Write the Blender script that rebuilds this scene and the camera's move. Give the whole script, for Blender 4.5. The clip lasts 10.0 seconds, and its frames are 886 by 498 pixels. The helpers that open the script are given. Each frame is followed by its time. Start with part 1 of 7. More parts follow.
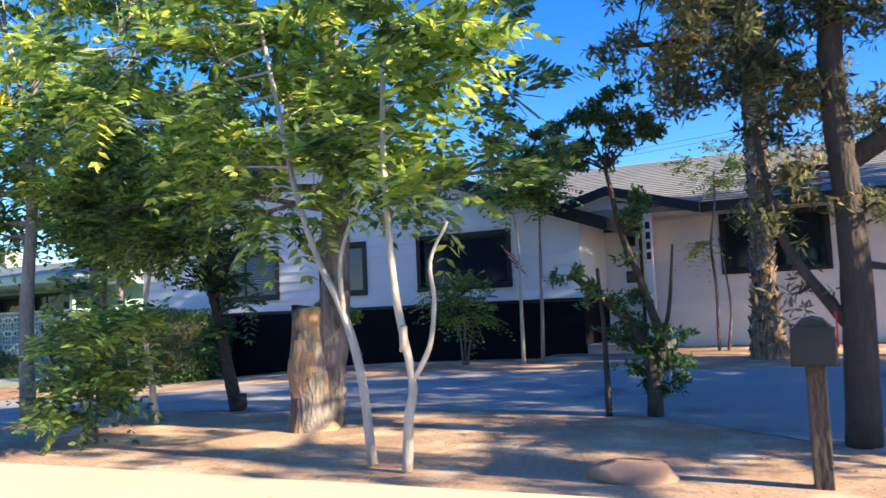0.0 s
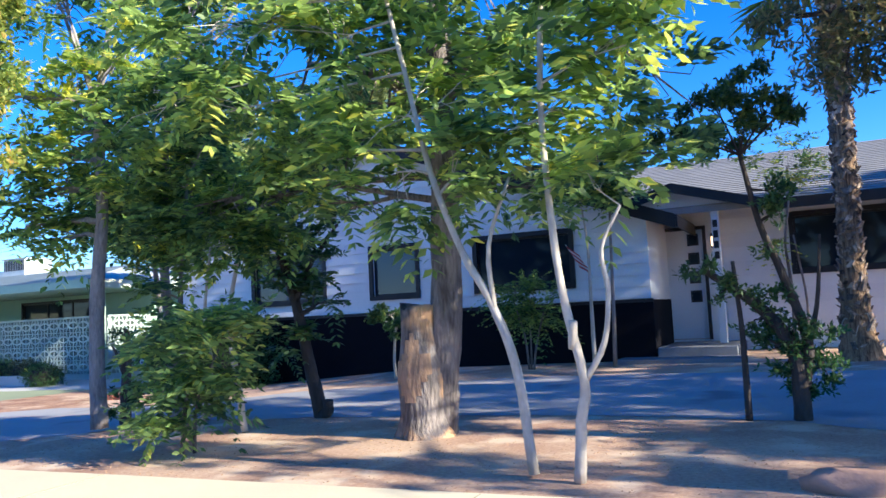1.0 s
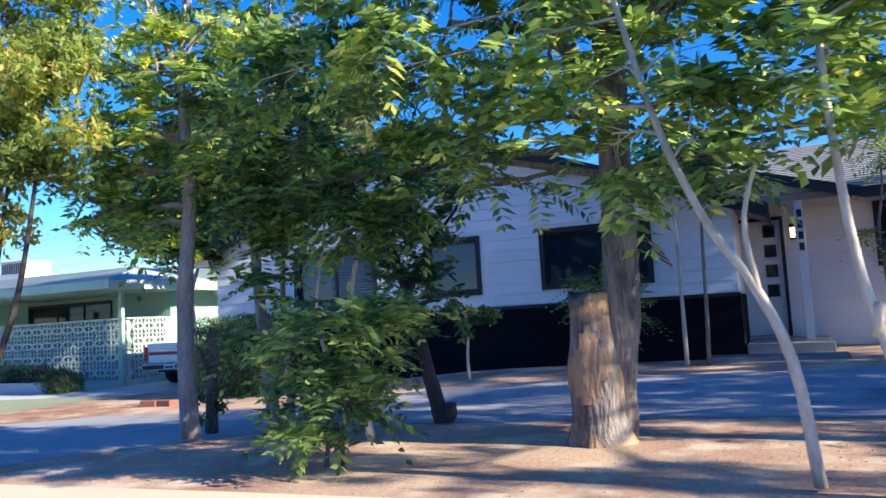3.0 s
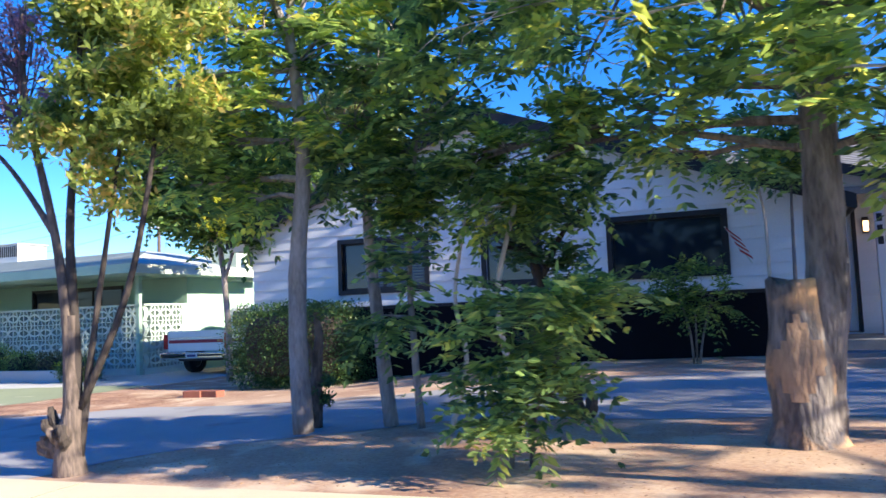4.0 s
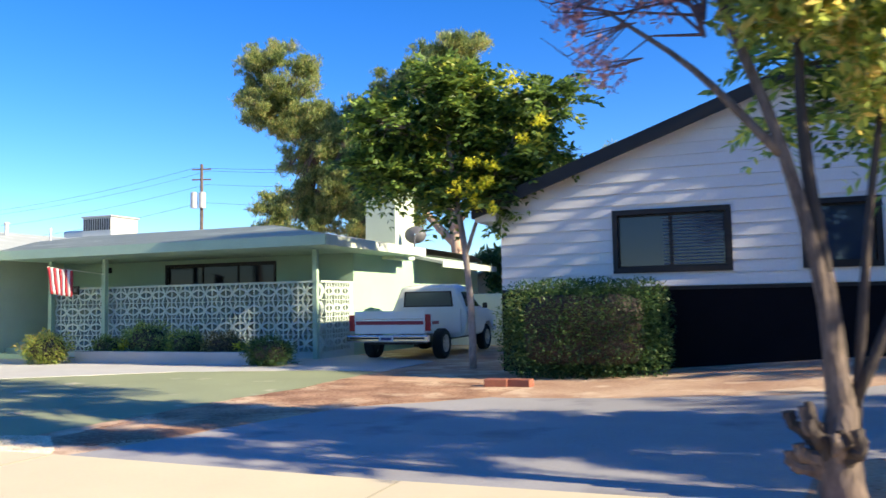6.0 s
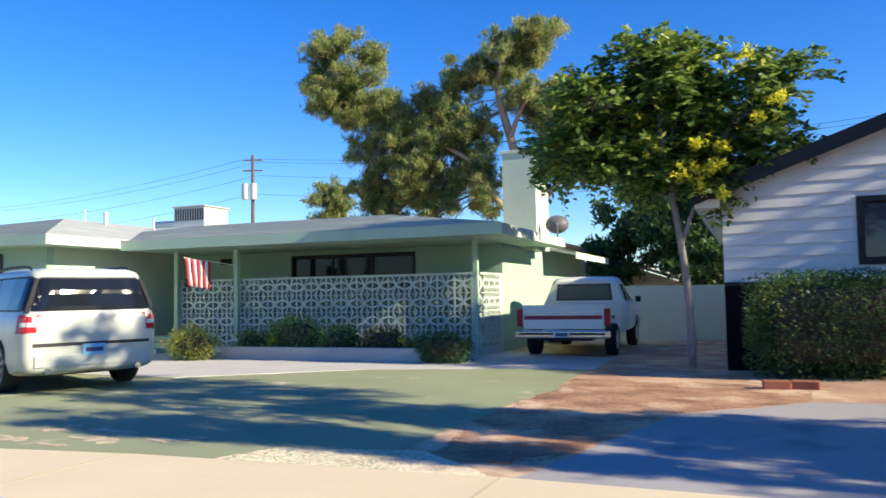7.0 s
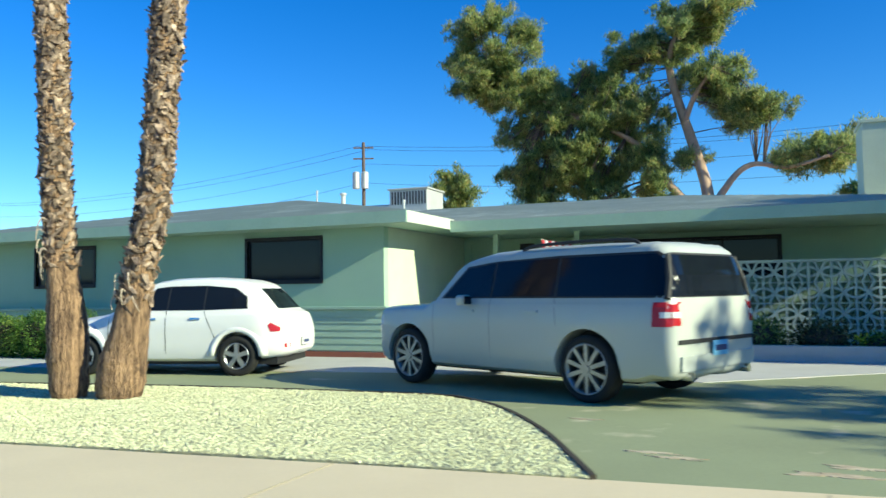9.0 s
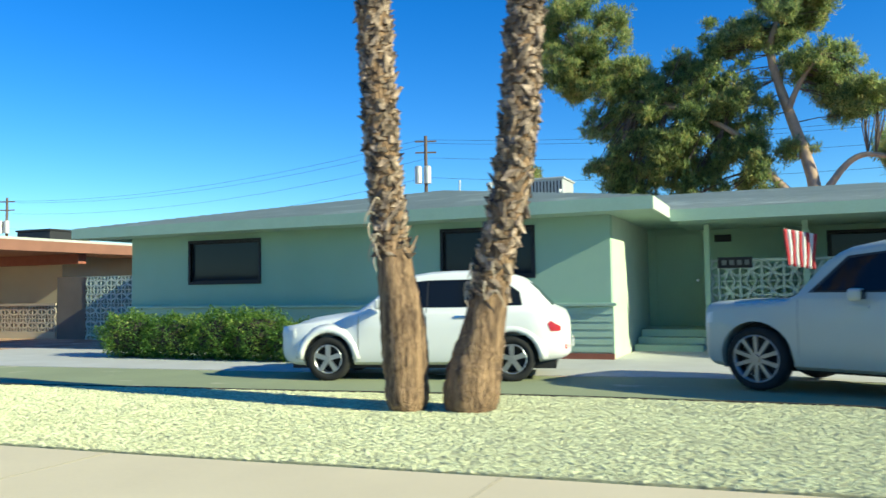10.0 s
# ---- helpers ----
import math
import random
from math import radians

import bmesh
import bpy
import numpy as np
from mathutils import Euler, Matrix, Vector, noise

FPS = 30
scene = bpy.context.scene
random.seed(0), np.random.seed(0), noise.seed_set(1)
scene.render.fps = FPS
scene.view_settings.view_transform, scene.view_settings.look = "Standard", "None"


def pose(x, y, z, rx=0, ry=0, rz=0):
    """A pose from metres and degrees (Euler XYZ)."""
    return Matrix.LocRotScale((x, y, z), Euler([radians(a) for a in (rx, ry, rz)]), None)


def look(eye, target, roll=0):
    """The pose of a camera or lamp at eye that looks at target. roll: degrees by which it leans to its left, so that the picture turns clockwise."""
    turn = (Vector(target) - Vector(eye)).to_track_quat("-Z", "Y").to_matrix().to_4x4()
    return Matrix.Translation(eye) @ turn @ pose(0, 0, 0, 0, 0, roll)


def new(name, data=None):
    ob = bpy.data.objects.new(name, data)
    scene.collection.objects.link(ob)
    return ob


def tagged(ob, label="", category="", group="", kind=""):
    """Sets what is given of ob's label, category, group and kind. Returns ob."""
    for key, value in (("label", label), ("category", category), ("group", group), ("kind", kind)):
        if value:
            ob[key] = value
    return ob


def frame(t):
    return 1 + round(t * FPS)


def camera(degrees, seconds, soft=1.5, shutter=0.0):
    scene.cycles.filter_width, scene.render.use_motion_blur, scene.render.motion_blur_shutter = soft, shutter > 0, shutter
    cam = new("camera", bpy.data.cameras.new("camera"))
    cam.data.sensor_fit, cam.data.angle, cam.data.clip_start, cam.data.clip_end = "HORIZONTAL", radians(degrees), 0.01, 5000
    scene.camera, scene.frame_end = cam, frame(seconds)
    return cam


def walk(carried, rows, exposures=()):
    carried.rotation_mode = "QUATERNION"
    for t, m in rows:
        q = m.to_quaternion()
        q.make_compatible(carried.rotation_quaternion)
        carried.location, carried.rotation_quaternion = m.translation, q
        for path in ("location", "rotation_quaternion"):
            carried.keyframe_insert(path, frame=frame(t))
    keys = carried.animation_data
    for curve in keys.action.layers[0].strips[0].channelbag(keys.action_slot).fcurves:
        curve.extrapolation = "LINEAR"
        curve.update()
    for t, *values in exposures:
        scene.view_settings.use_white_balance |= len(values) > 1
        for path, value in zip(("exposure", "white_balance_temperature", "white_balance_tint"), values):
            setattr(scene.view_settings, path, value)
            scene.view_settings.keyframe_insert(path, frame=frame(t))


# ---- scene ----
# ---- camera: a slow drive along the street, looking at the houses ----
cam = camera(59.1, 10.0, soft=1.5, shutter=0.2)
PATH = [
    (0, (-2.57, 0.493, 1.122), (-3.418, 2.298, 1.272), -2.5),
    (0.5, (-3.253, 0.488, 1.107), (-4.104, 2.29, 1.267), -2.6),
    (1, (-3.756, 0.511, 1.082), (-4.605, 2.314, 1.251), -2.8),
    (1.5, (-4.158, 0.527, 1.079), (-5.002, 2.332, 1.251), -3.1),
    (2, (-4.471, 0.552, 1.084), (-5.307, 2.36, 1.262), -3.3),
    (3.5, (-6.284, 0.684, 1.048), (-7.055, 2.522, 1.215), -2.9),
    (4, (-7.203, 0.654, 1.069), (-7.942, 2.506, 1.225), -2.4),
    (4.5, (-8.337, 0.6, 1.08), (-9.058, 2.46, 1.225), -2.3),
    (5, (-9.594, 0.604, 1.062), (-10.303, 2.469, 1.201), -1.6),
    (5.5, (-11.116, 0.586, 1.031), (-11.816, 2.454, 1.166), -1.2),
    (7, (-16.392, 0.282, 1.092), (-17.122, 2.141, 1.207), -1.0),
    (7.5, (-18.333, 0.183, 1.162), (-19.076, 2.037, 1.266), -1.1),
    (8, (-20.376, 0.102, 1.124), (-21.132, 1.951, 1.226), -1.0),
    (8.5, (-22.289, 0.049, 1.05), (-23.056, 1.893, 1.158), -1.0),
    (9, (-24.479, -0.158, 1.058), (-25.243, 1.687, 1.163), -0.8),
    (9.5, (-26.468, -0.264, 1.063), (-27.241, 1.578, 1.166), -0.9),
    (10, (-28.749, -0.375, 1.063), (-29.533, 1.462, 1.163), -0.9),
]
walk(cam, [(t, look(eye, target, roll)) for t, eye, target, roll in PATH],
     exposures=[(0, 1.56, 6200, 9), (0.8, 1.48, 5250, 10), (2.0, 1.33, 5400, 11), (3.5, 1.38, 5400, 11), (4.5, 1.50, 5950, 14), (5.3, 1.42, 6350, 10), (7.0, 1.02, 6200, 9), (7.6, 0.96, 6100, 7), (8.5, 0.78, 5700, -7), (10.0, 0.82, 5800, -11)])

# ---- light: low clear morning sun along the street, blue sky ----
SUN_ELEV, SUN_SIDE = 24.5, 6.2          # degrees above the horizon; degrees from +x towards -y
world = bpy.data.worlds.new("world")
scene.world = world
world.use_nodes = True
_nt = world.node_tree
_sky = _nt.nodes.new("ShaderNodeTexSky")
_sky.sky_type, _sky.sun_disc = 'NISHITA', False
_sky.sun_elevation, _sky.sun_rotation = radians(SUN_ELEV), radians(90 + SUN_SIDE)
_sky.air_density, _sky.dust_density, _sky.ozone_density = 1.0, 0.0, 5.0
_vivid = _nt.nodes.new("ShaderNodeHueSaturation")        # a deep desert blue
_vivid.inputs["Hue"].default_value, _vivid.inputs["Saturation"].default_value = 0.515, 1.27
_nt.links.new(_sky.outputs[0], _vivid.inputs["Color"])
_nt.links.new(_vivid.outputs[0], _nt.nodes["Background"].inputs[0])
_nt.nodes["Background"].inputs[1].default_value = 0.105
_sd = bpy.data.lights.new("sun", 'SUN')
_sd.energy, _sd.angle, _sd.color = 5.0, radians(0.6), (1.0, 0.85, 0.58)
_sun = new("sun", _sd)
_dir = Vector((math.cos(radians(SUN_SIDE)) * math.cos(radians(SUN_ELEV)), -math.sin(radians(SUN_SIDE)) * math.cos(radians(SUN_ELEV)), math.sin(radians(SUN_ELEV))))
_sun.matrix_world = look(_dir * 60, (0, 0, 0))

# ---- materials ----
def mat(name, col, col2=None, rough=0.7, scale=2.0, fine=40.0, bump=0.15, metal=0.0, spec=0.4, island=0.0, obj=0.0, stain=None, stretch=1.0, depth=0.01, con=1.3):
    """A surface of two colours mixed by a coarse and a fine noise, with fine relief; island and obj vary the value piece by piece."""
    m = bpy.data.materials.new(name)
    m.use_nodes = True
    nt = m.node_tree
    L, N = nt.links.new, nt.nodes.new
    b = nt.nodes["Principled BSDF"]
    b.inputs["Roughness"].default_value, b.inputs["Metallic"].default_value = rough, metal
    b.inputs["Specular IOR Level"].default_value = spec
    tc = N("ShaderNodeTexCoord")
    n1, n2 = N("ShaderNodeTexNoise"), N("ShaderNodeTexNoise")
    n1.inputs["Scale"].default_value, n1.inputs["Detail"].default_value = scale, 4
    n2.inputs["Scale"].default_value, n2.inputs["Detail"].default_value = fine, 3
    mp = N("ShaderNodeMapping"); mp.inputs["Scale"].default_value = (1, 1, stretch)
    L(tc.outputs["Object"], mp.inputs["Vector"])
    L(mp.outputs[0], n1.inputs["Vector"]); L(mp.outputs[0], n2.inputs["Vector"])
    add = N("ShaderNodeMath"); add.operation = 'MULTIPLY_ADD'
    L(n1.outputs["Fac"], add.inputs[0]); add.inputs[1].default_value = 1.2
    sub = N("ShaderNodeMath"); sub.operation = 'MULTIPLY_ADD'
    L(n2.outputs["Fac"], sub.inputs[0]); sub.inputs[1].default_value, sub.inputs[2].default_value = 0.8, -0.5
    L(sub.outputs[0], add.inputs[2])
    mx = N("ShaderNodeMix"); mx.data_type = 'RGBA'
    col2 = col2 or tuple(c * 0.75 for c in col)
    mx.inputs["A"].default_value, mx.inputs["B"].default_value = (*col, 1), (*col2, 1)
    cn = N("ShaderNodeMath"); cn.operation = 'MULTIPLY_ADD'; cn.use_clamp = True
    cn.inputs[1].default_value, cn.inputs[2].default_value = con, 0.5 - 0.5 * con
    L(add.outputs[0], cn.inputs[0]); L(cn.outputs[0], mx.inputs["Factor"])
    out = mx.outputs["Result"]
    if stain:
        n3 = N("ShaderNodeTexNoise"); n3.inputs["Scale"].default_value, n3.inputs["Detail"].default_value = stain[1], 6
        L(tc.outputs["Object"], n3.inputs["Vector"])
        r = N("ShaderNodeValToRGB"); r.color_ramp.elements[0].position, r.color_ramp.elements[1].position = stain[2], stain[2] + 0.12
        L(n3.outputs["Fac"], r.inputs[0])
        m3 = N("ShaderNodeMix"); m3.data_type = 'RGBA'
        L(r.outputs[0], m3.inputs["Factor"]); L(out, m3.inputs["A"]); m3.inputs["B"].default_value = (*stain[0], 1)
        out = m3.outputs["Result"]
    if island or obj:
        hs = N("ShaderNodeHueSaturation")
        src = N("ShaderNodeNewGeometry").outputs["Random Per Island"] if island else N("ShaderNodeObjectInfo").outputs["Random"]
        mr = N("ShaderNodeMapRange")
        k = island or obj
        mr.inputs["To Min"].default_value, mr.inputs["To Max"].default_value = 1 - k, 1 + k
        L(src, mr.inputs["Value"]); L(mr.outputs[0], hs.inputs["Value"]); L(out, hs.inputs["Color"])
        out = hs.outputs[0]
    L(out, b.inputs["Base Color"])
    if bump:
        bp = N("ShaderNodeBump"); bp.inputs["Strength"].default_value, bp.inputs["Distance"].default_value = bump, depth
        L(n2.outputs["Fac"], bp.inputs["Height"]); L(bp.outputs[0], b.inputs["Normal"])
    return m


def leaf_mat(name, dark, light, yellow, share=0.12, through_light=0.45):
    """Leaves: each blade takes its own green, some turned yellow; light shines through them."""
    m = bpy.data.materials.new(name)
    m.use_nodes = True
    nt = m.node_tree
    L, N = nt.links.new, nt.nodes.new
    b, out = nt.nodes["Principled BSDF"], nt.nodes["Material Output"]
    g = N("ShaderNodeNewGeometry")
    r = N("ShaderNodeValToRGB")
    e = r.color_ramp.elements
    e[0].position, e[0].color = 0.0, (*dark, 1)
    e[1].position, e[1].color = 1 - share, (*light, 1)
    y = e.new(1.0); y.color = (*yellow, 1)
    tc = N("ShaderNodeTexCoord")
    no = N("ShaderNodeTexNoise"); no.inputs["Scale"].default_value = 1.3
    L(tc.outputs["Object"], no.inputs["Vector"])
    ma = N("ShaderNodeMath"); ma.operation = 'MULTIPLY_ADD'; ma.inputs[1].default_value, ma.inputs[2].default_value = 1.7, -0.85
    L(no.outputs["Fac"], ma.inputs[0])
    ad = N("ShaderNodeMath"); ad.operation = 'ADD'; ad.use_clamp = True
    L(g.outputs["Random Per Island"], ad.inputs[0]); L(ma.outputs[0], ad.inputs[1])
    L(ad.outputs[0], r.inputs[0]); L(r.outputs[0], b.inputs["Base Color"])
    b.inputs["Roughness"].default_value = 0.45
    b.inputs["Specular IOR Level"].default_value = 0.35
    t = N("ShaderNodeBsdfTranslucent")
    hs = N("ShaderNodeHueSaturation"); hs.inputs["Value"].default_value = 2.0; hs.inputs["Saturation"].default_value = 1.0
    L(r.outputs[0], hs.inputs["Color"]); L(hs.outputs[0], t.inputs["Color"])
    ms = N("ShaderNodeMixShader"); ms.inputs[0].default_value = through_light
    L(b.outputs[0], ms.inputs[1]); L(t.outputs[0], ms.inputs[2]); L(ms.outputs[0], out.inputs["Surface"])
    return m


def glass_mat(name, tint=(0.02, 0.03, 0.035), rough=0.03, spec=0.5):
    """Dark window glass that mirrors the street."""
    m = bpy.data.materials.new(name)
    m.use_nodes = True
    b = m.node_tree.nodes["Principled BSDF"]
    b.inputs["Base Color"].default_value = (*tint, 1)
    b.inputs["Roughness"].default_value, b.inputs["Specular IOR Level"].default_value = rough, spec
    return m


def glow_mat(name, col, strength):
    m = bpy.data.materials.new(name)
    m.use_nodes = True
    b = m.node_tree.nodes["Principled BSDF"]
    b.inputs["Base Color"].default_value = (*col, 1)
    b.inputs["Emission Color"].default_value, b.inputs["Emission Strength"].default_value = (*col, 1), strength
    return m


M_DIRT = mat("dirt", (0.60, 0.41, 0.27), (0.36, 0.20, 0.125), rough=0.95, scale=0.9, fine=32, bump=0.6, con=1.9, stain=((0.66, 0.49, 0.335), 1.7, 0.52))
M_ROAD = mat("asphalt", (0.07, 0.07, 0.07), (0.045, 0.045, 0.047), rough=0.9, scale=1, fine=60, bump=0.4)
M_WALK = mat("pavement_concrete", (0.74, 0.62, 0.41), (0.66, 0.55, 0.365), rough=0.9, scale=1.2, fine=50, bump=0.2)
M_DRIVE = mat("grey_concrete", (0.41, 0.39, 0.38), (0.30, 0.285, 0.28), rough=0.9, scale=0.8, fine=40, bump=0.25, stain=((0.20, 0.19, 0.20), 0.9, 0.58))
M_GREENDRIVE = mat("painted_driveway", (0.33, 0.36, 0.205), (0.25, 0.275, 0.16), rough=0.9, scale=0.6, fine=45, bump=0.25, stain=((0.58, 0.52, 0.36), 1.6, 0.635))
M_FLAKED = mat("flaked_concrete", (0.62, 0.53, 0.37), (0.40, 0.31, 0.21), rough=0.95, scale=7, fine=45, bump=0.4, con=2.0)
M_PALECON = mat("pale_concrete", (0.55, 0.54, 0.51), (0.46, 0.45, 0.42), rough=0.9, scale=1.5, fine=40, bump=0.2)
M_GRAVEL = mat("gravel", (0.48, 0.47, 0.28), (0.36, 0.35, 0.21), rough=0.95, scale=6, fine=45, bump=1.0)
M_STONES = mat("gravel_stones", (0.64, 0.65, 0.41), (0.50, 0.50, 0.31), rough=0.9, scale=3, fine=70, bump=0.3, island=0.25)
M_GROOVE = mat("groove", (0.40, 0.34, 0.22), (0.33, 0.28, 0.18), rough=0.95, scale=4, fine=50)
M_EDGE = mat("edging", (0.055, 0.045, 0.035), (0.035, 0.028, 0.022), rough=0.9, scale=4, fine=50)
M_WHITE = mat("white_paint", (0.78, 0.765, 0.75), (0.70, 0.69, 0.68), rough=0.7, scale=1.5, fine=30, bump=0.12, obj=0.03)
M_BLACK = mat("black_paint", (0.008, 0.007, 0.010), (0.005, 0.0045, 0.007), rough=0.8, spec=0.12, scale=2, fine=30, bump=0.2)
M_BLACKTRIM = mat("black_trim", (0.016, 0.015, 0.018), (0.010, 0.010, 0.012), rough=0.5, scale=5, fine=60, bump=0.1)
M_ROOFW = mat("grey_shingles", (0.33, 0.31, 0.29), (0.25, 0.235, 0.22), rough=0.95, scale=2.0, fine=30, bump=0.4, obj=0.10)
M_ROOFG = mat("pale_shingles", (0.48, 0.50, 0.46), (0.40, 0.42, 0.38), rough=0.95, scale=1.4, fine=30, bump=0.4, stain=((0.56, 0.58, 0.53), 0.8, 0.55))
M_GREEN = mat("mint_stucco", (0.38, 0.53, 0.40), (0.33, 0.47, 0.35), rough=0.9, scale=0.9, fine=60, bump=0.35)
M_MINTTRIM = mat("mint_trim", (0.40, 0.54, 0.42), (0.34, 0.47, 0.36), rough=0.6, scale=2, fine=30, bump=0.1, obj=0.03)
M_PALEWOOD = mat("pale_trim", (0.62, 0.66, 0.56), (0.54, 0.58, 0.48), rough=0.6, scale=2, fine=30, bump=0.1)
M_BLOCK = mat("breeze_block_paint", (0.53, 0.61, 0.55), (0.45, 0.52, 0.47), rough=0.85, scale=3, fine=50, bump=0.25, obj=0.05)
M_TANBLOCK = mat("tan_block", (0.55, 0.47, 0.37), (0.44, 0.37, 0.29), rough=0.9, scale=3, fine=50, bump=0.3, obj=0.06)
M_GLASS = glass_mat("window_glass", (0.012, 0.018, 0.028), 0.05, 0.22)
# the blue of mirrored sky is put into this base colour
M_SKYGLASS = glass_mat("sky_reflection_glass", (0.026, 0.040, 0.068), 0.04, 0.55)
M_CARGLASS = glass_mat("car_glass", (0.008, 0.011, 0.017), 0.09, 0.3)
M_FLOWER = leaf_mat("yellow_flower", (0.30, 0.32, 0.03), (0.55, 0.55, 0.05), (0.7, 0.62, 0.06), 0.3)
M_BLIND = mat("blind", (0.13, 0.14, 0.17), (0.10, 0.11, 0.14), rough=0.5, scale=3, fine=20, bump=0.0)
# opaque; light seen through and off the pane is put into the pale colour
M_PALEGLASS = glass_mat("pale_car_glass", (0.13, 0.16, 0.14), 0.08, 0.6)
M_SILVER = mat("silver_car_paint", (0.50, 0.52, 0.47), (0.47, 0.49, 0.44), rough=0.28, scale=1, fine=300, bump=0.0, metal=0.0, spec=0.6)
M_WHITECAR = mat("white_car_paint", (0.80, 0.80, 0.78), (0.77, 0.77, 0.75), rough=0.25, scale=1, fine=200, bump=0.0, spec=0.6)
M_TYRE = mat("tyre_rubber", (0.02, 0.02, 0.02), (0.014, 0.014, 0.014), rough=0.85, scale=4, fine=60)
M_RIM = mat("alloy", (0.62, 0.62, 0.63), (0.5, 0.5, 0.52), rough=0.3, metal=0.85, bump=0.0)
M_CHROME = mat("chrome", (0.75, 0.75, 0.76), (0.65, 0.65, 0.66), rough=0.15, metal=1.0, bump=0.0)
M_RED = mat("red_lens", (0.45, 0.02, 0.03), (0.34, 0.015, 0.02), rough=0.2, bump=0.0)
M_REDTRIM = mat("red_stripe", (0.33, 0.03, 0.05), (0.26, 0.02, 0.04), rough=0.4, bump=0.0)
M_LENS = mat("clear_lens", (0.75, 0.75, 0.72), (0.65, 0.65, 0.62), rough=0.15, bump=0.0)
M_PLATE = mat("plate_blue", (0.13, 0.42, 0.70), (0.30, 0.55, 0.72), rough=0.4, scale=6, bump=0.0)
M_PLATEBAR = mat("plate_bar", (0.05, 0.07, 0.20), rough=0.5, bump=0.0)
M_PLASTIC = mat("black_plastic", (0.025, 0.025, 0.027), (0.018, 0.018, 0.02), rough=0.6, bump=0.1)
M_BARK = mat("grey_bark", (0.30, 0.25, 0.22), (0.09, 0.073, 0.066), rough=0.95, scale=9, fine=38, bump=1.0, stretch=0.22, depth=0.03, con=2.0)
M_PALEBARK = mat("pale_bark", (0.62, 0.54, 0.44), (0.42, 0.35, 0.27), rough=0.9, scale=9, fine=40, bump=0.6, stretch=0.35, depth=0.012, con=1.8)
M_TORN = mat("torn_bark", (0.30, 0.25, 0.22), (0.09, 0.073, 0.066), rough=0.95, scale=9, fine=38, bump=1.0, stretch=0.22, depth=0.03, con=2.0, stain=((0.62, 0.36, 0.18), 2.2, 0.47))
M_GREYBARK = mat("pale_grey_bark", (0.40, 0.34, 0.31), (0.19, 0.16, 0.145), rough=0.95, scale=7, fine=38, bump=0.8, stretch=0.3, depth=0.02, con=1.8)
M_TWIG = mat("purple_twig", (0.16, 0.10, 0.11), (0.10, 0.065, 0.075), rough=0.9, scale=9)
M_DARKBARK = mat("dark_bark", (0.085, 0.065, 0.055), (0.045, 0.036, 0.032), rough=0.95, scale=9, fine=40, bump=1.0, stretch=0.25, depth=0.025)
M_WOUND = mat("bare_wood", (0.50, 0.31, 0.18), (0.24, 0.15, 0.10), rough=0.85, scale=7, fine=38, bump=0.8, stretch=0.3, depth=0.02)
# the pale tan patches paint sunlit flecks into the dirt
M_REDDIRT = mat("red_dirt", (0.54, 0.32, 0.19), (0.22, 0.11, 0.065), rough=0.95, scale=1.6, fine=24, bump=0.8, con=2.3, stain=((0.64, 0.46, 0.30), 1.3, 0.53))
M_LITTER = mat("leaf_litter", (0.26, 0.11, 0.05), (0.13, 0.06, 0.03), rough=0.95, scale=5, fine=30, island=0.45)
M_PINEBARK = mat("pine_bark", (0.55, 0.38, 0.27), (0.36, 0.25, 0.18), rough=0.9, scale=3, fine=20, bump=0.5)
M_PALMBARK = mat("palm_bark", (0.50, 0.32, 0.18), (0.10, 0.062, 0.04), rough=0.95, scale=22, fine=70, bump=1.0, stretch=0.09, depth=0.06, con=2.2)
M_BOOT = mat("palm_boot", (0.48, 0.36, 0.26), (0.05, 0.03, 0.022), rough=0.8, scale=9, fine=70, bump=0.8, island=0.6, con=2.2)
M_FIBRE = mat("palm_fibre", (0.62, 0.52, 0.40), (0.45, 0.35, 0.26), rough=0.9, scale=12)
M_CHIMNEY = mat("chimney_paint", (0.56, 0.62, 0.48), (0.49, 0.55, 0.42), rough=0.8, scale=2, fine=40, bump=0.2)
M_DISH = mat("dish_grey", (0.13, 0.13, 0.14), (0.10, 0.10, 0.11), rough=0.5, scale=4, bump=0.05)
M_STEMBARK = mat("brown_bark", (0.21, 0.155, 0.125), (0.08, 0.06, 0.05), rough=0.95, scale=10, fine=40, bump=0.9, stretch=0.25, depth=0.02, con=2.0)
M_SUVRIM = mat("dark_alloy", (0.36, 0.36, 0.37), (0.26, 0.26, 0.27), rough=0.35, metal=0.7, bump=0.0)
M_LEAF = leaf_mat("leaf_green", (0.050, 0.10, 0.035), (0.34, 0.44, 0.095), (0.64, 0.60, 0.10), 0.10, 0.50)
M_LEAFMID = leaf_mat("leaf_mid_green", (0.034, 0.075, 0.024), (0.21, 0.30, 0.06), (0.42, 0.43, 0.07), 0.10, 0.34)
M_LEAFDARK = leaf_mat("leaf_dark_green", (0.024, 0.065, 0.024), (0.10, 0.17, 0.05), (0.16, 0.20, 0.05), 0.05, 0.28)
M_LEAFDUSK = leaf_mat("leaf_dusky_olive", (0.040, 0.055, 0.03), (0.17, 0.17, 0.075), (0.30, 0.22, 0.10), 0.10, 0.45)
M_LEAFDEEP = leaf_mat("leaf_deep_green", (0.045, 0.09, 0.042), (0.27, 0.37, 0.10), (0.54, 0.55, 0.12), 0.08, 0.50)
M_LEAFOLIVE = leaf_mat("leaf_olive", (0.10, 0.14, 0.035), (0.38, 0.42, 0.09), (0.56, 0.42, 0.13), 0.16, 0.55)
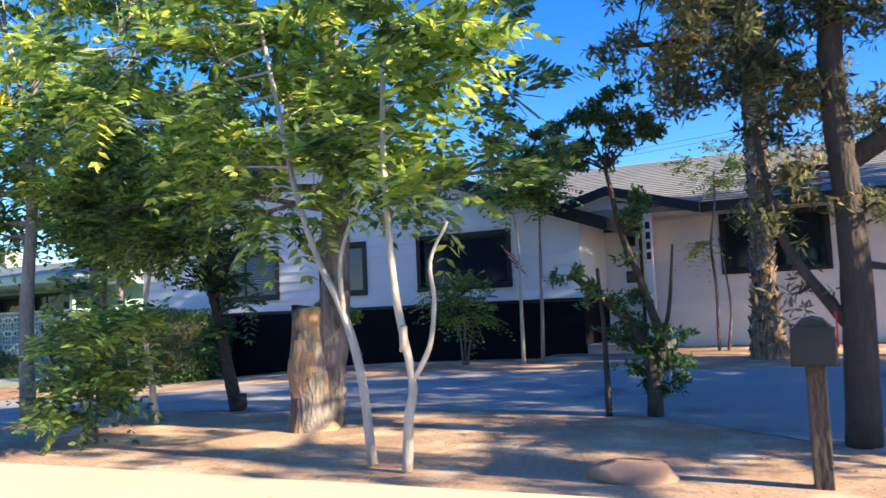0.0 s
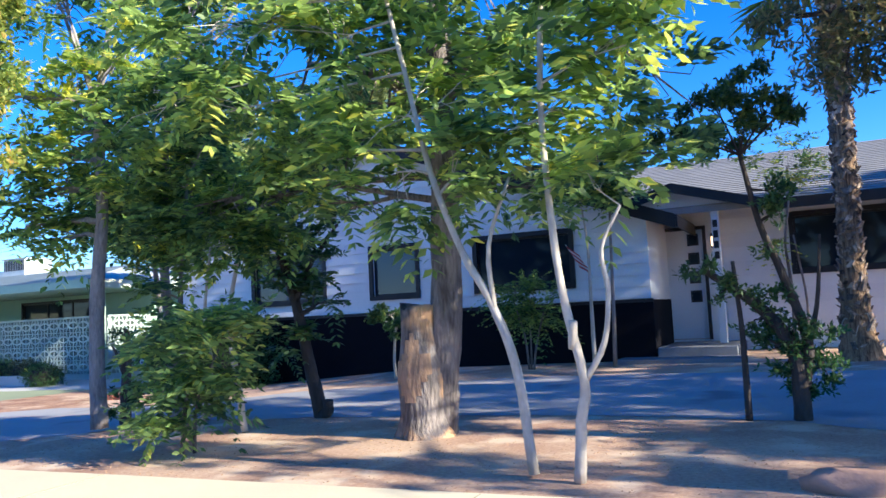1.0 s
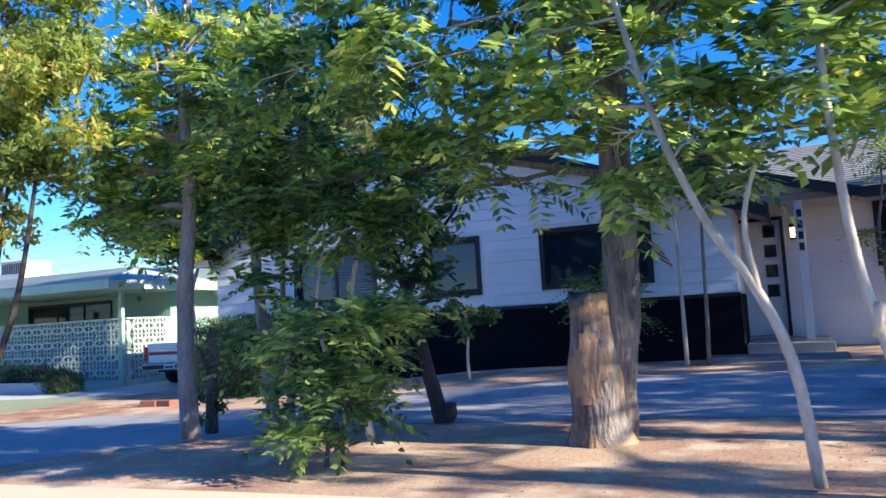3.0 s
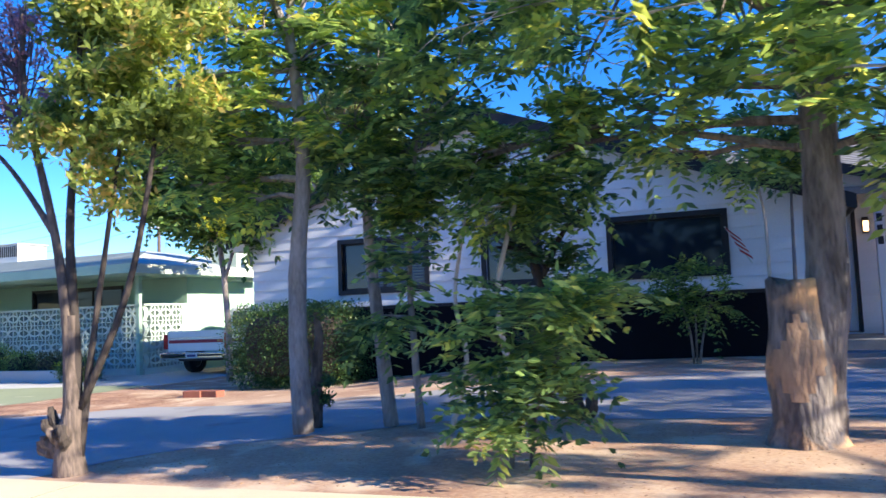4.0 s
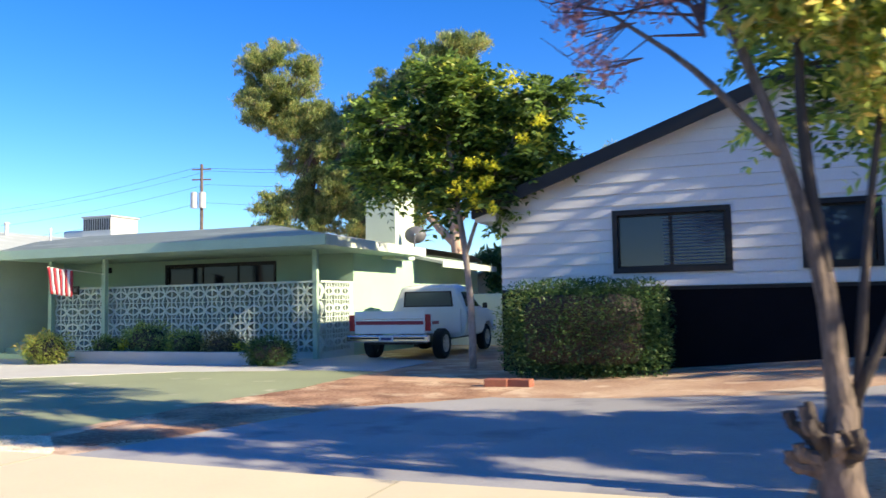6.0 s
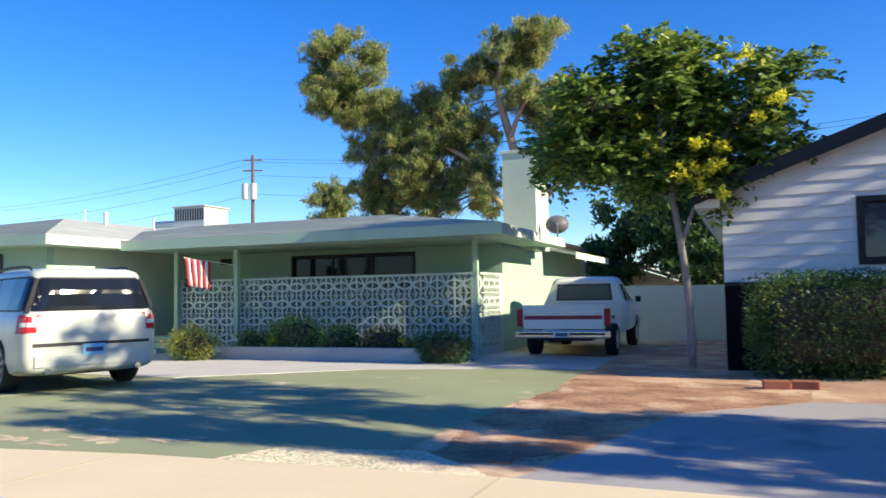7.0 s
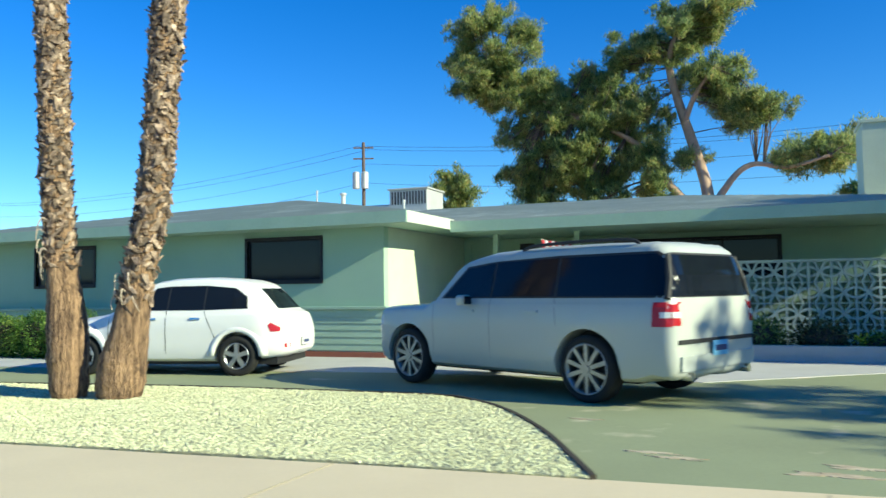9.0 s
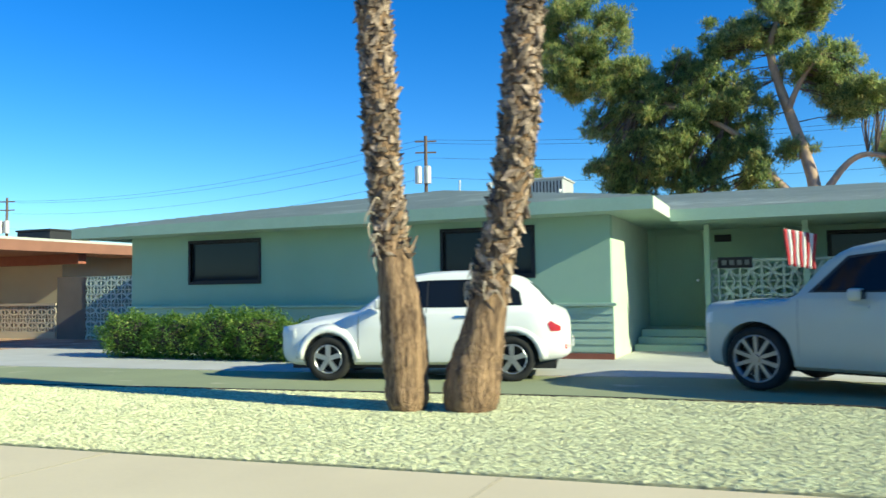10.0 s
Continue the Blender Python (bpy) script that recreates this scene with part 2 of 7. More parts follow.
M_LEAFDRY = leaf_mat("leaf_dry", (0.20, 0.10, 0.13), (0.46, 0.22, 0.25), (0.62, 0.30, 0.22), 0.2)
M_NEEDLE = leaf_mat("pine_needles", (0.07, 0.115, 0.045), (0.33, 0.37, 0.13), (0.40, 0.33, 0.13), 0.14, 0.45)
M_FROND = leaf_mat("palm_frond", (0.04, 0.07, 0.015), (0.10, 0.15, 0.03), (0.25, 0.20, 0.08), 0.2)
M_HEDGE = leaf_mat("hedge_leaf", (0.045, 0.10, 0.02), (0.17, 0.27, 0.05), (0.32, 0.37, 0.08), 0.10)
M_ROCK = mat("sandstone", (0.44, 0.27, 0.19), (0.32, 0.19, 0.13), rough=0.95, scale=3, fine=30, bump=0.6)
M_BRICK = mat("red_brick", (0.32, 0.12, 0.08), (0.24, 0.09, 0.06), rough=0.9, scale=5, fine=50, bump=0.4)
M_METAL = mat("grey_metal", (0.60, 0.60, 0.57), (0.50, 0.50, 0.48), rough=0.5, metal=0.4, scale=2, fine=40, bump=0.1)
M_POLE = mat("weathered_pole", (0.16, 0.12, 0.10), (0.10, 0.08, 0.07), rough=0.9, scale=4)
M_WIRE = mat("cable", (0.03, 0.03, 0.035), rough=0.7, bump=0.0)
M_RUST = mat("rust_fascia", (0.27, 0.13, 0.085), (0.20, 0.095, 0.065), rough=0.8, scale=2)
M_TANWALL = mat("tan_stucco", (0.62, 0.53, 0.36), (0.54, 0.45, 0.31), rough=0.9, scale=1, fine=50)
M_FLAGW = mat("flag_white", (0.75, 0.72, 0.70), rough=0.8, bump=0.0)
M_FLAGR = mat("flag_red", (0.45, 0.04, 0.05), rough=0.8, bump=0.0)
# darker than the drive's concrete: the porch shade on the steps is in this colour
M_STEP = mat("step_concrete", (0.22, 0.22, 0.235), (0.16, 0.16, 0.17), rough=0.9, scale=2, fine=40, bump=0.2)
M_LAMP = glow_mat("lit_lamp", (1.0, 0.55, 0.2), 2.5)


# ---- building blocks ----
def part(name, bm, material, parent=None, label="", smooth=False):
    """Links a bmesh as one mesh object, under a thing or a part."""
    me = bpy.data.meshes.new(name)
    bm.normal_update()
    bm.to_mesh(me)
    bm.free()
    for m in material if isinstance(material, (list, tuple)) else (material,):
        me.materials.append(m)
    if smooth:
        me.shade_smooth()
    ob = new(name, me)
    if parent:
        ob.parent = parent
    if label:
        ob["label"] = label
    return ob


def thing(name, label, category, m=None, group="", kind=""):
    ob = new(name)
    ob.empty_display_size = 0.2
    ob.matrix_world = m or Matrix()
    return tagged(ob, label, category, group, kind)


def box(bm, x0, x1, y0, y1, z0, z1, bevel=0.0):
    r = bmesh.ops.create_cube(bm, size=1.0, matrix=Matrix.LocRotScale(((x0 + x1) / 2, (y0 + y1) / 2, (z0 + z1) / 2), None, (abs(x1 - x0), abs(y1 - y0), abs(z1 - z0))))
    if bevel:
        bmesh.ops.bevel(bm, geom=list({e for v in r["verts"] for e in v.link_edges}), offset=bevel, segments=2, affect='EDGES', profile=0.5)
    return r["verts"]


def boxed(*a, bevel=0.0):
    bm = bmesh.new()
    box(bm, *a, bevel=bevel)
    return bm


def solid(bm, low, high):
    """A closed prism between two rings of points with the same count."""
    a, b = [bm.verts.new(p) for p in low], [bm.verts.new(p) for p in high]
    n = len(a)
    bm.faces.new(a[::-1]); bm.faces.new(b)
    for i in range(n):
        bm.faces.new((a[i], a[(i + 1) % n], b[(i + 1) % n], b[i]))
    bmesh.ops.recalc_face_normals(bm, faces=bm.faces[:])


def tube(bm, pts, radii, sides=8, wob=0.0, seed=0):
    """A closed tapered tube along points."""
    rnd = random.Random(seed)
    pts = [Vector(p) for p in pts]
    rings, prev = [], None
    for i, p in enumerate(pts):
        d = (pts[min(i + 1, len(pts) - 1)] - pts[max(i - 1, 0)]).normalized()
        a = d.cross(Vector((0, 1, 0) if abs(d.y) < 0.9 else (1, 0, 0))).normalized()
        if prev is not None:
            a = (prev - d * prev.dot(d)).normalized()
        prev = a
        b = d.cross(a)
        rings.append([bm.verts.new(p + (a * math.cos(2 * math.pi * k / sides) + b * math.sin(2 * math.pi * k / sides)) * radii[i] * (1 + rnd.uniform(-wob, wob))) for k in range(sides)])
    for r0, r1 in zip(rings, rings[1:]):
        for k in range(sides):
            bm.faces.new((r0[k], r0[(k + 1) % sides], r1[(k + 1) % sides], r1[k]))
    bm.faces.new(rings[0][::-1]); bm.faces.new(rings[-1])


def curve_pts(pts, n=6):
    """Points of a smooth curve through pts (Catmull-Rom)."""
    p = [Vector(q) for q in pts]
    p = [p[0] * 2 - p[1]] + p + [p[-1] * 2 - p[-2]]
    out = []
    for i in range(1, len(p) - 2):
        for k in range(n):
            t = k / n
            out.append(0.5 * ((2 * p[i]) + (p[i + 1] - p[i - 1]) * t + (2 * p[i - 1] - 5 * p[i] + 4 * p[i + 1] - p[i + 2]) * t * t + (3 * p[i] - p[i - 1] - 3 * p[i + 1] + p[i + 2]) * t ** 3))
    return out + [p[-2]]


def limb(bm, pts, r0, r1, sides=8, n=4, wob=0.06, seed=0):
    c = curve_pts(pts, n)
    tube(bm, c, [r0 + (r1 - r0) * i / (len(c) - 1) for i in range(len(c))], sides, wob, seed)
    return c


def gz(x, y):
    """Height of the natural ground: the white house's lot rises gently from the street, the other falls a little."""
    k = min(1.0, max(0.0, (x + 16) / 6)); k = k * k * (3 - 2 * k)
    y = min(max(y, 3.0), 30.0)
    east = float(np.interp(x, (-12, -8, -3), (-.04, .03, .07))) + .014 * (y - 7)
    west = float(np.interp(x, (-33, -28), (-.195, -.165))) - .010 * (y - 6)
    return west + (east - west) * k


_WX, _WY = (-200, -60, -45, -36, -33.6, -30.4, -26.8, -24.2, -21.2, -18, -14.3, -12, -8, -4, 5, 60, 200), (-14, 1.6, 3.2, 4.0, 4.17, 4.39, 4.65, 4.84, 5.24, 5.35, 5.2, 5.03, 4.8, 4.78, 4.7, 3.5, -4)


def walk_y(x):
    """Back edge of the pavement, which bends with the street."""
    return float(np.interp(x, _WX, _WY))


def ragged(poly, amp=0.07, step=0.22, skip=()):
    """The same outline with uneven, crumbling edges."""
    out = []
    for i, (a, b) in enumerate(zip(poly, poly[1:] + poly[:1])):
        d = math.dist(a, b)
        n = 1 if i in skip or d > 9 else max(1, int(d / step))
        for k in range(n):
            t = k / n
            x, y = a[0] + (b[0] - a[0]) * t, a[1] + (b[1] - a[1]) * t
            w = amp * (noise.noise((x * 2.1, y * 2.1, 7)) + .5 * noise.noise((x * 6, y * 6, 3))) if n > 1 else 0
            out.append((x + w * (b[1] - a[1]) / d, y - w * (b[0] - a[0]) / d))
    return out


def drape(name, poly, lift, material, label="", category="", kind="structure", step=1.0, thick=0.0, level=None):
    """A flat area laid over the ground: a polygon in plan, cut into a grid and set to the ground's height."""
    bm = bmesh.new()
    f = bm.faces.new([bm.verts.new((x, y, 0)) for x, y in poly])
    bmesh.ops.triangulate(bm, faces=[f])
    xs, ys = [p[0] for p in poly], [p[1] for p in poly]
    for lo, hi, n in ((min(xs), max(xs), (1, 0, 0)), (min(ys), max(ys), (0, 1, 0))):
        c = math.ceil(lo / step) * step
        while c < hi:
            bmesh.ops.bisect_plane(bm, geom=bm.verts[:] + bm.edges[:] + bm.faces[:], plane_co=Vector(n) * c, plane_no=n)
            c += step
    bmesh.ops.recalc_face_normals(bm, faces=bm.faces[:])
    if sum(g.normal.z for g in bm.faces) < 0:
        bmesh.ops.reverse_faces(bm, faces=bm.faces[:])
    for v in bm.verts:
        v.co.z = (gz(v.co.x, v.co.y) if level is None else level) + lift
    if thick:
        r = bmesh.ops.extrude_face_region(bm, geom=bm.faces[:])
        for v in (g for g in r["geom"] if isinstance(g, bmesh.types.BMVert)):
            v.co.z -= thick
        bmesh.ops.recalc_face_normals(bm, faces=bm.faces[:])
    return tagged(part(name, bm, material), label, category, kind=kind)

# ---- ground ----
ROAD_Z = -0.62          # under the street; the asphalt lies a kerb below the pavement


def kerb_y(x):
    return walk_y(x) - 1.55


def build_ground():
    xs = sorted(set([-900, -500, -300, -200, -150, -110, -85, -70] + list(range(-60, 21, 1)) + [30, 45, 60, 90, 150, 300, 500, 900]))
    me_v, me_f = [], []
    rows = []
    for x in xs:
        col = [(x, -900, ROAD_Z - .02), (x, -40, ROAD_Z - .02), (x, -8, ROAD_Z - .02)]
        k = kerb_y(x)
        col += [(x, k - 0.1, ROAD_Z - .02), (x, k + 0.02, gz(x, k) - .06)]
        for y in [walk_y(x) + .0] + [walk_y(x) + d for d in (.5, 1, 1.5, 2, 3, 4, 5, 6, 7, 8, 9, 10, 11, 12, 14, 17, 20, 24, 30, 45, 80, 200, 900)]:
            bumpy = 0.003 * noise.noise((x * .9, y * .9, 0)) if y < 16 else 0
            col.append((x, y, gz(x, y) - .002 + bumpy))
        rows.append(len(me_v)); me_v += col
    n = len(me_v) // len(xs)
    for a, b in zip(rows, rows[1:]):
        for j in range(n - 1):
            me_f.append((a + j, b + j, b + j + 1, a + j + 1))
    me = bpy.data.meshes.new("ground")
    me.from_pydata(me_v, [], me_f)
    me.materials.append(M_DIRT)
    me.shade_smooth()
    return tagged(new("ground", me), "tan and reddish bare dirt yard, dry and dusty", "ground", kind="structure")


build_ground()
_sx = [x for x in range(-90, 31, 3)]
drape("road", [(x, kerb_y(x) - 0.0) for x in _sx] + [(x, -9) for x in _sx[::-1]], -0.15, M_ROAD, "grey asphalt street", "road", step=3)
_pave = drape("pavement", [(x, walk_y(x)) for x in _sx] + [(x, kerb_y(x) + .16) for x in _sx[::-1]], 0.022, M_WALK, "beige concrete pavement along the street", "pavement", step=3, thick=0.1)
_x = -49.0
while _x < 8:
    _bm = bmesh.new()
    _a, _b = walk_y(_x) - .02, kerb_y(_x) + .18
    solid(_bm, [(_x, _a, gz(_x, _a) + .018), (_x + .009, _a, gz(_x, _a) + .018), (_x + .009, _b, gz(_x, _b) + .018), (_x, _b, gz(_x, _b) + .018)], [(_x, _a, gz(_x, _a) + .0245), (_x + .009, _a, gz(_x, _a) + .0245), (_x + .009, _b, gz(_x, _b) + .0245), (_x, _b, gz(_x, _b) + .0245)])
    part("joint", _bm, M_GROOVE, _pave)
    _x += 3.1
drape("kerb", [(x, kerb_y(x) + .157) for x in _sx] + [(x, kerb_y(x)) for x in _sx[::-1]], 0.024, M_PALECON, "pale concrete kerb stone", "kerb", step=3, thick=0.4)
# circular drive before the white house
drape("driveway_white", ragged([(-12.55, 5.03), (-12.5, 5.5), (-12.3, 6.1), (-12.05, 6.45), (-11.3, 6.85), (-10.1, 7.7), (-9.0, 7.8), (-8.3, 7.75), (-6.5, 7.95), (-5.0, 7.85), (-4.0, 7.65), (-3.2, 7.1), (-2.3, 6.45), (-1.7, 5.6), (-1.3, 4.72),
                         (4.0, 4.65), (4.0, 8), (3.0, 10), (1.0, 11.4), (-2, 11.75), (-4.1, 11.7), (-6, 11.85), (-7.8, 11.7), (-9.3, 11.0), (-11.1, 10.65), (-12.3, 9.9), (-14.6, 10.0), (-15.8, 10.1), (-17.2, 8.6), (-17.5, 7.4), (-17.75, 6.0), (-17.98, 5.33)]),
      0.003, M_DRIVE, "grey concrete circular driveway, stained", "driveway")
_green = drape("driveway_green", ragged([(-18.72, 5.3), (-19.08, 6.06), (-19.02, 7.6), (-19.02, 9), (-18.9, 10.4), (-18.95, 12.1), (-18.98, 13.6), (-20.6, 13.5), (-22.9, 12.75), (-25.3, 10.7), (-30, 10.9), (-36, 10.2), (-46, 9.2), (-47, 3.05), (-36, 4.0), (-30.4, 4.39), (-24.2, 4.84), (-21.2, 5.24)], .12),
      0.003, M_GREENDRIVE, "green-grey painted driveway, worn and scuffed", "driveway")


def worn_patch(x, y, long, wide, seed):
    """A spot where the drive's paint has flaked off, with a torn outline."""
    bm = bmesh.new()
    n = 40
    ring = []
    for k in range(n):
        a = 6.2832 * k / n
        f = max(.2, 1 + 1.1 * noise.noise((math.cos(a) * 1.6, math.sin(a) * 1.6, seed * 3.7)) + .8 * noise.noise((math.cos(a) * 5, math.sin(a) * 5, seed * 1.9)))
        px, py = x + long * f * math.cos(a), y + wide * f * math.sin(a) - .06 * (px0(long, f, a))
        ring.append(bm.verts.new((px, py, gz(px, py) + .0075)))
    hub = bm.verts.new((x, y, gz(x, y) + .0085))
    for k in range(n):
        bm.faces.new((hub, ring[k], ring[(k + 1) % n]))
    bmesh.ops.recalc_face_normals(bm, faces=bm.faces[:])
    r = bmesh.ops.extrude_face_region(bm, geom=bm.faces[:])
    for v in (g for g in r["geom"] if isinstance(g, bmesh.types.BMVert)):
        v.co.z -= .012
    bmesh.ops.recalc_face_normals(bm, faces=bm.faces[:])
    part("worn_patch", bm, M_FLAKED, _green, "pale flaked patch")


def px0(long, f, a):
    return long * f * math.cos(a)


for _i, _w in enumerate(((-24.18, 5.44, .26, .08), (-23.92, 5.72, .20, .06), (-23.25, 5.60, .30, .10), (-22.95, 5.46, .26, .08), (-22.70, 5.55, .16, .06), (-22.83, 6.04, .20, .05), (-21.87, 5.73, .26, .10), (-22.1, 5.43, .14, .06), (-22.1, 6.15, .26, .06),
                         (-22.85, 6.34, .14, .04), (-21.3, 5.9, .22, .08), (-21.1, 6.1, .18, .05), (-25.1, 5.65, .18, .05), (-25.3, 5.8, .14, .04), (-26.1, 7.2, .14, .04), (-20.7, 7.3, .16, .05))):
    worn_patch(*_w, _i + 1)
drape("concrete_apron", [(-18.95, 13.65), (-20.6, 13.52), (-22.9, 12.77), (-25.3, 10.72), (-30, 10.92), (-36, 10.22), (-46, 9.22), (-46, 13.6), (-31.45, 13.6), (-31.45, 18.1), (-21.8, 18.1), (-19.0, 16.2)],
      0.012, M_PALECON, "pale concrete apron before the house", "pavement", thick=0.06)
ISLAND = [(-25.52, 4.74), (-25.82, 5.38), (-26.27, 6.3), (-26.9, 7.3), (-27.4, 7.85), (-28.06, 8.22), (-29.7, 8.25), (-31.7, 8.2), (-34.4, 7.82), (-36.9, 7.5), (-40, 6.9), (-43, 5.8), (-45, 3.25), (-36, 4.02), (-33.6, 4.19), (-30.4, 4.41), (-26.8, 4.67)]
drape("gravel_bed", ISLAND, 0.035, M_GRAVEL, "pale yellow crushed gravel bed", "gravel bed", thick=0.08)


def edging():
    bm = bmesh.new()
    c = curve_pts([(x, y, gz(x, y) + .045) for x, y in ISLAND[:12]], 4)
    for a, b in zip(c, c[1:]):
        d = (b - a).normalized(); s = Vector((-d.y, d.x, 0)) * 0.022
        solid(bm, [a - s - Vector((0, 0, .12)), a + s - Vector((0, 0, .12)), b + s - Vector((0, 0, .12)), b - s - Vector((0, 0, .12))],
              [a - s + Vector((0, 0, .006)), a + s + Vector((0, 0, .006)), b + s + Vector((0, 0, .006)), b - s + Vector((0, 0, .006))])
    tagged(part("edging", bm, M_EDGE), "dark weathered edging strip round the gravel", "edging", kind="structure")


edging()


def inside(poly, x, y):
    c = False
    for (x0, y0), (x1, y1) in zip(poly, poly[1:] + poly[:1]):
        if (y0 > y) != (y1 > y) and x < (x1 - x0) * (y - y0) / (y1 - y0) + x0:
            c = not c
    return c


def scatter(name, poly, count, size, lift, material, label, category, seed, tall=1.0):
    """Loose stones strewn over an area, one mesh."""
    rnd = random.Random(seed)
    xs, ys = [p[0] for p in poly], [p[1] for p in poly]
    V, Fc = [], []
    while count:
        x, y = rnd.uniform(min(xs), max(xs)), rnd.uniform(min(ys), max(ys))
        if not inside(poly, x, y):
            continue
        count -= 1
        s = size * rnd.uniform(0.5, 1.5)
        z, o, n = gz(x, y) + lift, len(V), 5
        a0 = rnd.uniform(0, 6.28)
        ring = [(x + s * rnd.uniform(.7, 1.2) * math.cos(a0 + 6.283 * k / n), y + s * rnd.uniform(.7, 1.2) * math.sin(a0 + 6.283 * k / n), z - .004) for k in range(n)]
        top = [(x + (p[0] - x) * .55 + rnd.uniform(-.2, .2) * s, y + (p[1] - y) * .55, z + s * tall * rnd.uniform(.45, .9)) for p in ring]
        V += ring + top
        Fc += [(o + k, o + (k + 1) % n, o + n + (k + 1) % n, o + n + k) for k in range(n)] + [tuple(o + n + k for k in range(n))]
    me = bpy.data.meshes.new(name)
    me.from_pydata(V, [], Fc)
    me.materials.append(material)
    tagged(new(name, me), label, category, kind="stuff")


scatter("gravel_stones", ISLAND, 100000, 0.0125, 0.034, M_STONES, "loose pale yellow gravel stones", "gravel", 3)
scatter("dirt_pebbles", [(-18.6, 5.5), (-17.8, 5.5), (-12.4, 5.3), (-8, 4.9), (-1.4, 4.85), (-2.4, 6.3), (-4.2, 7.5), (-9, 7.6), (-11.5, 6.6), (-17.4, 7.6), (-18.8, 8)], 4200, 0.007, -0.004, mat("pebbles", (0.46, 0.29, 0.17), (0.32, 0.19, 0.11), rough=0.95, island=0.3), "small pebbles on the dirt", "pebbles", 5)
scatter("rubble", [(-20.35, 5.35), (-20.1, 5.9), (-19.5, 6.0), (-18.9, 6.15), (-18.2, 5.55), (-18.1, 5.4)], 6500, 0.0085, -0.001, mat("rubble", (0.74, 0.66, 0.52), (0.58, 0.50, 0.38), rough=0.95, island=0.25), "pale crumbled stones on the dirt strip", "rubble", 6)

_strip = [(-18.75, 5.9), (-19.0, 7.6), (-18.9, 10.4), (-18.95, 12.1), (-17.0, 12.0), (-15.5, 11.6), (-15.8, 10.2), (-17.25, 8.7), (-17.55, 7.4), (-17.8, 6.2), (-18.1, 5.8)]
drape("dirt_strip", ragged(_strip, .22), 0.0015, M_REDDIRT, "reddish dirt strip with rotted leaves between the drives", "dirt")
scatter("leaf_litter", _strip, 9000, 0.011, -0.001, M_LITTER, "reddish brown leaf litter on the dirt strip", "leaf litter", 8, .3)

# plain house fronts and garden walls across the street, never in view, only mirrored in the glass
_bm = bmesh.new()
box(_bm, -85, 35, -27.4, -27, ROAD_Z - .1, 2.4)
tagged(part("backdrop", _bm, mat("far_side", (0.30, 0.26, 0.20), (0.10, 0.12, 0.07), rough=0.9, scale=0.25, fine=2, bump=0)), "plain tan wall across the street", "wall", kind="structure")

# ---- houses ----
def wall_boxes(bm, u0, u1, v0, v1, z0, z1, openings, along="x"):
    """A wall from u0 to u1, v0 to v1 thick, in one piece, with openings (a, b, low, high) that go through it."""
    us = sorted({u0, u1, *[o[0] for o in openings], *[o[1] for o in openings]})
    zs = sorted({z0, z1, *[o[2] for o in openings], *[o[3] for o in openings]})
    pt = {}
    def at(i, j, side):
        k = (i, j, side)
        if k not in pt:
            v = (v0, v1)[side]
            pt[k] = bm.verts.new((us[i], v, zs[j]) if along == "x" else (v, us[i], zs[j]))
        return pt[k]
    full = {(i, j) for i in range(len(us) - 1) for j in range(len(zs) - 1)
            if not any(o[0] <= us[i] and o[1] >= us[i + 1] and o[2] <= zs[j] and o[3] >= zs[j + 1] for o in openings)}
    made = []
    for i, j in full:
        made.append(bm.faces.new([at(i, j, 0), at(i + 1, j, 0), at(i + 1, j + 1, 0), at(i, j + 1, 0)]))
        made.append(bm.faces.new([at(i, j, 1), at(i, j + 1, 1), at(i + 1, j + 1, 1), at(i + 1, j, 1)]))
        for di, dj, e in ((-1, 0, ((i, j), (i, j + 1))), (1, 0, ((i + 1, j + 1), (i + 1, j))), (0, -1, ((i + 1, j), (i, j))), (0, 1, ((i, j + 1), (i + 1, j + 1)))):
            if (i + di, j + dj) not in full:
                (a, b), (c, d) = e
                made.append(bm.faces.new([at(a, b, 0), at(c, d, 0), at(c, d, 1), at(a, b, 1)]))
    bmesh.ops.recalc_face_normals(bm, faces=made)


def cut_row(x0, x1, z0, z1, openings):
    """The stretches of a row of cladding that openings leave."""
    spans = [(x0, x1)]
    for a, b, lo, hi in openings:
        if z1 > lo + 0.01 and z0 < hi - 0.01:
            nxt = []
            for s, e in spans:
                if b <= s or a >= e:
                    nxt.append((s, e))
                else:
                    if a > s: nxt.append((s, a))
                    if b < e: nxt.append((b, e))
            spans = nxt
    return [s for s in spans if s[1] - s[0] > 0.03]


def board(parent, x0, x1, y, z0, z1, material, out=0.028):
    """One lapped board on a wall that faces the street; its lower edge stands proud."""
    bm = bmesh.new()
    solid(bm, [(x0, y, z0), (x1, y, z0), (x1, y, z1), (x0, y, z1)], [(x0, y - out, z0), (x1, y - out, z0), (x1, y - 0.008, z1), (x0, y - 0.008, z1)])
    return part("board", bm, material, parent)


def clad(parent, x0, x1, y, z0, z1, openings, material, pitch=0.178, edge=None):
    z = z0
    while z < z1 - 0.02:
        t = min(z + pitch, z1)
        a, b = (x0, x1) if edge is None else edge(t)
        a, b = max(a, x0), min(b, x1)
        if b - a > 0.1:
            for s, e in cut_row(a, b, z, t, openings):
                if e - s > 3.2:
                    m = s + (e - s) * (0.35 + 0.3 * ((z * 7.3) % 1))
                    board(parent, s, m - 0.002, y, z, t - 0.004, material); board(parent, m + 0.002, e, y, z, t - 0.004, material)
                else:
                    board(parent, s, e, y, z, t - 0.004, material)
        z = t


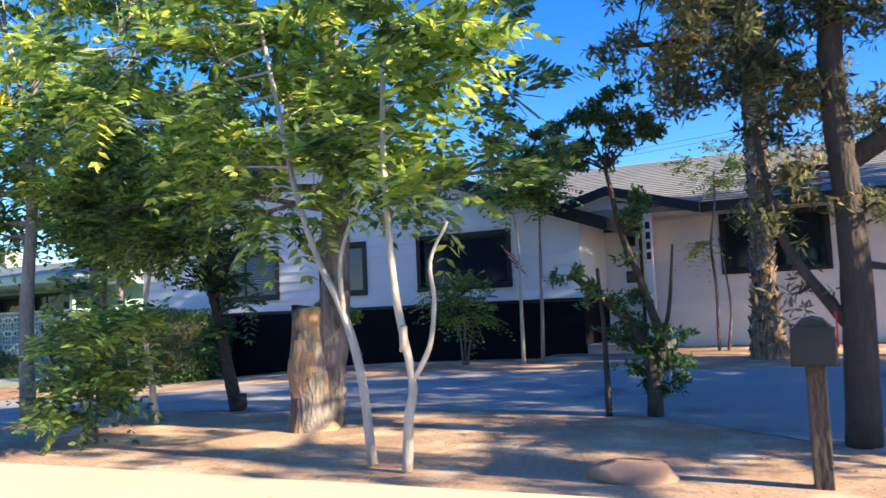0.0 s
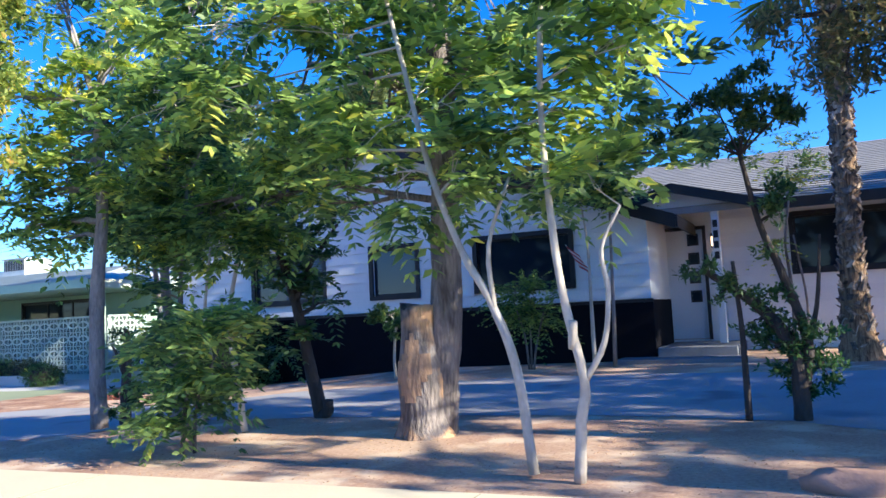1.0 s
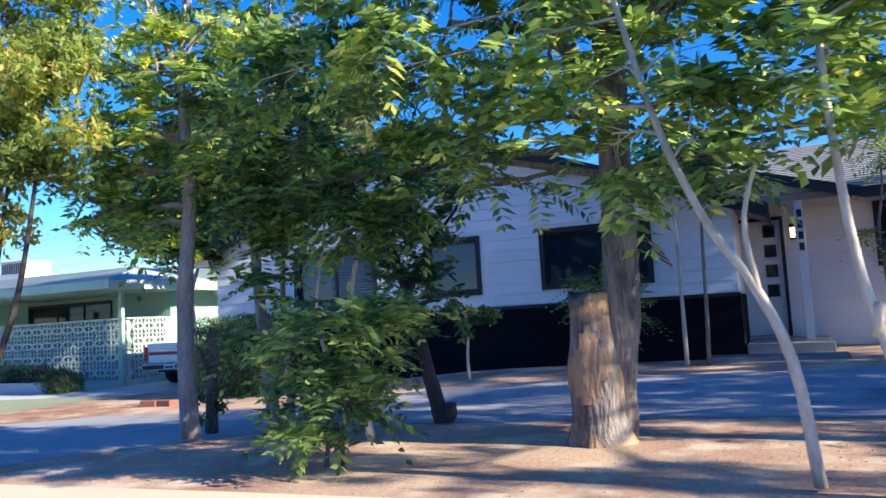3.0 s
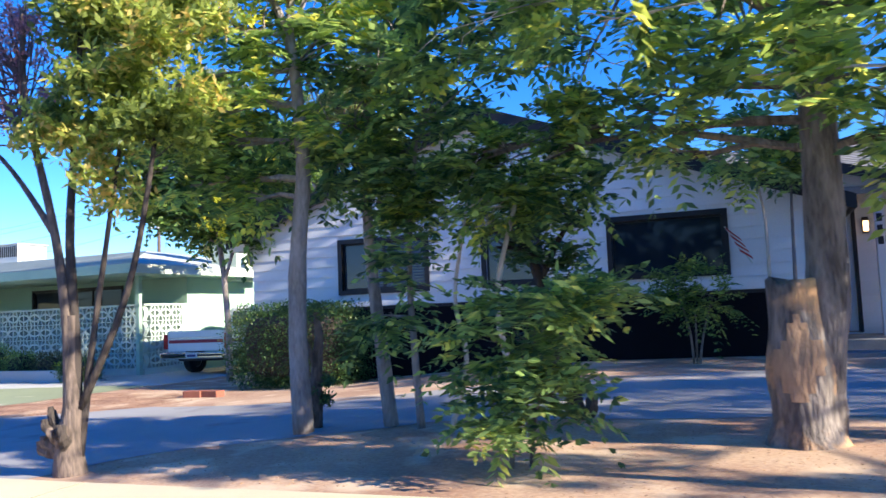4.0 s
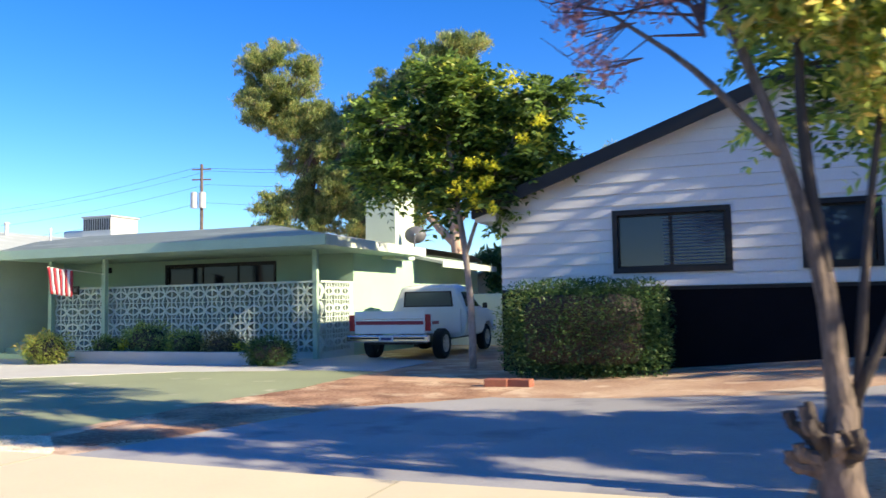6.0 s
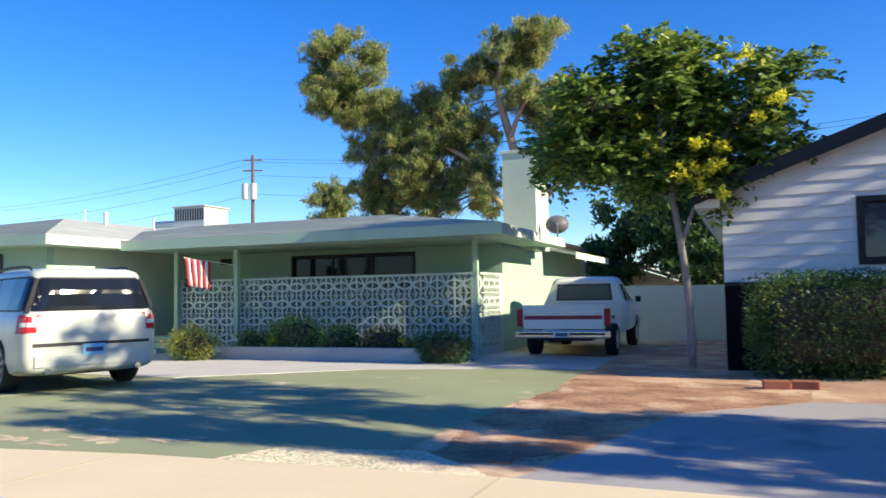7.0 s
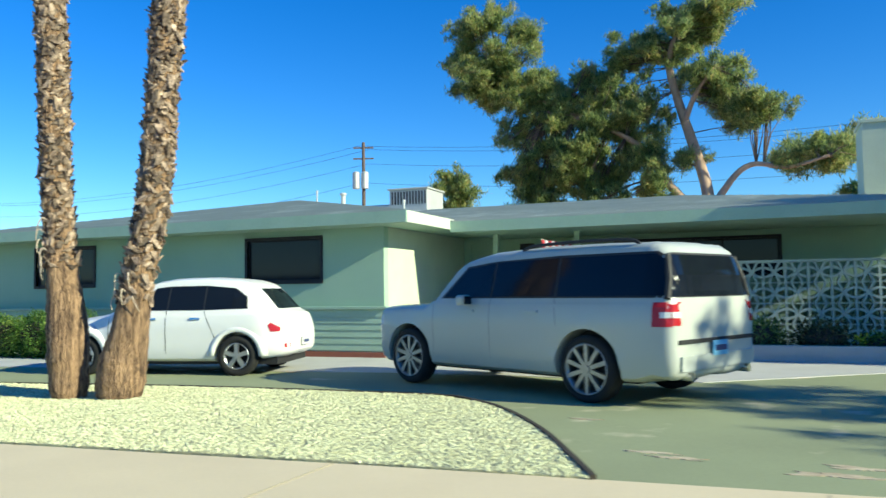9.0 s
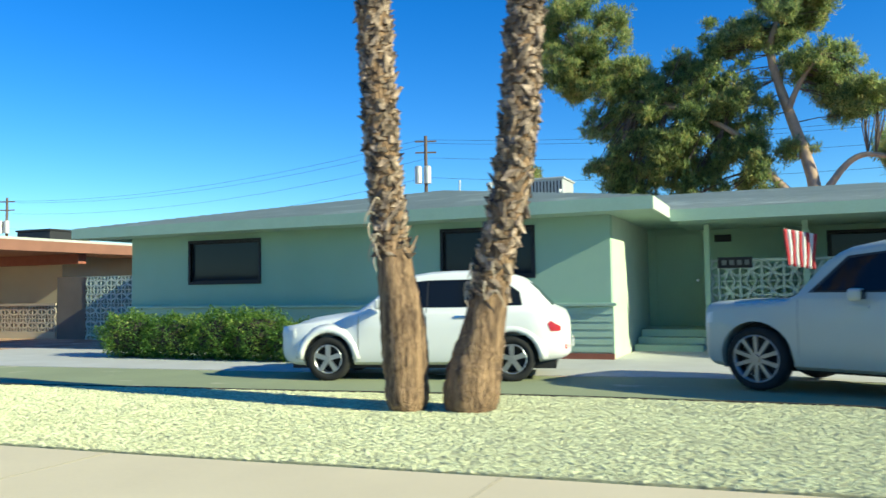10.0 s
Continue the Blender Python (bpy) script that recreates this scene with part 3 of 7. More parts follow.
def window(house, x0, x1, y, z0, z1, frame_mat, panes=1, blind=False, w=0.075, proud=0.05, deep=0.13, glass=M_GLASS):
    """A framed window in a wall that faces the street, with its panes and, if wanted, a slatted blind."""
    bm = bmesh.new()
    for a in ((x0 - w, x0, z0 - w, z1 + w), (x1, x1 + w, z0 - w, z1 + w), (x0, x1, z1, z1 + w), (x0, x1, z0 - w, z0)):
        box(bm, a[0], a[1], y - proud, y + deep, a[2], a[3])
    win = part("window", bm, frame_mat, house)
    step = (x1 - x0) / panes
    for i in range(panes):
        a, b = x0 + i * step, x0 + (i + 1) * step
        p = part("pane", boxed(a + 0.02, b - 0.02, y + 0.055, y + 0.063, z0 + 0.02, z1 - 0.02), glass, win)
        bm = bmesh.new()
        for c in ((a, a + .03, z0, z1), (b - .03, b, z0, z1), (a + .03, b - .03, z0, z0 + .035), (a + .03, b - .03, z1 - .035, z1)):
            box(bm, c[0], c[1], y + 0.035, y + 0.085, c[2], c[3])
        part("sash", bm, frame_mat, win)
    if blind:                               # drawn over the wider part of the window
        z, x0 = z0 + 0.05, x0 + .40 * (x1 - x0)
        while z < z1 - 0.05:
            bm = bmesh.new()
            solid(bm, [(x0 + .05, y + .040, z), (x1 - .05, y + .040, z), (x1 - .05, y + .052, z + .022), (x0 + .05, y + .052, z + .022)],
                  [(x0 + .05, y + .042, z - .002), (x1 - .05, y + .042, z - .002), (x1 - .05, y + .054, z + .020), (x0 + .05, y + .054, z + .020)])
            part("slat", bm, M_BLIND, win)
            z += 0.055
    return win


def slope_courses(bm, low_a, low_b, high_a, high_b, pitch=0.2, lift=0.018):
    """Courses of shingles on a sloping plane between a low and a high edge."""
    low_a, low_b, high_a, high_b = map(Vector, (low_a, low_b, high_a, high_b))
    n = max(1, int((high_a - low_a).length / pitch))
    up = (low_b - low_a).cross(high_a - low_a).normalized()
    if up.z < 0: up = -up
    for i in range(n):
        t0, t1 = i / n, (i + 1) / n
        a0, b0, a1, b1 = low_a.lerp(high_a, t0), low_b.lerp(high_b, t0), low_a.lerp(high_a, t1), low_b.lerp(high_b, t1)
        if (b1 - a1).length < 0.05 and (b0 - a0).length < 0.05: continue
        solid(bm, [a0, b0, b1, a1], [a0 + up * lift, b0 + up * lift, b1 + up * 0.004, a1 + up * 0.004])


def white_house():
    h = thing("white_house", "white clapboard ranch house with black skirt and black trim", "house")
    X0, X1, Y = -16.8, -6.28, 14.14
    AX, AZ, S = -11.70, 4.70, 0.36                      # ridge of the street gable
    WA, WB, WC = (-14.715, -12.955, 1.525, 2.435), (-11.745, -10.775, 1.525, 2.45), (-9.46, -7.665, 1.535, 2.45)
    top = lambda x: AZ - 0.14 - S * abs(x - AX)
    ZS = 2.58                                           # where the gable begins
    bm = bmesh.new()
    wall_boxes(bm, X0, X1, Y, Y + 0.15, -0.4, ZS, [WA, WB, WC])
    solid(bm, [(X0, Y, ZS), (X1, Y, ZS), (X1, Y, top(X1)), (AX, Y, top(AX)), (X0, Y, top(X0))],
          [(X0, Y + .15, ZS), (X1, Y + .15, ZS), (X1, Y + .15, top(X1)), (AX, Y + .15, top(AX)), (X0, Y + .15, top(X0))])
    front = part("wall_front", bm, M_WHITE, h)
    frames = [(a - .085, b + .085, c - .085, d + .085) for a, b, c, d in (WA, WB, WC)]
    clad(front, X0, X1, Y, 1.21, 4.54, frames, M_WHITE, pitch=.2, edge=lambda z: (AX - (AZ - 0.14 - z) / S, AX + (AZ - 0.14 - z) / S))
    bm = bmesh.new()
    box(bm, X0 + .0, X1 + .03, Y - .05, Y - .001, -0.4, 1.18)
    sk = part("skirt", bm, M_BLACK, h, "black painted lower wall")
    part("ledge", boxed(X0, X1 + .04, Y - .075, Y - .052, 1.14, 1.20), M_BLACKTRIM, sk)
    part("wall_side", boxed(X1 - .15, X1, Y + .15, 16.038, -0.2, 2.60), M_WHITE, h)
    part("skirt", boxed(X1, X1 + .03, Y - .001, 15.97, -0.1, 1.18), M_BLACK, h, "black painted lower wall")
    part("wall_side", boxed(X0, X0 + .15, Y + .152, 25, -.5, 2.70), M_WHITE, h)
    part("wall_back", boxed(X0, 7, 25.002, 25.15, -.5, 2.75), M_WHITE, h)
    for (a, b, c, d), pn, bl, gl in ((WA, 2, True, M_SKYGLASS), (WB, 1, False, M_SKYGLASS), (WC, 1, False, M_GLASS)):
        window(h, a, b, Y, c, d, M_BLACKTRIM, pn, bl, w=.085, glass=gl)
    # roof of the street wing
    bm = bmesh.new()
    EX0, EX1, FY = -17.25, -5.75, 13.86
    for ex in (EX0, EX1):
        ez = AZ - S * abs(ex - AX)
        bx = ex
        solid(bm, [(ex, FY, ez - .12), (AX, FY, AZ - .12), (AX, FY, AZ), (ex, FY, ez)], [(bx, 25.3, ez - .12), (AX, 25.3, AZ - .12), (AX, 25.3, AZ), (bx, 25.3, ez)])
    roof = part("roof", bm, M_ROOFW, h)
    bm = bmesh.new()
    for ex in (EX0, EX1):
        ez = AZ - S * abs(ex - AX)
        slope_courses(bm, (ex, FY, ez), (ex, 25.3, ez), (AX, FY, AZ), (AX, 25.3, AZ))
    part("shingles", bm, M_ROOFW, roof)
    for ex in (EX0, EX1):
        ez = AZ - S * abs(ex - AX)
        bm = bmesh.new()
        solid(bm, [(ex, FY - .035, ez - .22), (AX, FY - .035, AZ - .22), (AX, FY - .035, AZ + .02), (ex, FY - .035, ez + .02)], [(ex, FY - .002, ez - .22), (AX, FY - .002, AZ - .22), (AX, FY - .002, AZ + .02), (ex, FY - .002, ez + .02)])
        part("bargeboard", bm, M_BLACKTRIM, roof)
        bm = bmesh.new()
        bx, o = ex, (-.03 if ex < AX else .03)
        solid(bm, [(ex, FY, ez - .2), (ex + o, FY, ez - .2), (bx + o, 25.3, ez - .2), (bx, 25.3, ez - .2)], [(ex, FY, ez + .01), (ex + o, FY, ez + .01), (bx + o, 25.3, ez + .01), (bx, 25.3, ez + .01)])
        part("fascia", bm, M_BLACKTRIM, roof)
    bm = bmesh.new()
    solid(bm, [(-17.22, 13.9, 2.44), (-16.82, 13.9, 2.44), (-16.82, 24.9, 2.44), (-17.22, 24.9, 2.44)], [(-17.22, 13.9, 2.58), (-16.82, 13.9, 2.58), (-16.82, 24.9, 2.58), (-17.22, 24.9, 2.58)])
    part("boxed_eave", bm, M_WHITE, roof)
    # long wing behind, with the entrance
    D = (-6.556, -5.538, 0.39, 2.54)
    WD = (-4.005, -2.3, 1.60, 2.565)
    bm = bmesh.new()
    wall_boxes(bm, -6.9, 7.0, 16.04, 16.19, -0.1, 2.8, [WD, D])
    rw = part("wall_front", bm, M_WHITE, h)
    clad(rw, -6.9, 7.0, 16.04, 0.2, 2.72, [(WD[0] - .085, WD[1] + .085, WD[2] - .085, WD[3] + .085), D], M_WHITE, pitch=0.27)
    window(h, WD[0], WD[1], 16.04, WD[2], WD[3], M_BLACKTRIM, 2, w=.085)
    part("wall_side", boxed(6.85, 7.0, 16.19, 25, -0.1, 2.75), M_WHITE, h)
    ez, ey, rz, ry = 2.80, 15.12, 4.50, 20.2
    bm = bmesh.new()
    solid(bm, [(-11.7, ey, ez - .1), (7.4, ey, ez - .1), (7.4, ey, ez), (-11.7, ey, ez)], [(-11.7, ry, rz - .1), (7.4, ry, rz - .1), (7.4, ry, rz), (-11.7, ry, rz)])
    solid(bm, [(-11.7, 25.4, ez - .1), (7.4, 25.4, ez - .1), (7.4, 25.4, ez), (-11.7, 25.4, ez)], [(-11.7, ry, rz - .1), (7.4, ry, rz - .1), (7.4, ry, rz), (-11.7, ry, rz)])
    r2 = part("roof", bm, M_ROOFW, h)
    bm = bmesh.new()
    slope_courses(bm, (-11.7, ey, ez), (7.4, ey, ez), (-11.7, ry, rz), (7.4, ry, rz))
    part("shingles", bm, M_ROOFW, r2)
    part("fascia", boxed(-4.3, 7.4, ey - .035, ey - .002, ez - .17, ez + .015), M_BLACKTRIM, r2)
    # small gable over the door
    px, pz, half, pe, py = -5.95, 3.24, 1.65, 2.78, 14.96
    bm = bmesh.new()
    for sx in (-1, 1):
        solid(bm, [(px + sx * half, py, pe - .09), (px, py, pz - .09), (px, py, pz), (px + sx * half, py, pe)], [(px + sx * half, 17.6, pe - .09), (px, 17.6, pz - .09), (px, 17.6, pz), (px + sx * half, 17.6, pe)])
    r3 = part("roof", bm, M_ROOFW, h, "small gable roof over the entrance")
    for sx in (-1, 1):
        bm = bmesh.new()
        solid(bm, [(px + sx * half, py - .03, pe - .16), (px, py - .03, pz - .16), (px, py - .03, pz + .02), (px + sx * half, py - .03, pe + .02)], [(px + sx * half, py - .002, pe - .16), (px, py - .002, pz - .16), (px, py - .002, pz + .02), (px + sx * half, py - .002, pe + .02)])
        part("bargeboard", bm, M_BLACKTRIM, r3)
    bm = bmesh.new()
    solid(bm, [(px - half + .2, py + .25, pe + .0), (px + half - .2, py + .25, pe), (px, py + .25, pz - .1)], [(px - half + .2, py + .3, pe), (px + half - .2, py + .3, pe), (px, py + .3, pz - .1)])
    part("gable_panel", bm, M_WHITE, r3)
    post = part("post", boxed(-5.335, -5.205, 15.20, 15.33, 0.3, 2.80, bevel=.008), M_WHITE, h, "white porch post with a column of dark number bars")
    for i in range(4):
        part("number_bar", boxed(-5.31, -5.23, 15.185, 15.202, 2.42 - i * .19, 2.55 - i * .19), M_BLACKTRIM, post)
    part("porch_step", boxed(-6.22, -4.95, 14.06, 16.0, -.1, 0.36, bevel=.012), M_STEP, h, "grey concrete porch slab")
    part("porch_step", boxed(-6.8, -4.8, 13.42, 14.05, -.1, 0.21, bevel=.012), M_STEP, h, "grey concrete step")
    # door with four small square lights
    bm = bmesh.new()
    for a in ((D[0], D[0] + .06, D[2], D[3]), (D[1] - .06, D[1], D[2], D[3]), (D[0] + .06, D[1] - .06, D[3] - .06, D[3])):
        box(bm, a[0], a[1], 15.98, 16.17, a[2], a[3])
    dr = part("door", boxed(D[0] + .063, D[1] - .063, 16.06, 16.105, D[2] + .02, D[3] - .063), M_WHITE, h, "white front door with four small square lights")
    part("door_frame", bm, M_BLACKTRIM, dr, "black door frame")
    for i in range(4):
        z = 2.40 - i * 0.36
        bm = bmesh.new()
        x = D[1] - .35
        for a in ((x, x + .035, z - .225, z), (x + .17, x + .205, z - .225, z), (x + .035, x + .17, z - .035, z), (x + .035, x + .17, z - .225, z - .19)):
            box(bm, a[0], a[1], 16.042, 16.059, a[2], a[3])
        li = part("door_light", bm, M_BLACKTRIM, dr)
        part("pane", boxed(x + .035, x + .17, 16.048, 16.056, z - .19, z - .035), M_GLASS, li)
    bm = bmesh.new(); tube(bm, [(D[0] + .14, 16.06, 1.40), (D[0] + .14, 16.01, 1.40)], [.03, .03], 10)
    part("door_knob", bm, M_CHROME, dr)
    wl = part("wall_lamp", boxed(-5.44, -5.34, 15.91, 16.038, 2.10, 2.38, bevel=.01), M_BLACKTRIM, h, "black wall lamp, lit")
    part("bulb_glass", boxed(-5.43, -5.35, 15.87, 15.908, 2.13, 2.31, bevel=.006), M_LAMP, wl)


white_house()


def hip(bm, x0, x1, y0, y1, z, ridge, thick):
    """A hip roof slab: eaves rectangle at z, ridge given by two points."""
    a, b = ridge
    lo = [(x0, y0, z), (x1, y0, z), (x1, y1, z), (x0, y1, z)]
    for dz in (0,):
        v = [bm.verts.new(p) for p in lo] + [bm.verts.new(a), bm.verts.new(b)]
        w = [bm.verts.new((p[0], p[1], p[2] - thick)) for p in lo]
        along_x = abs(b[0] - a[0]) > abs(b[1] - a[1])
        if along_x:
            fs = [(v[0], v[1], v[5], v[4]), (v[1], v[2], v[5]), (v[2], v[3], v[4], v[5]), (v[3], v[0], v[4])]
        else:
            fs = [(v[0], v[1], v[4]), (v[1], v[2], v[5], v[4]), (v[2], v[3], v[5]), (v[3], v[0], v[4], v[5])]
        for f in fs: bm.faces.new(f)
        for i in range(4): bm.faces.new((v[i], w[i], w[(i + 1) % 4], v[(i + 1) % 4]))
        bm.faces.new(w[::-1])
    bmesh.ops.recalc_face_normals(bm, faces=bm.faces[:])


def breeze_mesh(s=0.405, d=0.15, n=36):
    """One pierced screen block: level bars above and below, an upright bar, two bowed bars that close an eye, and four slanting bars from the eye's corners; one solid casting with openings."""
    w = .052
    def full(i, j):
        u, v = abs((i + .5) / n - .5), abs((j + .5) / n - .5)
        if v > .5 - w * .8 or u < w * .85: return True
        if abs(v - .23 * (1 - 4 * u * u)) < w * (1 + .8 * u): return True
        return abs(u - (.5 - .50 * v)) < w * 1.05
    bm = bmesh.new()
    vs = {}
    def at(i, j, k):
        if (i, j, k) not in vs:
            vs[i, j, k] = bm.verts.new((s * (i / n - .5), d * k, s * (j / n - .5)))
        return vs[i, j, k]
    for i in range(n):
        for j in range(n):
            if not full(i, j): continue
            bm.faces.new([at(i, j, 0), at(i + 1, j, 0), at(i + 1, j + 1, 0), at(i, j + 1, 0)])
            bm.faces.new([at(i, j, 1), at(i, j + 1, 1), at(i + 1, j + 1, 1), at(i + 1, j, 1)])
            for di, dj, e in ((-1, 0, ((i, j), (i, j + 1))), (1, 0, ((i + 1, j + 1), (i + 1, j))), (0, -1, ((i + 1, j), (i, j))), (0, 1, ((i, j + 1), (i + 1, j + 1)))):
                if not (0 <= i + di < n and 0 <= j + dj < n and full(i + di, j + dj)):
                    (a, b), (c, f) = e
                    bm.faces.new([at(a, b, 0), at(a, b, 1), at(c, f, 1), at(c, f, 0)][::-1])
    bmesh.ops.recalc_face_normals(bm, faces=bm.faces[:])
    me = bpy.data.meshes.new("breeze_block")
    bm.normal_update(); bm.to_mesh(me); bm.free()
    return me


BLOCK = breeze_mesh()
BLOCK.materials.append(M_BLOCK)
TBLOCK = breeze_mesh()
TBLOCK.materials.append(M_TANBLOCK)


def screen_blocks(parent, x, y, z, cols, rows, m=None, along="x", data=BLOCK, s=0.407):
    for i in range(cols):
        for j in range(rows):
            ob = new("breeze_block", data)
            ob.parent = parent
            p = (x + (i + .5) * s, y, z + (j + .5) * s) if along == "x" else (x, y + (i + .5) * s, z + (j + .5) * s)
            ob.matrix_basis = Matrix.Translation(p) @ (Matrix.Rotation(radians(90), 4, 'Z') if along == "y" else Matrix())


def step_back(bm):
    """The eave over the side drive ends half way back."""
    for co, no in (((0, 20.7, 0), (0, 1, 0)), ((-21.85, 0, 0), (1, 0, 0))):
        bmesh.ops.bisect_plane(bm, geom=bm.verts[:] + bm.edges[:] + bm.faces[:], plane_co=co, plane_no=no)
    gone = [f for f in bm.faces if f.calc_center_median().x > -21.85 and f.calc_center_median().y > 20.7]
    bmesh.ops.delete(bm, geom=gone, context='FACES')


def green_house():
    h = thing("green_house", "mint green stucco ranch house with low hip roof", "house")
    Y, X0, X1, XE, YP = 13.70, -42.74, -31.49, -21.9, 18.17      # front, its two ends, the east end, the porch's back wall
    WL, WR = (-40.99, -39.12, 1.28, 2.165), (-34.75, -32.945, 1.285, 2.16)
    bm = bmesh.new()
    wall_boxes(bm, X0, X1, Y, Y + .2, -.5, 2.42, [WL, WR])
    part("wall_front", bm, M_GREEN, h)
    # same stucco as the front; its sunlit white is put into a paler colour
    part("wall_side", boxed(X1 - .2, X1, Y + .2, YP, -.5, 2.42), M_CHIMNEY, h, "mint end wall by the porch, sunlight put into paler paint")
    part("wall_side", boxed(X0, X0 + .2, Y + .2, 28, -.5, 2.42), M_GREEN, h)
    ww = part("wainscot", boxed(X0 - .02, X1 + .02, Y - .03, Y - .001, -.5, .695), M_MINTTRIM, h, "mint lapped wainscot boards")
    z = -.40
    while z < .66:
        board(ww, X0 - .02, -36.3, Y - .031, z, z + .131, M_MINTTRIM, .022)
        board(ww, -36.296, X1 + .04, Y - .031, z, z + .131, M_MINTTRIM, .022)
        z += .136
    part("cap", boxed(X0 - .05, X1 + .10, Y - .11, Y - .002, .697, .755, bevel=.008), M_MINTTRIM, ww)
    part("brick_footing", boxed(-36.5, X1 + .05, Y - .10, Y - .058, -.4, -.15), M_BRICK, h, "red brick footing course")
    for o in (WL, WR):
        window(h, *o[:2], Y, *o[2:], M_BLACKTRIM, 1, w=.057, proud=.03)
    # recessed entrance and porch
    bm = bmesh.new()
    DW = (-27.69, -24.225, 1.30, 2.105)
    ED = (-31.3, -30.3, 0.14, 2.2)
    wall_boxes(bm, X1, XE, YP, YP + .2, -.5, 2.42, [DW, ED])
    part("wall_porch", bm, M_GREEN, h)
    window(h, *DW[:2], YP, *DW[2:], M_BLACKTRIM, 3, w=.06, proud=.03)
    dr = part("door", boxed(ED[0], ED[1], YP + .06, YP + .12, ED[2], ED[3]), M_GREEN, h, "mint green front door in deep shade")
    bm = bmesh.new(); tube(bm, [(-30.4, YP + .06, 1.15), (-30.4, YP, 1.15)], [.03, .03], 8)
    part("door_knob", bm, M_CHROME, dr)
    part("porch_step", boxed(-31.45, -30.12, 16.65, YP - .01, -.4, 0.12, bevel=.01), M_MINTTRIM, h)
    part("porch_step", boxed(-31.45, -30.12, 16.2, 16.648, -.4, -.02, bevel=.01), M_MINTTRIM, h)
    part("porch_step", boxed(-31.45, -30.12, 15.75, 16.198, -.4, -.14, bevel=.01), M_MINTTRIM, h)
    part("wall_side", boxed(XE - .2, XE, YP + .2, 28, -.5, 2.42), M_GREEN, h)
    part("wall_back", boxed(X0, XE, 28, 28.2, -.5, 2.42), M_GREEN, h)
    for x in (-30.05, -28.22, -21.97):
        part("porch_post", boxed(x - .055, x + .055, 16.36, 16.47, -.35, 2.36), M_MINTTRIM, h)
    # roofs
    E1, E2 = 2.56, 2.50
    bm = bmesh.new()
    hip(bm, -43.75, -30.64, 12.92, 29, E1, ((-37.2, 19.46, 3.76), (-37.2, 24.5, 3.76)), .03)
    r1 = part("roof", bm, M_ROOFG, h)
    bm = bmesh.new()
    slope_courses(bm, (-43.75, 12.92, E1), (-30.64, 12.92, E1), (-37.21, 19.46, 3.76), (-37.19, 19.46, 3.76), .28)
    part("shingles", bm, M_ROOFG, r1)
    bm = bmesh.new()
    hip(bm, -37, -20.97, 15.08, 28.6, E2, ((-36, 21.8, 3.53), (-26.6, 21.8, 3.53)), .03)
    step_back(bm)
    r2 = part("roof", bm, M_ROOFG, h)
    bm = bmesh.new()
    slope_courses(bm, (-34, 15.08, E2), (-20.97, 15.08, E2), (-34, 21.8, 3.53), (-26.6, 21.8, 3.53), .28)
    step_back(bm)
    part("shingles", bm, M_ROOFG, r2)
    F = .23
    part("fascia", boxed(-43.78, -30.61, 12.882, 12.918, E1 - F, E1 - .01), M_MINTTRIM, r1)
    # east ends take a paler colour than the mint trim, standing in for sun
    part("fascia", boxed(-30.638, -30.60, 12.918, 15.04, E1 - F, E1 - .01), M_PALEWOOD, r1, "end fascia, sunlight put into its pale colour")
    part("fascia", boxed(-43.78, -43.752, 12.918, 29, E1 - F, E1 - .01), M_MINTTRIM, r1)
    part("soffit", boxed(-43.7, -30.65, 12.925, Y - .002, E1 - F + .01, E1 - F + .04), M_MINTTRIM, r1)
    part("soffit", boxed(X1 + .01, -30.65, Y, YP - .1, E1 - F + .01, E1 - F + .04), M_MINTTRIM, r1)
    part("fascia", boxed(-30.60, -20.94, 15.042, 15.078, E2 - F, E2 - .01), M_MINTTRIM, r2)
    part("fascia", boxed(-20.968, -20.93, 15.08, 20.7, E2 - F, E2 - .01), M_PALEWOOD, r2, "end fascia, sunlight put into its pale colour")
    part("soffit", boxed(-30.59, -20.98, 15.085, YP - .05, E2 - F + .01, E2 - F + .04), M_MINTTRIM, r2)
    part("soffit", boxed(XE + .01, -20.98, YP, 20.68, E2 - F + .01, E2 - F + .04), M_MINTTRIM, r2)
    # lower roof over the back part of the side drive
    bm = bmesh.new()
    solid(bm, [(-20.95, 22.0, 2.12), (XE + .01, 22.0, 2.32), (XE + .01, 22.0, 2.40), (-20.95, 22.0, 2.20)], [(-20.95, 27.4, 2.12), (XE + .01, 27.4, 2.32), (XE + .01, 27.4, 2.40), (-20.95, 27.4, 2.20)])
    r3 = part("roof", bm, M_ROOFG, h, "low side eave")
    part("fascia", boxed(-20.948, -20.91, 22.0, 27.4, 2.02, 2.21), M_PALEWOOD, r3, "end fascia, sunlight put into its pale colour")
    # chimney
    ch = part("chimney", boxed(-22.37, -21.48, 19.86, 21.2, 2.2, 4.73), M_CHIMNEY, h, "pale painted square chimney")
    part("chimney_cap", boxed(-22.41, -21.44, 19.82, 21.24, 4.732, 4.82, bevel=.01), M_CHIMNEY, ch)
    bm = bmesh.new(); tube(bm, [(-21.95, 20.5, 4.822), (-21.95, 20.5, 4.90)], [.11, .09], 12)
    part("flue", bm, M_PALEWOOD, ch)
    # pierced screen walls
    s1 = part("screen_wall", boxed(-30.06, XE, 16.53, 16.71, -.4, -.112), M_BLOCK, h, "pierced breeze block screen painted pale green")
    screen_blocks(s1, -30.05, 16.545, -.110, 20, 4)
    part("coping", boxed(-30.06, XE, 16.53, 16.70, 1.52, 1.56), M_BLOCK, s1)
    s2 = part("screen_wall", boxed(XE - .16, XE, 16.712, YP - .001, -.4, -.112), M_BLOCK, h, "pierced breeze block screen painted pale green")
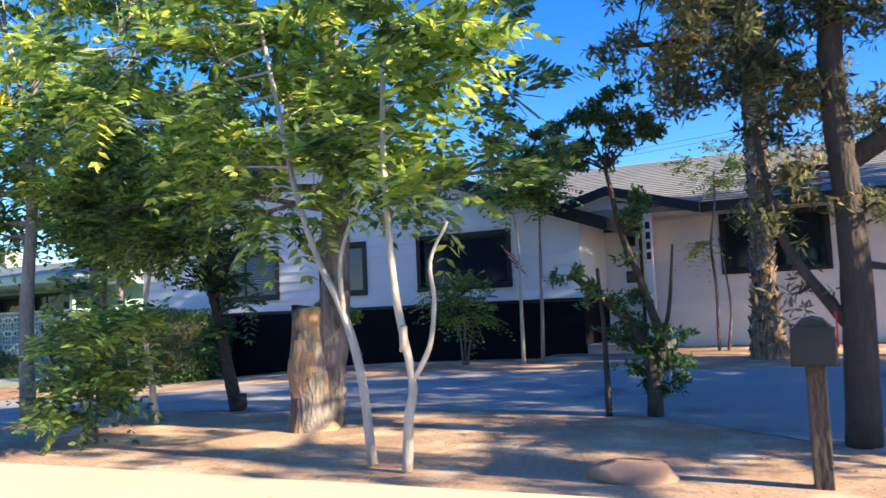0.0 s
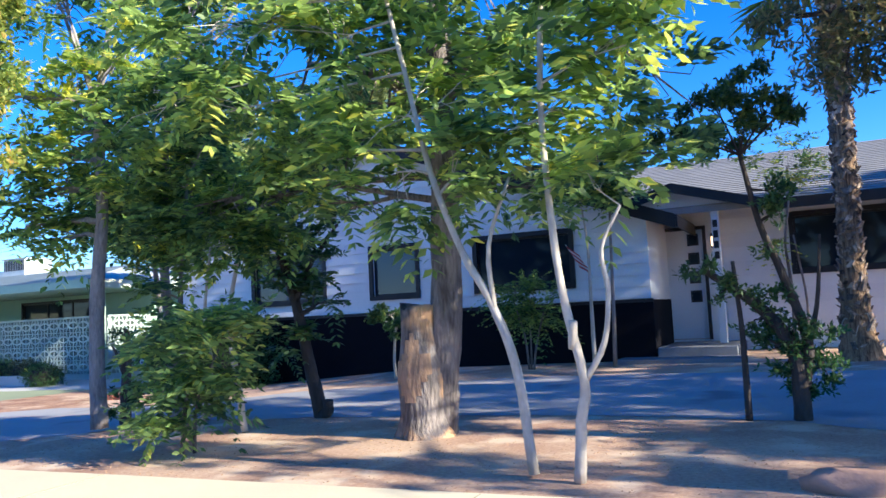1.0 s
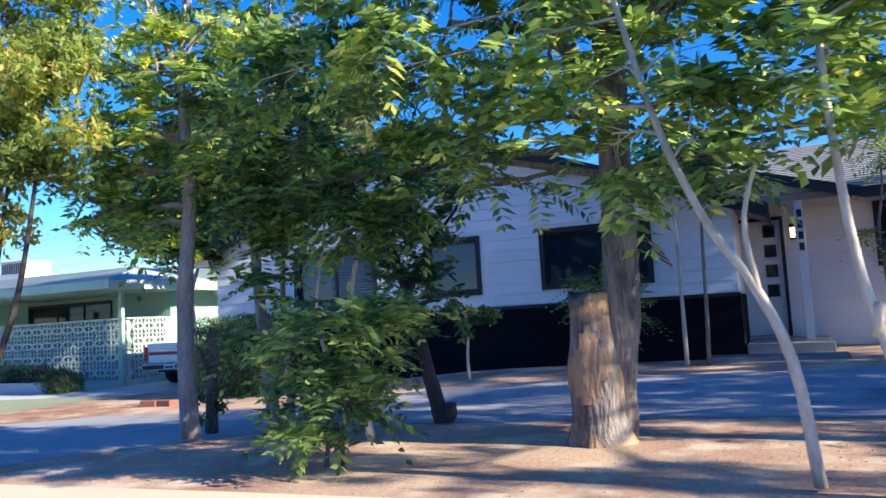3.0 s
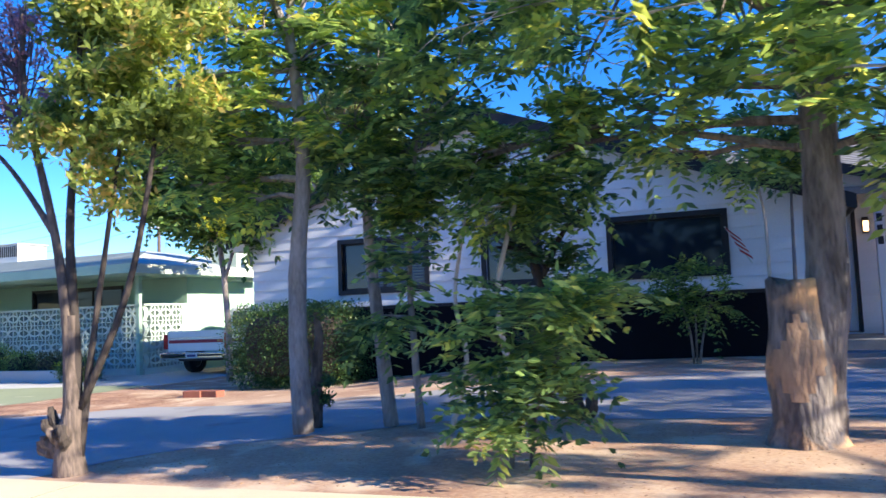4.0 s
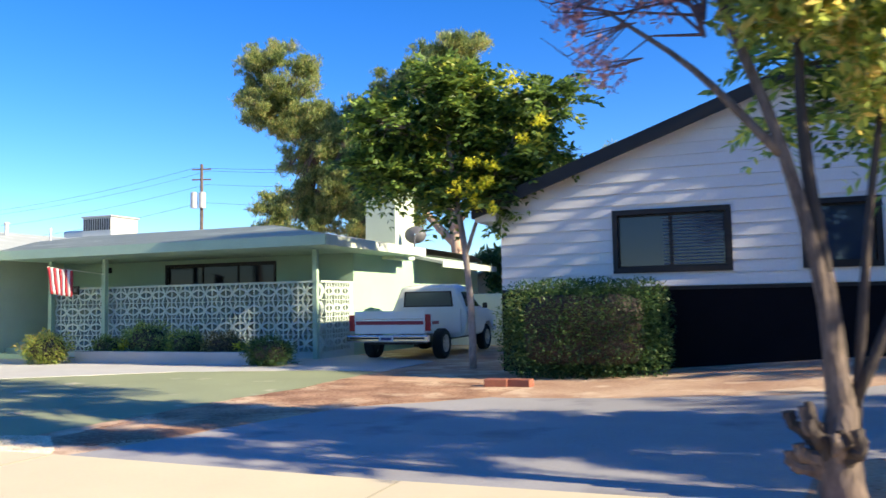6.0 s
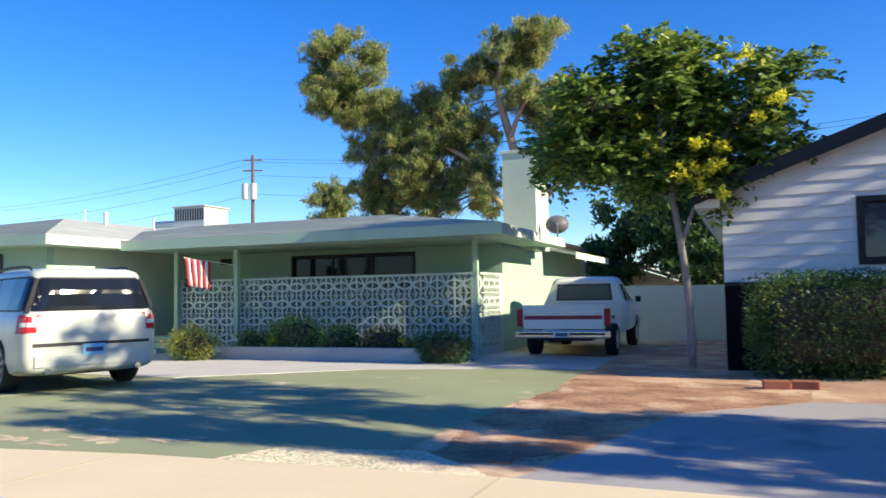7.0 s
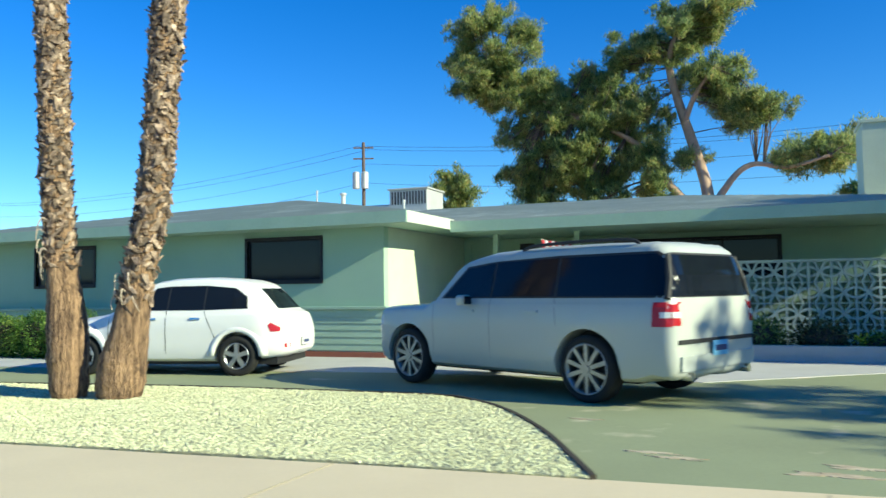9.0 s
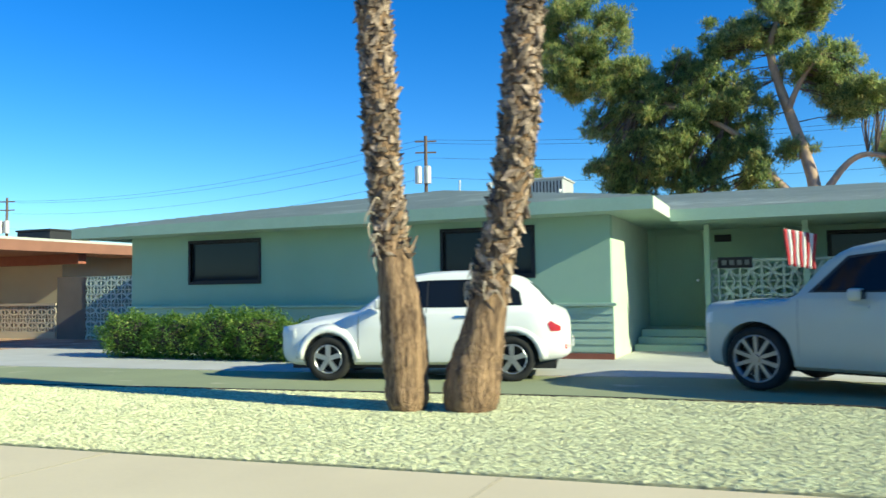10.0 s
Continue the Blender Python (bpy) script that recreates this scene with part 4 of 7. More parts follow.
    screen_blocks(s2, XE - .005, 16.72, -.110, 3, 4, along="y")
    part("pier", boxed(XE - .155, XE - .003, 17.945, YP - .001, -.110, 1.52), M_BLOCK, s2)
    part("coping", boxed(XE - .16, XE, 16.702, YP - .001, 1.522, 1.562), M_BLOCK, s2)
    pl = part("number_plaque", boxed(-29.86, -29.2, 16.495, 16.528, 1.38, 1.60), M_BLACKTRIM, h, "dark plaque with plain bars")
    for i in range(4):
        part("number_bar", boxed(-29.78 + i * .145, -29.69 + i * .145, 16.485, 16.494, 1.44, 1.54), M_STEP, pl)
    part("porch_sign", boxed(-30.02, -29.66, YP - .05, YP - .003, 2.0, 2.16, bevel=.008), M_BLACKTRIM, h)


green_house()


def simple_box_thing(name, label, category, a, material, bevel=0.01, kind=""):
    return tagged(part(name, boxed(*a, bevel=bevel), material), label, category, kind=kind)


# low planter wall before the pierced screen
simple_box_thing("planter_wall", "low pale painted planter wall", "planter", (-27.3, -22.5, 14.55, 14.75, -0.32, 0.02), M_PALECON)
# wall between the two houses
simple_box_thing("yard_wall", "tall pale stucco yard wall between the houses", "wall", (-21.88, -16.82, 23.4, 23.6, -0.5, 1.22), mat("yard_wall_paint", (0.58, 0.61, 0.59), (0.50, 0.53, 0.51), rough=0.9, scale=1.2, fine=40, bump=0.3), kind="structure")


def neighbour():
    h = thing("neighbour_house", "tan house with rust-red fascia behind a pierced block wall", "house")
    part("wall", boxed(-66, -50.2, 18.2, 32, -.5, 2.3), M_TANWALL, h)
    r = part("roof", boxed(-66.5, -48.1, 12.6, 33, 2.30, 2.60), M_RUST, h, "flat roof with rust-red fascia")
    part("roof_top", boxed(-66.4, -48.2, 12.7, 32.9, 2.602, 2.68), M_ROOFG, r)
    part("beam", boxed(-66, -48.6, 17.4, 17.7, 2.0, 2.295), M_BRICK, h)
    ac = thing("roof_cooler", "dark flat cooler box on the neighbour's roof", "cooler")
    part("body", boxed(-57.4, -55.5, 22.2, 24.2, 2.70, 3.62, bevel=.03), M_PLASTIC, ac)
    part("lid", boxed(-57.45, -55.45, 22.15, 24.25, 3.622, 3.70, bevel=.02), M_PLASTIC, ac)
    w = thing("pierced_wall", "tan pierced block garden wall", "wall", kind="structure")
    part("base", boxed(-60, -49.1, 17.0, 17.2, -.6, -.1), M_TANWALL, w)
    s = part("screen", boxed(-60, -49.1, 17.0, 17.2, .72, .78), M_TANBLOCK, w)
    screen_blocks(s, -57.24, 17.03, -.098, 20, 2, data=TBLOCK)
    g = thing("side_screen", "tall pierced block side screen in shade", "screen wall", kind="structure")
    s = part("base", boxed(-47.9, -42.76, 17.0, 17.2, -.6, -0.46), M_BLOCK, g)
    screen_blocks(s, -47.88, 17.03, -.458, 12, 5)
    part("gate_panel", boxed(-49.08, -47.92, 17.05, 17.13, -.5, 1.58), mat("gate_paint", (0.20, 0.17, 0.15), (0.15, 0.13, 0.11), rough=0.8), g, "dark brown gate panel")


neighbour()

# ---- vehicles ----
def loft(stations, sub=1):
    """A closed body: each station is (x, half-section points (y, z) from bottom centre to top centre)."""
    bm = bmesh.new()
    rings = []
    for x, pts in stations:
        ring = [bm.verts.new((x, y, z)) for y, z in pts]
        ring += [bm.verts.new((x, -y, z)) for y, z in pts[-2:0:-1]]
        rings.append(ring)
    n = len(rings[0])
    for a, b in zip(rings, rings[1:]):
        for k in range(n):
            bm.faces.new((a[k], a[(k + 1) % n], b[(k + 1) % n], b[k]))
    bm.faces.new(rings[0]); bm.faces.new(rings[-1][::-1])
    bmesh.ops.recalc_face_normals(bm, faces=bm.faces[:])
    for _ in range(sub):
        bmesh.ops.subdivide_edges(bm, edges=bm.edges[:], cuts=1, use_grid_fill=True, smooth=0.6)
    return bm


def cut_arches(bm, arches, half):
    """Takes wheel wells out of a body."""
    me = bpy.data.meshes.new("tmp"); bm.to_mesh(me); bm.free()
    ob = new("tmp_body", me)
    cut = bmesh.new()
    for x, z, r in arches:
        for s in (-1, 1):
            bmesh.ops.create_cone(cut, cap_ends=True, segments=32, radius1=r, radius2=r, depth=0.5, matrix=Matrix.Translation((x, s * (half - 0.02), z)) @ Matrix.Rotation(radians(90), 4, 'X'))
    cm = bpy.data.meshes.new("tmp_cut"); cut.to_mesh(cm); cut.free()
    co = new("tmp_cut", cm)
    md = ob.modifiers.new("b", 'BOOLEAN'); md.operation, md.object, md.solver = 'DIFFERENCE', co, 'EXACT'
    bpy.context.view_layer.update()
    res = bpy.data.meshes.new_from_object(ob.evaluated_get(bpy.context.evaluated_depsgraph_get()))
    bpy.data.objects.remove(ob); bpy.data.objects.remove(co)
    out = bmesh.new(); out.from_mesh(res)
    bpy.data.meshes.remove(res)
    return out


def skin(bm_source, poly, axis, sign, lift=0.006, step=0.05):
    """A patch that lies on a body: a polygon seen along an axis, pressed onto the body's surface. Returns a bmesh with thickness."""
    from mathutils.bvhtree import BVHTree
    tree = BVHTree.FromBMesh(bm_source)
    bm = bmesh.new()
    put = (lambda u, v: Vector((u, 0, v))) if axis == "y" else (lambda u, v: Vector((0, u, v))) if axis == "x" else (lambda u, v: Vector((u, v, 0)))
    f = bm.faces.new([bm.verts.new(put(u, v)) for u, v in poly])
    bmesh.ops.triangulate(bm, faces=[f])
    for k in range(3):
        if "xyz"[k] == axis: continue
        vals = [v.co[k] for v in bm.verts]
        no = Vector((0, 0, 0)); no[k] = 1
        c = min(vals) + step
        while c < max(vals):
            bmesh.ops.bisect_plane(bm, geom=bm.verts[:] + bm.edges[:] + bm.faces[:], plane_co=no * c, plane_no=no)
            c += step
    far = Vector((0, 0, 0)); far["xyz".index(axis)] = sign * 10
    miss = []
    for v in bm.verts:
        p, nrm, _, _ = tree.ray_cast(v.co + far, -far.normalized())
        if p is None: miss.append(v); continue
        v.co = p + far.normalized() * lift
    bmesh.ops.delete(bm, geom=miss, context='VERTS')
    r = bmesh.ops.extrude_face_region(bm, geom=bm.faces[:])
    for v in (g for g in r["geom"] if isinstance(g, bmesh.types.BMVert)):
        v.co -= far.normalized() * (lift + 0.012)
    bmesh.ops.recalc_face_normals(bm, faces=bm.faces[:])
    return bm


def wheel(car, x, y, r, width, spokes, side, rim_r=None, M_RIM=M_RIM):
    """A tyre with its spoked rim; side is the way the outer face points."""
    rim_r = rim_r or r * 0.68
    bm = bmesh.new()
    prof = [(rim_r, -.5), (r * .93, -.5), (r, -.36), (r, .36), (r * .93, .5), (rim_r, .5)]
    n = 36
    rings = [[bm.verts.new((x + rr * math.cos(6.2832 * k / n), y + w * width, r + rr * math.sin(6.2832 * k / n))) for k in range(n)] for rr, w in prof]
    for a, b in zip(rings, rings[1:] + rings[:1]):
        for k in range(n):
            bm.faces.new((a[k], a[(k + 1) % n], b[(k + 1) % n], b[k]))
    bmesh.ops.recalc_face_normals(bm, faces=bm.faces[:])
    ty = part("wheel", bm, M_TYRE, car, "black tyre on an alloy rim", smooth=True)
    yo = y + side * width * .38
    bm = bmesh.new()
    rings = [[bm.verts.new((x + rr * math.cos(6.2832 * k / n), yy, r + rr * math.sin(6.2832 * k / n))) for k in range(n)] for rr, yy in ((rim_r * .999, y + side * width * .5), (rim_r * .93, y + side * width * .5), (rim_r * .90, y - side * width * .2), (rim_r * .999, y - side * width * .2))]
    for a, b in zip(rings, rings[1:] + rings[:1]):
        for k in range(n):
            bm.faces.new((a[k], a[(k + 1) % n], b[(k + 1) % n], b[k]))
    bmesh.ops.recalc_face_normals(bm, faces=bm.faces[:])
    part("rim", bm, M_RIM, ty, smooth=True)
    for i in range(spokes):
        a = 6.2832 * i / spokes + .3
        c, s = math.cos(a), math.sin(a)
        bm = bmesh.new()
        w0, w1 = rim_r * .75 / spokes, rim_r * 1.05 / spokes
        q = [(rim_r * .15, -w0), (rim_r * .93, -w1 * .8), (rim_r * .93, w1 * .8), (rim_r * .15, w0)]
        f = lambda u, v, d: (x + u * c - v * s, yo + side * d, r + u * s + v * c)
        solid(bm, [f(u, v, -.02) for u, v in q], [f(u, v, .022) for u, v in q])
        part("spoke", bm, M_RIM, ty)
    bm = bmesh.new(); tube(bm, [(x, yo - side * .01, r), (x, yo + side * .035, r)], [rim_r * .2, rim_r * .17], 14)
    part("hub", bm, M_RIM, ty)
    bm = bmesh.new(); tube(bm, [(x, y - side * width * .25, r), (x, y - side * width * .18, r)], [rim_r * .88, rim_r * .88], 20)
    part("brake_disc", bm, M_PLASTIC, ty)


def sec(w, zb, zm, zbelt, wr, zr, flat=.86):
    """Half-section of a car body: sill, flank, belt line, roof edge, roof."""
    return [(0, zb), (w * .80, zb), (w * .955, zb + .05), (w * .995, zm), (w * .985, zbelt - .03), (w * .955, zbelt + .02), (wr, zr - .10), (wr * .93, zr - .025), (wr * .6, zr), (0, zr + .01)]


def suv():
    car = thing("suv", "silver boxy family SUV with roof rails parked on the driveway", "car")
    zb, R = .26, .375
    def lo(x, w, zt, zbb=zb):
        return (x, [(0, zbb), (w * .82, zbb), (w * .96, zbb + .06), (w, zbb + .32), (w * .99, zt - .10), (w * .95, zt - .03), (w * .86, zt), (w * .6, zt + .012), (w * .3, zt + .018), (0, zt + .02)])
    st = [lo(2.53, .83, .93, .38), lo(2.47, .91, 1.0, .32), lo(2.25, .945, 1.04), lo(1.7, .955, 1.055), lo(1.15, .96, 1.085)]
    st += [(x, sec(.962, zb, .62, 1.10, wr, zr)) for x, wr, zr in ((1.02, .93, 1.16), (.72, .81, 1.48), (.48, .775, 1.60), (-.3, .77, 1.675), (-1.3, .77, 1.69), (-2.1, .765, 1.675))]
    st += [(-2.30, sec(.95, zb + .06, .62, 1.10, .755, 1.665)), (-2.43, sec(.92, .30, .62, 1.10, .72, 1.56)), (-2.52, sec(.88, .34, .66, 1.08, .74, 1.20)), (-2.55, [(y * .97, z) for y, z in sec(.80, .37, .62, .80, .70, 1.0)])]
    bm = loft(st, 1)
    bm = cut_arches(bm, [(1.4975, R, .445), (-1.4975, R, .445)], .95)
    src = bm.copy()
    body = part("body", bm, M_SILVER, car, smooth=False)
    body.data.shade_smooth(); body.data.set_sharp_from_angle(angle=radians(35))
    for s in (1, -1):
        part("pillar_band", skin(src, [(.88, 1.15), (.48, 1.51), (-.02, 1.555), (-1.05, 1.585), (-2.32, 1.585), (-2.43, 1.52), (-2.50, 1.15)], "y", s, .003), M_PLASTIC, body, "gloss black window band")
        for poly in ([(.80, 1.17), (.46, 1.485), (-.02, 1.535), (-.02, 1.17)], [(-.06, 1.17), (-.06, 1.54), (-1.03, 1.56), (-1.03, 1.17)], [(-1.07, 1.17), (-1.07, 1.56), (-2.31, 1.56), (-2.40, 1.50), (-2.46, 1.17)]):
            part("window", skin(src, poly, "y", s), M_CARGLASS, body)
        for poly in ([(-.04, 1.16), (-.055, .42), (-.045, .42), (-.03, 1.16)], [(-1.05, 1.16), (-1.10, .85), (-1.09, .85), (-1.04, 1.16)], [(.98, 1.08), (.98, .42), (.99, .42), (.99, 1.08)]):
            part("seam", skin(src, poly, "y", s, .002), M_SUVRIM, body)
        for x in (-.82, .22):
            part("door_handle", skin(src, [(x, .985), (x + .20, .985), (x + .20, 1.015), (x, 1.015)], "y", s, .02), M_SILVER, body)
        bm = bmesh.new(); box(bm, .24, .39, s * .97, s * 1.13, 1.07, 1.19, bevel=.035)
        mi = part("side_mirror", bm, M_SILVER, body)
        part("mirror_glass", boxed(.23, .239, s * .99, s * 1.11, 1.085, 1.175), M_CARGLASS, mi)
        bm = bmesh.new(); tube(bm, [(-2.475, s * .865, 1.14), (-2.465, s * .80, 1.32), (-2.40, s * .715, 1.55)], [.038, .036, .03], 8)
        part("rear_pillar", bm, M_PLASTIC, body, "gloss black rear pillar")
        tl = part("tail_light", skin(src, [(-2.34, .86), (-2.34, 1.11), (-2.53, 1.11), (-2.53, .86)], "y", s, .008), M_RED, body)
        part("tail_lens", skin(src, [(s * .755, .87), (s * .755, 1.09), (s * .88, 1.09), (s * .88, .87)], "x", -1, .008), M_RED, tl)
        part("reverse_lens", skin(src, [(s * .76, .95), (s * .76, 1.01), (s * .87, 1.01), (s * .87, .95)], "x", -1, .014), M_LENS, tl)
        part("reverse_lens", skin(src, [(-2.42, .95), (-2.42, 1.01), (-2.52, 1.01), (-2.52, .95)], "y", s, .012), M_LENS, tl)
        part("headlight", skin(src, [(2.20, .80), (2.20, .93), (2.50, .90), (2.50, .78)], "y", s, .006), M_LENS, body)
        bm = bmesh.new(); tube(bm, curve_pts([(-.4, s * .70, 1.66), (-.6, s * .70, 1.705), (-1.2, s * .70, 1.72), (-1.9, s * .69, 1.71), (-2.05, s * .68, 1.67)], 3), [.018] * 13, 6)
        part("roof_rail", bm, M_PLASTIC, body)
        bm = bmesh.new(); tube(bm, [(-2.45, s * .62, .34), (-2.60, s * .62, .34)], [.045, .045], 12)
        part("exhaust", bm, M_CHROME, body)
    part("rear_band", skin(src, [(-.845, 1.15), (.845, 1.15), (.72, 1.50), (.68, 1.57), (-.68, 1.57), (-.72, 1.50)], "x", -1, .003), M_PLASTIC, body, "gloss black band round the rear window")
    part("rear_window", skin(src, [(-.82, 1.16), (.82, 1.16), (.68, 1.55), (-.68, 1.55)], "x", -1), M_CARGLASS, body)
    part("windscreen", skin(src, [(-.72, 1.17), (.72, 1.17), (.66, 1.50), (-.66, 1.50)], "x", 1), M_CARGLASS, body)
    part("trim_bar", skin(src, [(-.80, .675), (.80, .675), (.80, .72), (-.80, .72)], "x", -1, .014), M_PLASTIC, body)
    pl = part("number_plate", boxed(-2.595, -2.575, -.16, .16, .53, .69, bevel=.005), M_PLATE, body, "blue and white number plate with a plain bar")
    part("plate_bar", boxed(-2.60, -2.596, -.12, .12, .58, .64), M_PLATEBAR, pl)
    part("bumper", skin(src, [(-.78, .40), (.78, .40), (.78, .55), (-.78, .55)], "x", -1, .03), M_SILVER, body)
    part("underbody", boxed(-2.0, 2.2, -.70, .70, .23, .34), M_PLASTIC, car)
    part("well", boxed(-1.95, 1.95, -.70, .70, .33, .80), M_PLASTIC, car)
    src.free()
    for ob in [car] + list(car.children_recursive):         # a taller glasshouse and a blunt short nose
        if ob.data:
            for v in ob.data.vertices:
                v.co.z += max(0, v.co.z - 1.1) * .13
                v.co.x -= max(0, v.co.x - 1.92) * .58
    for x in (1.4975, -1.4975):
        for s in (1, -1):
            wheel(car, x, s * .84, R, .235, 10, s, R * .76, M_SUVRIM)
    car.matrix_world = pose(-27.28, 9.77, -.19, 0, 0, 155.5) @ Matrix.Scale(0.985, 4)
    return car


suv()


def retro_wagon():
    car = thing("retro_wagon", "white retro five-door compact wagon parked on the driveway", "car")
    zb, R = .22, .315
    def lo(x, w, zt, wt, zbb=zb):
        return (x, [(0, zbb), (w * .82, zbb), (w * .96, zbb + .05), (w, zbb + .26), (w * .985, zbb + .42), (w * .9, (zt + zbb + .42) / 2 + .05), (wt, zt - .05), (wt * .8, zt - .01), (wt * .4, zt), (0, zt + .005)])
    st = [lo(2.10, .50, .62, .30, .36), lo(2.03, .68, .74, .38, .28), lo(1.85, .80, .84, .48), lo(1.4, .845, .93, .60), lo(.95, .85, 1.0, .72)]
    st += [(x, sec(w, zb, .52, .96, wr, zr)) for x, w, wr, zr in ((.80, .852, .79, 1.06), (.40, .855, .70, 1.37), (.12, .855, .655, 1.49), (-.45, .855, .65, 1.54), (-1.0, .855, .645, 1.525), (-1.42, .852, .62, 1.44))]
    st += [(-1.66, sec(.84, zb + .04, .52, .96, .60, 1.25)), (-1.88, sec(.77, .28, .52, .92, .60, 1.02)), (-2.02, [(y, z) for y, z in sec(.69, .32, .52, .80, .57, .96)]), (-2.10, sec(.55, .38, .48, .58, .46, .70))]
    bm = loft(st, 1)
    bm = cut_arches(bm, [(1.308, R, .375), (-1.308, R, .375)], .84)
    src = bm.copy()
    body = part("body", bm, M_WHITECAR, car)
    body.data.shade_smooth(); body.data.set_sharp_from_angle(angle=radians(35))
    for s in (1, -1):
        part("pillar_band", skin(src, [(.50, 1.025), (.12, 1.385), (-.115, 1.41), (-.74, 1.415), (-1.22, 1.37), (-1.42, 1.23), (-1.46, 1.045)], "y", s, .003), M_PLASTIC, body, "black window band")
        for poly in ([(.48, 1.03), (.12, 1.38), (-.115, 1.405), (-.115, 1.03)], [(-.14, 1.03), (-.14, 1.408), (-.73, 1.41), (-.73, 1.03)], [(-.755, 1.03), (-.755, 1.41), (-1.20, 1.365), (-1.41, 1.22), (-1.45, 1.05)]):
            part("window", skin(src, poly, "y", s), M_CARGLASS, body)
        for poly in ([(-.12, 1.02), (-.13, .36), (-.12, .36), (-.11, 1.02)], [(.86, .92), (.86, .36), (.87, .36), (.87, .92)], [(-.75, 1.02), (-.95, .60), (-.94, .60), (-.74, 1.02)]):
            part("seam", skin(src, poly, "y", s, .002), M_PLASTIC, body)
        for x in (-.70, .04):
            part("door_handle", skin(src, [(x, .885), (x + .17, .885), (x + .17, .915), (x, .915)], "y", s, .02), M_CHROME, body)
        part("tail_light", skin(src, [(-1.84, .69), (-1.80, .79), (-1.84, .83), (-1.98, .75), (-1.97, .69)], "y", s, .01), M_RED, body)
        part("bumper_lamp", skin(src, [(-2.03, .44), (-2.03, .50), (-2.09, .50), (-2.09, .44)], "y", s, .01), M_RED, body)
        part("headlight", skin(src, [(1.80, .62), (1.82, .76), (2.0, .74), (2.03, .62)], "y", s, .008), M_LENS, body)
        bm = bmesh.new(); box(bm, .42, .58, s * .88, s * 1.04, 1.02, 1.16, bevel=.03)
        part("side_mirror", bm, M_WHITECAR, body)
        # flared fenders
        for x in (1.308, -1.308):
            bm = bmesh.new()
            n, prev = 12, None
            rows = []
            for i in range(n + 1):
                a = math.pi * i / n
                rows.append([bm.verts.new((x + rr * math.cos(a), s * yy, R + rr * math.sin(a))) for rr, yy in ((.37, .78), (.375, .885), (.44, .875), (.50, .80))])
            for a, b in zip(rows, rows[1:]):
                for k in range(4):
                    bm.faces.new((a[k], a[(k + 1) % 4], b[(k + 1) % 4], b[k]))
            bm.faces.new(rows[0]); bm.faces.new(rows[-1][::-1])
            bmesh.ops.recalc_face_normals(bm, faces=bm.faces[:])
            part("fender", bm, M_WHITECAR, body, smooth=True)
    part("rear_window", skin(src, [(-.50, 1.04), (.50, 1.04), (.44, 1.36), (-.44, 1.36)], "x", -1), M_CARGLASS, body)
    part("windscreen", skin(src, [(-.58, 1.06), (.58, 1.06), (.52, 1.42), (-.52, 1.42)], "x", 1), M_CARGLASS, body)
    pl = part("number_plate", boxed(-2.145, -2.12, -.16, .16, .44, .58, bevel=.005), M_LENS, body, "number plate with a plain bar")
    part("plate_bar", boxed(-2.15, -2.146, -.12, .12, .48, .53), M_PLATEBAR, pl)
    part("underbody", boxed(-1.9, 1.9, -.66, .66, .17, .30), M_PLASTIC, car)
    part("well", boxed(-1.70, 1.70, -.60, .60, .30, .62), M_PLASTIC, car)
    src.free()
    for x in (1.308, -1.308):
        for s in (1, -1):
            wheel(car, x, s * .765, R, .20, 5, s, .205)
    car.matrix_world = pose(-33.59, 10.39, -.235, 0, 0, 193.4)
    return car


retro_wagon()


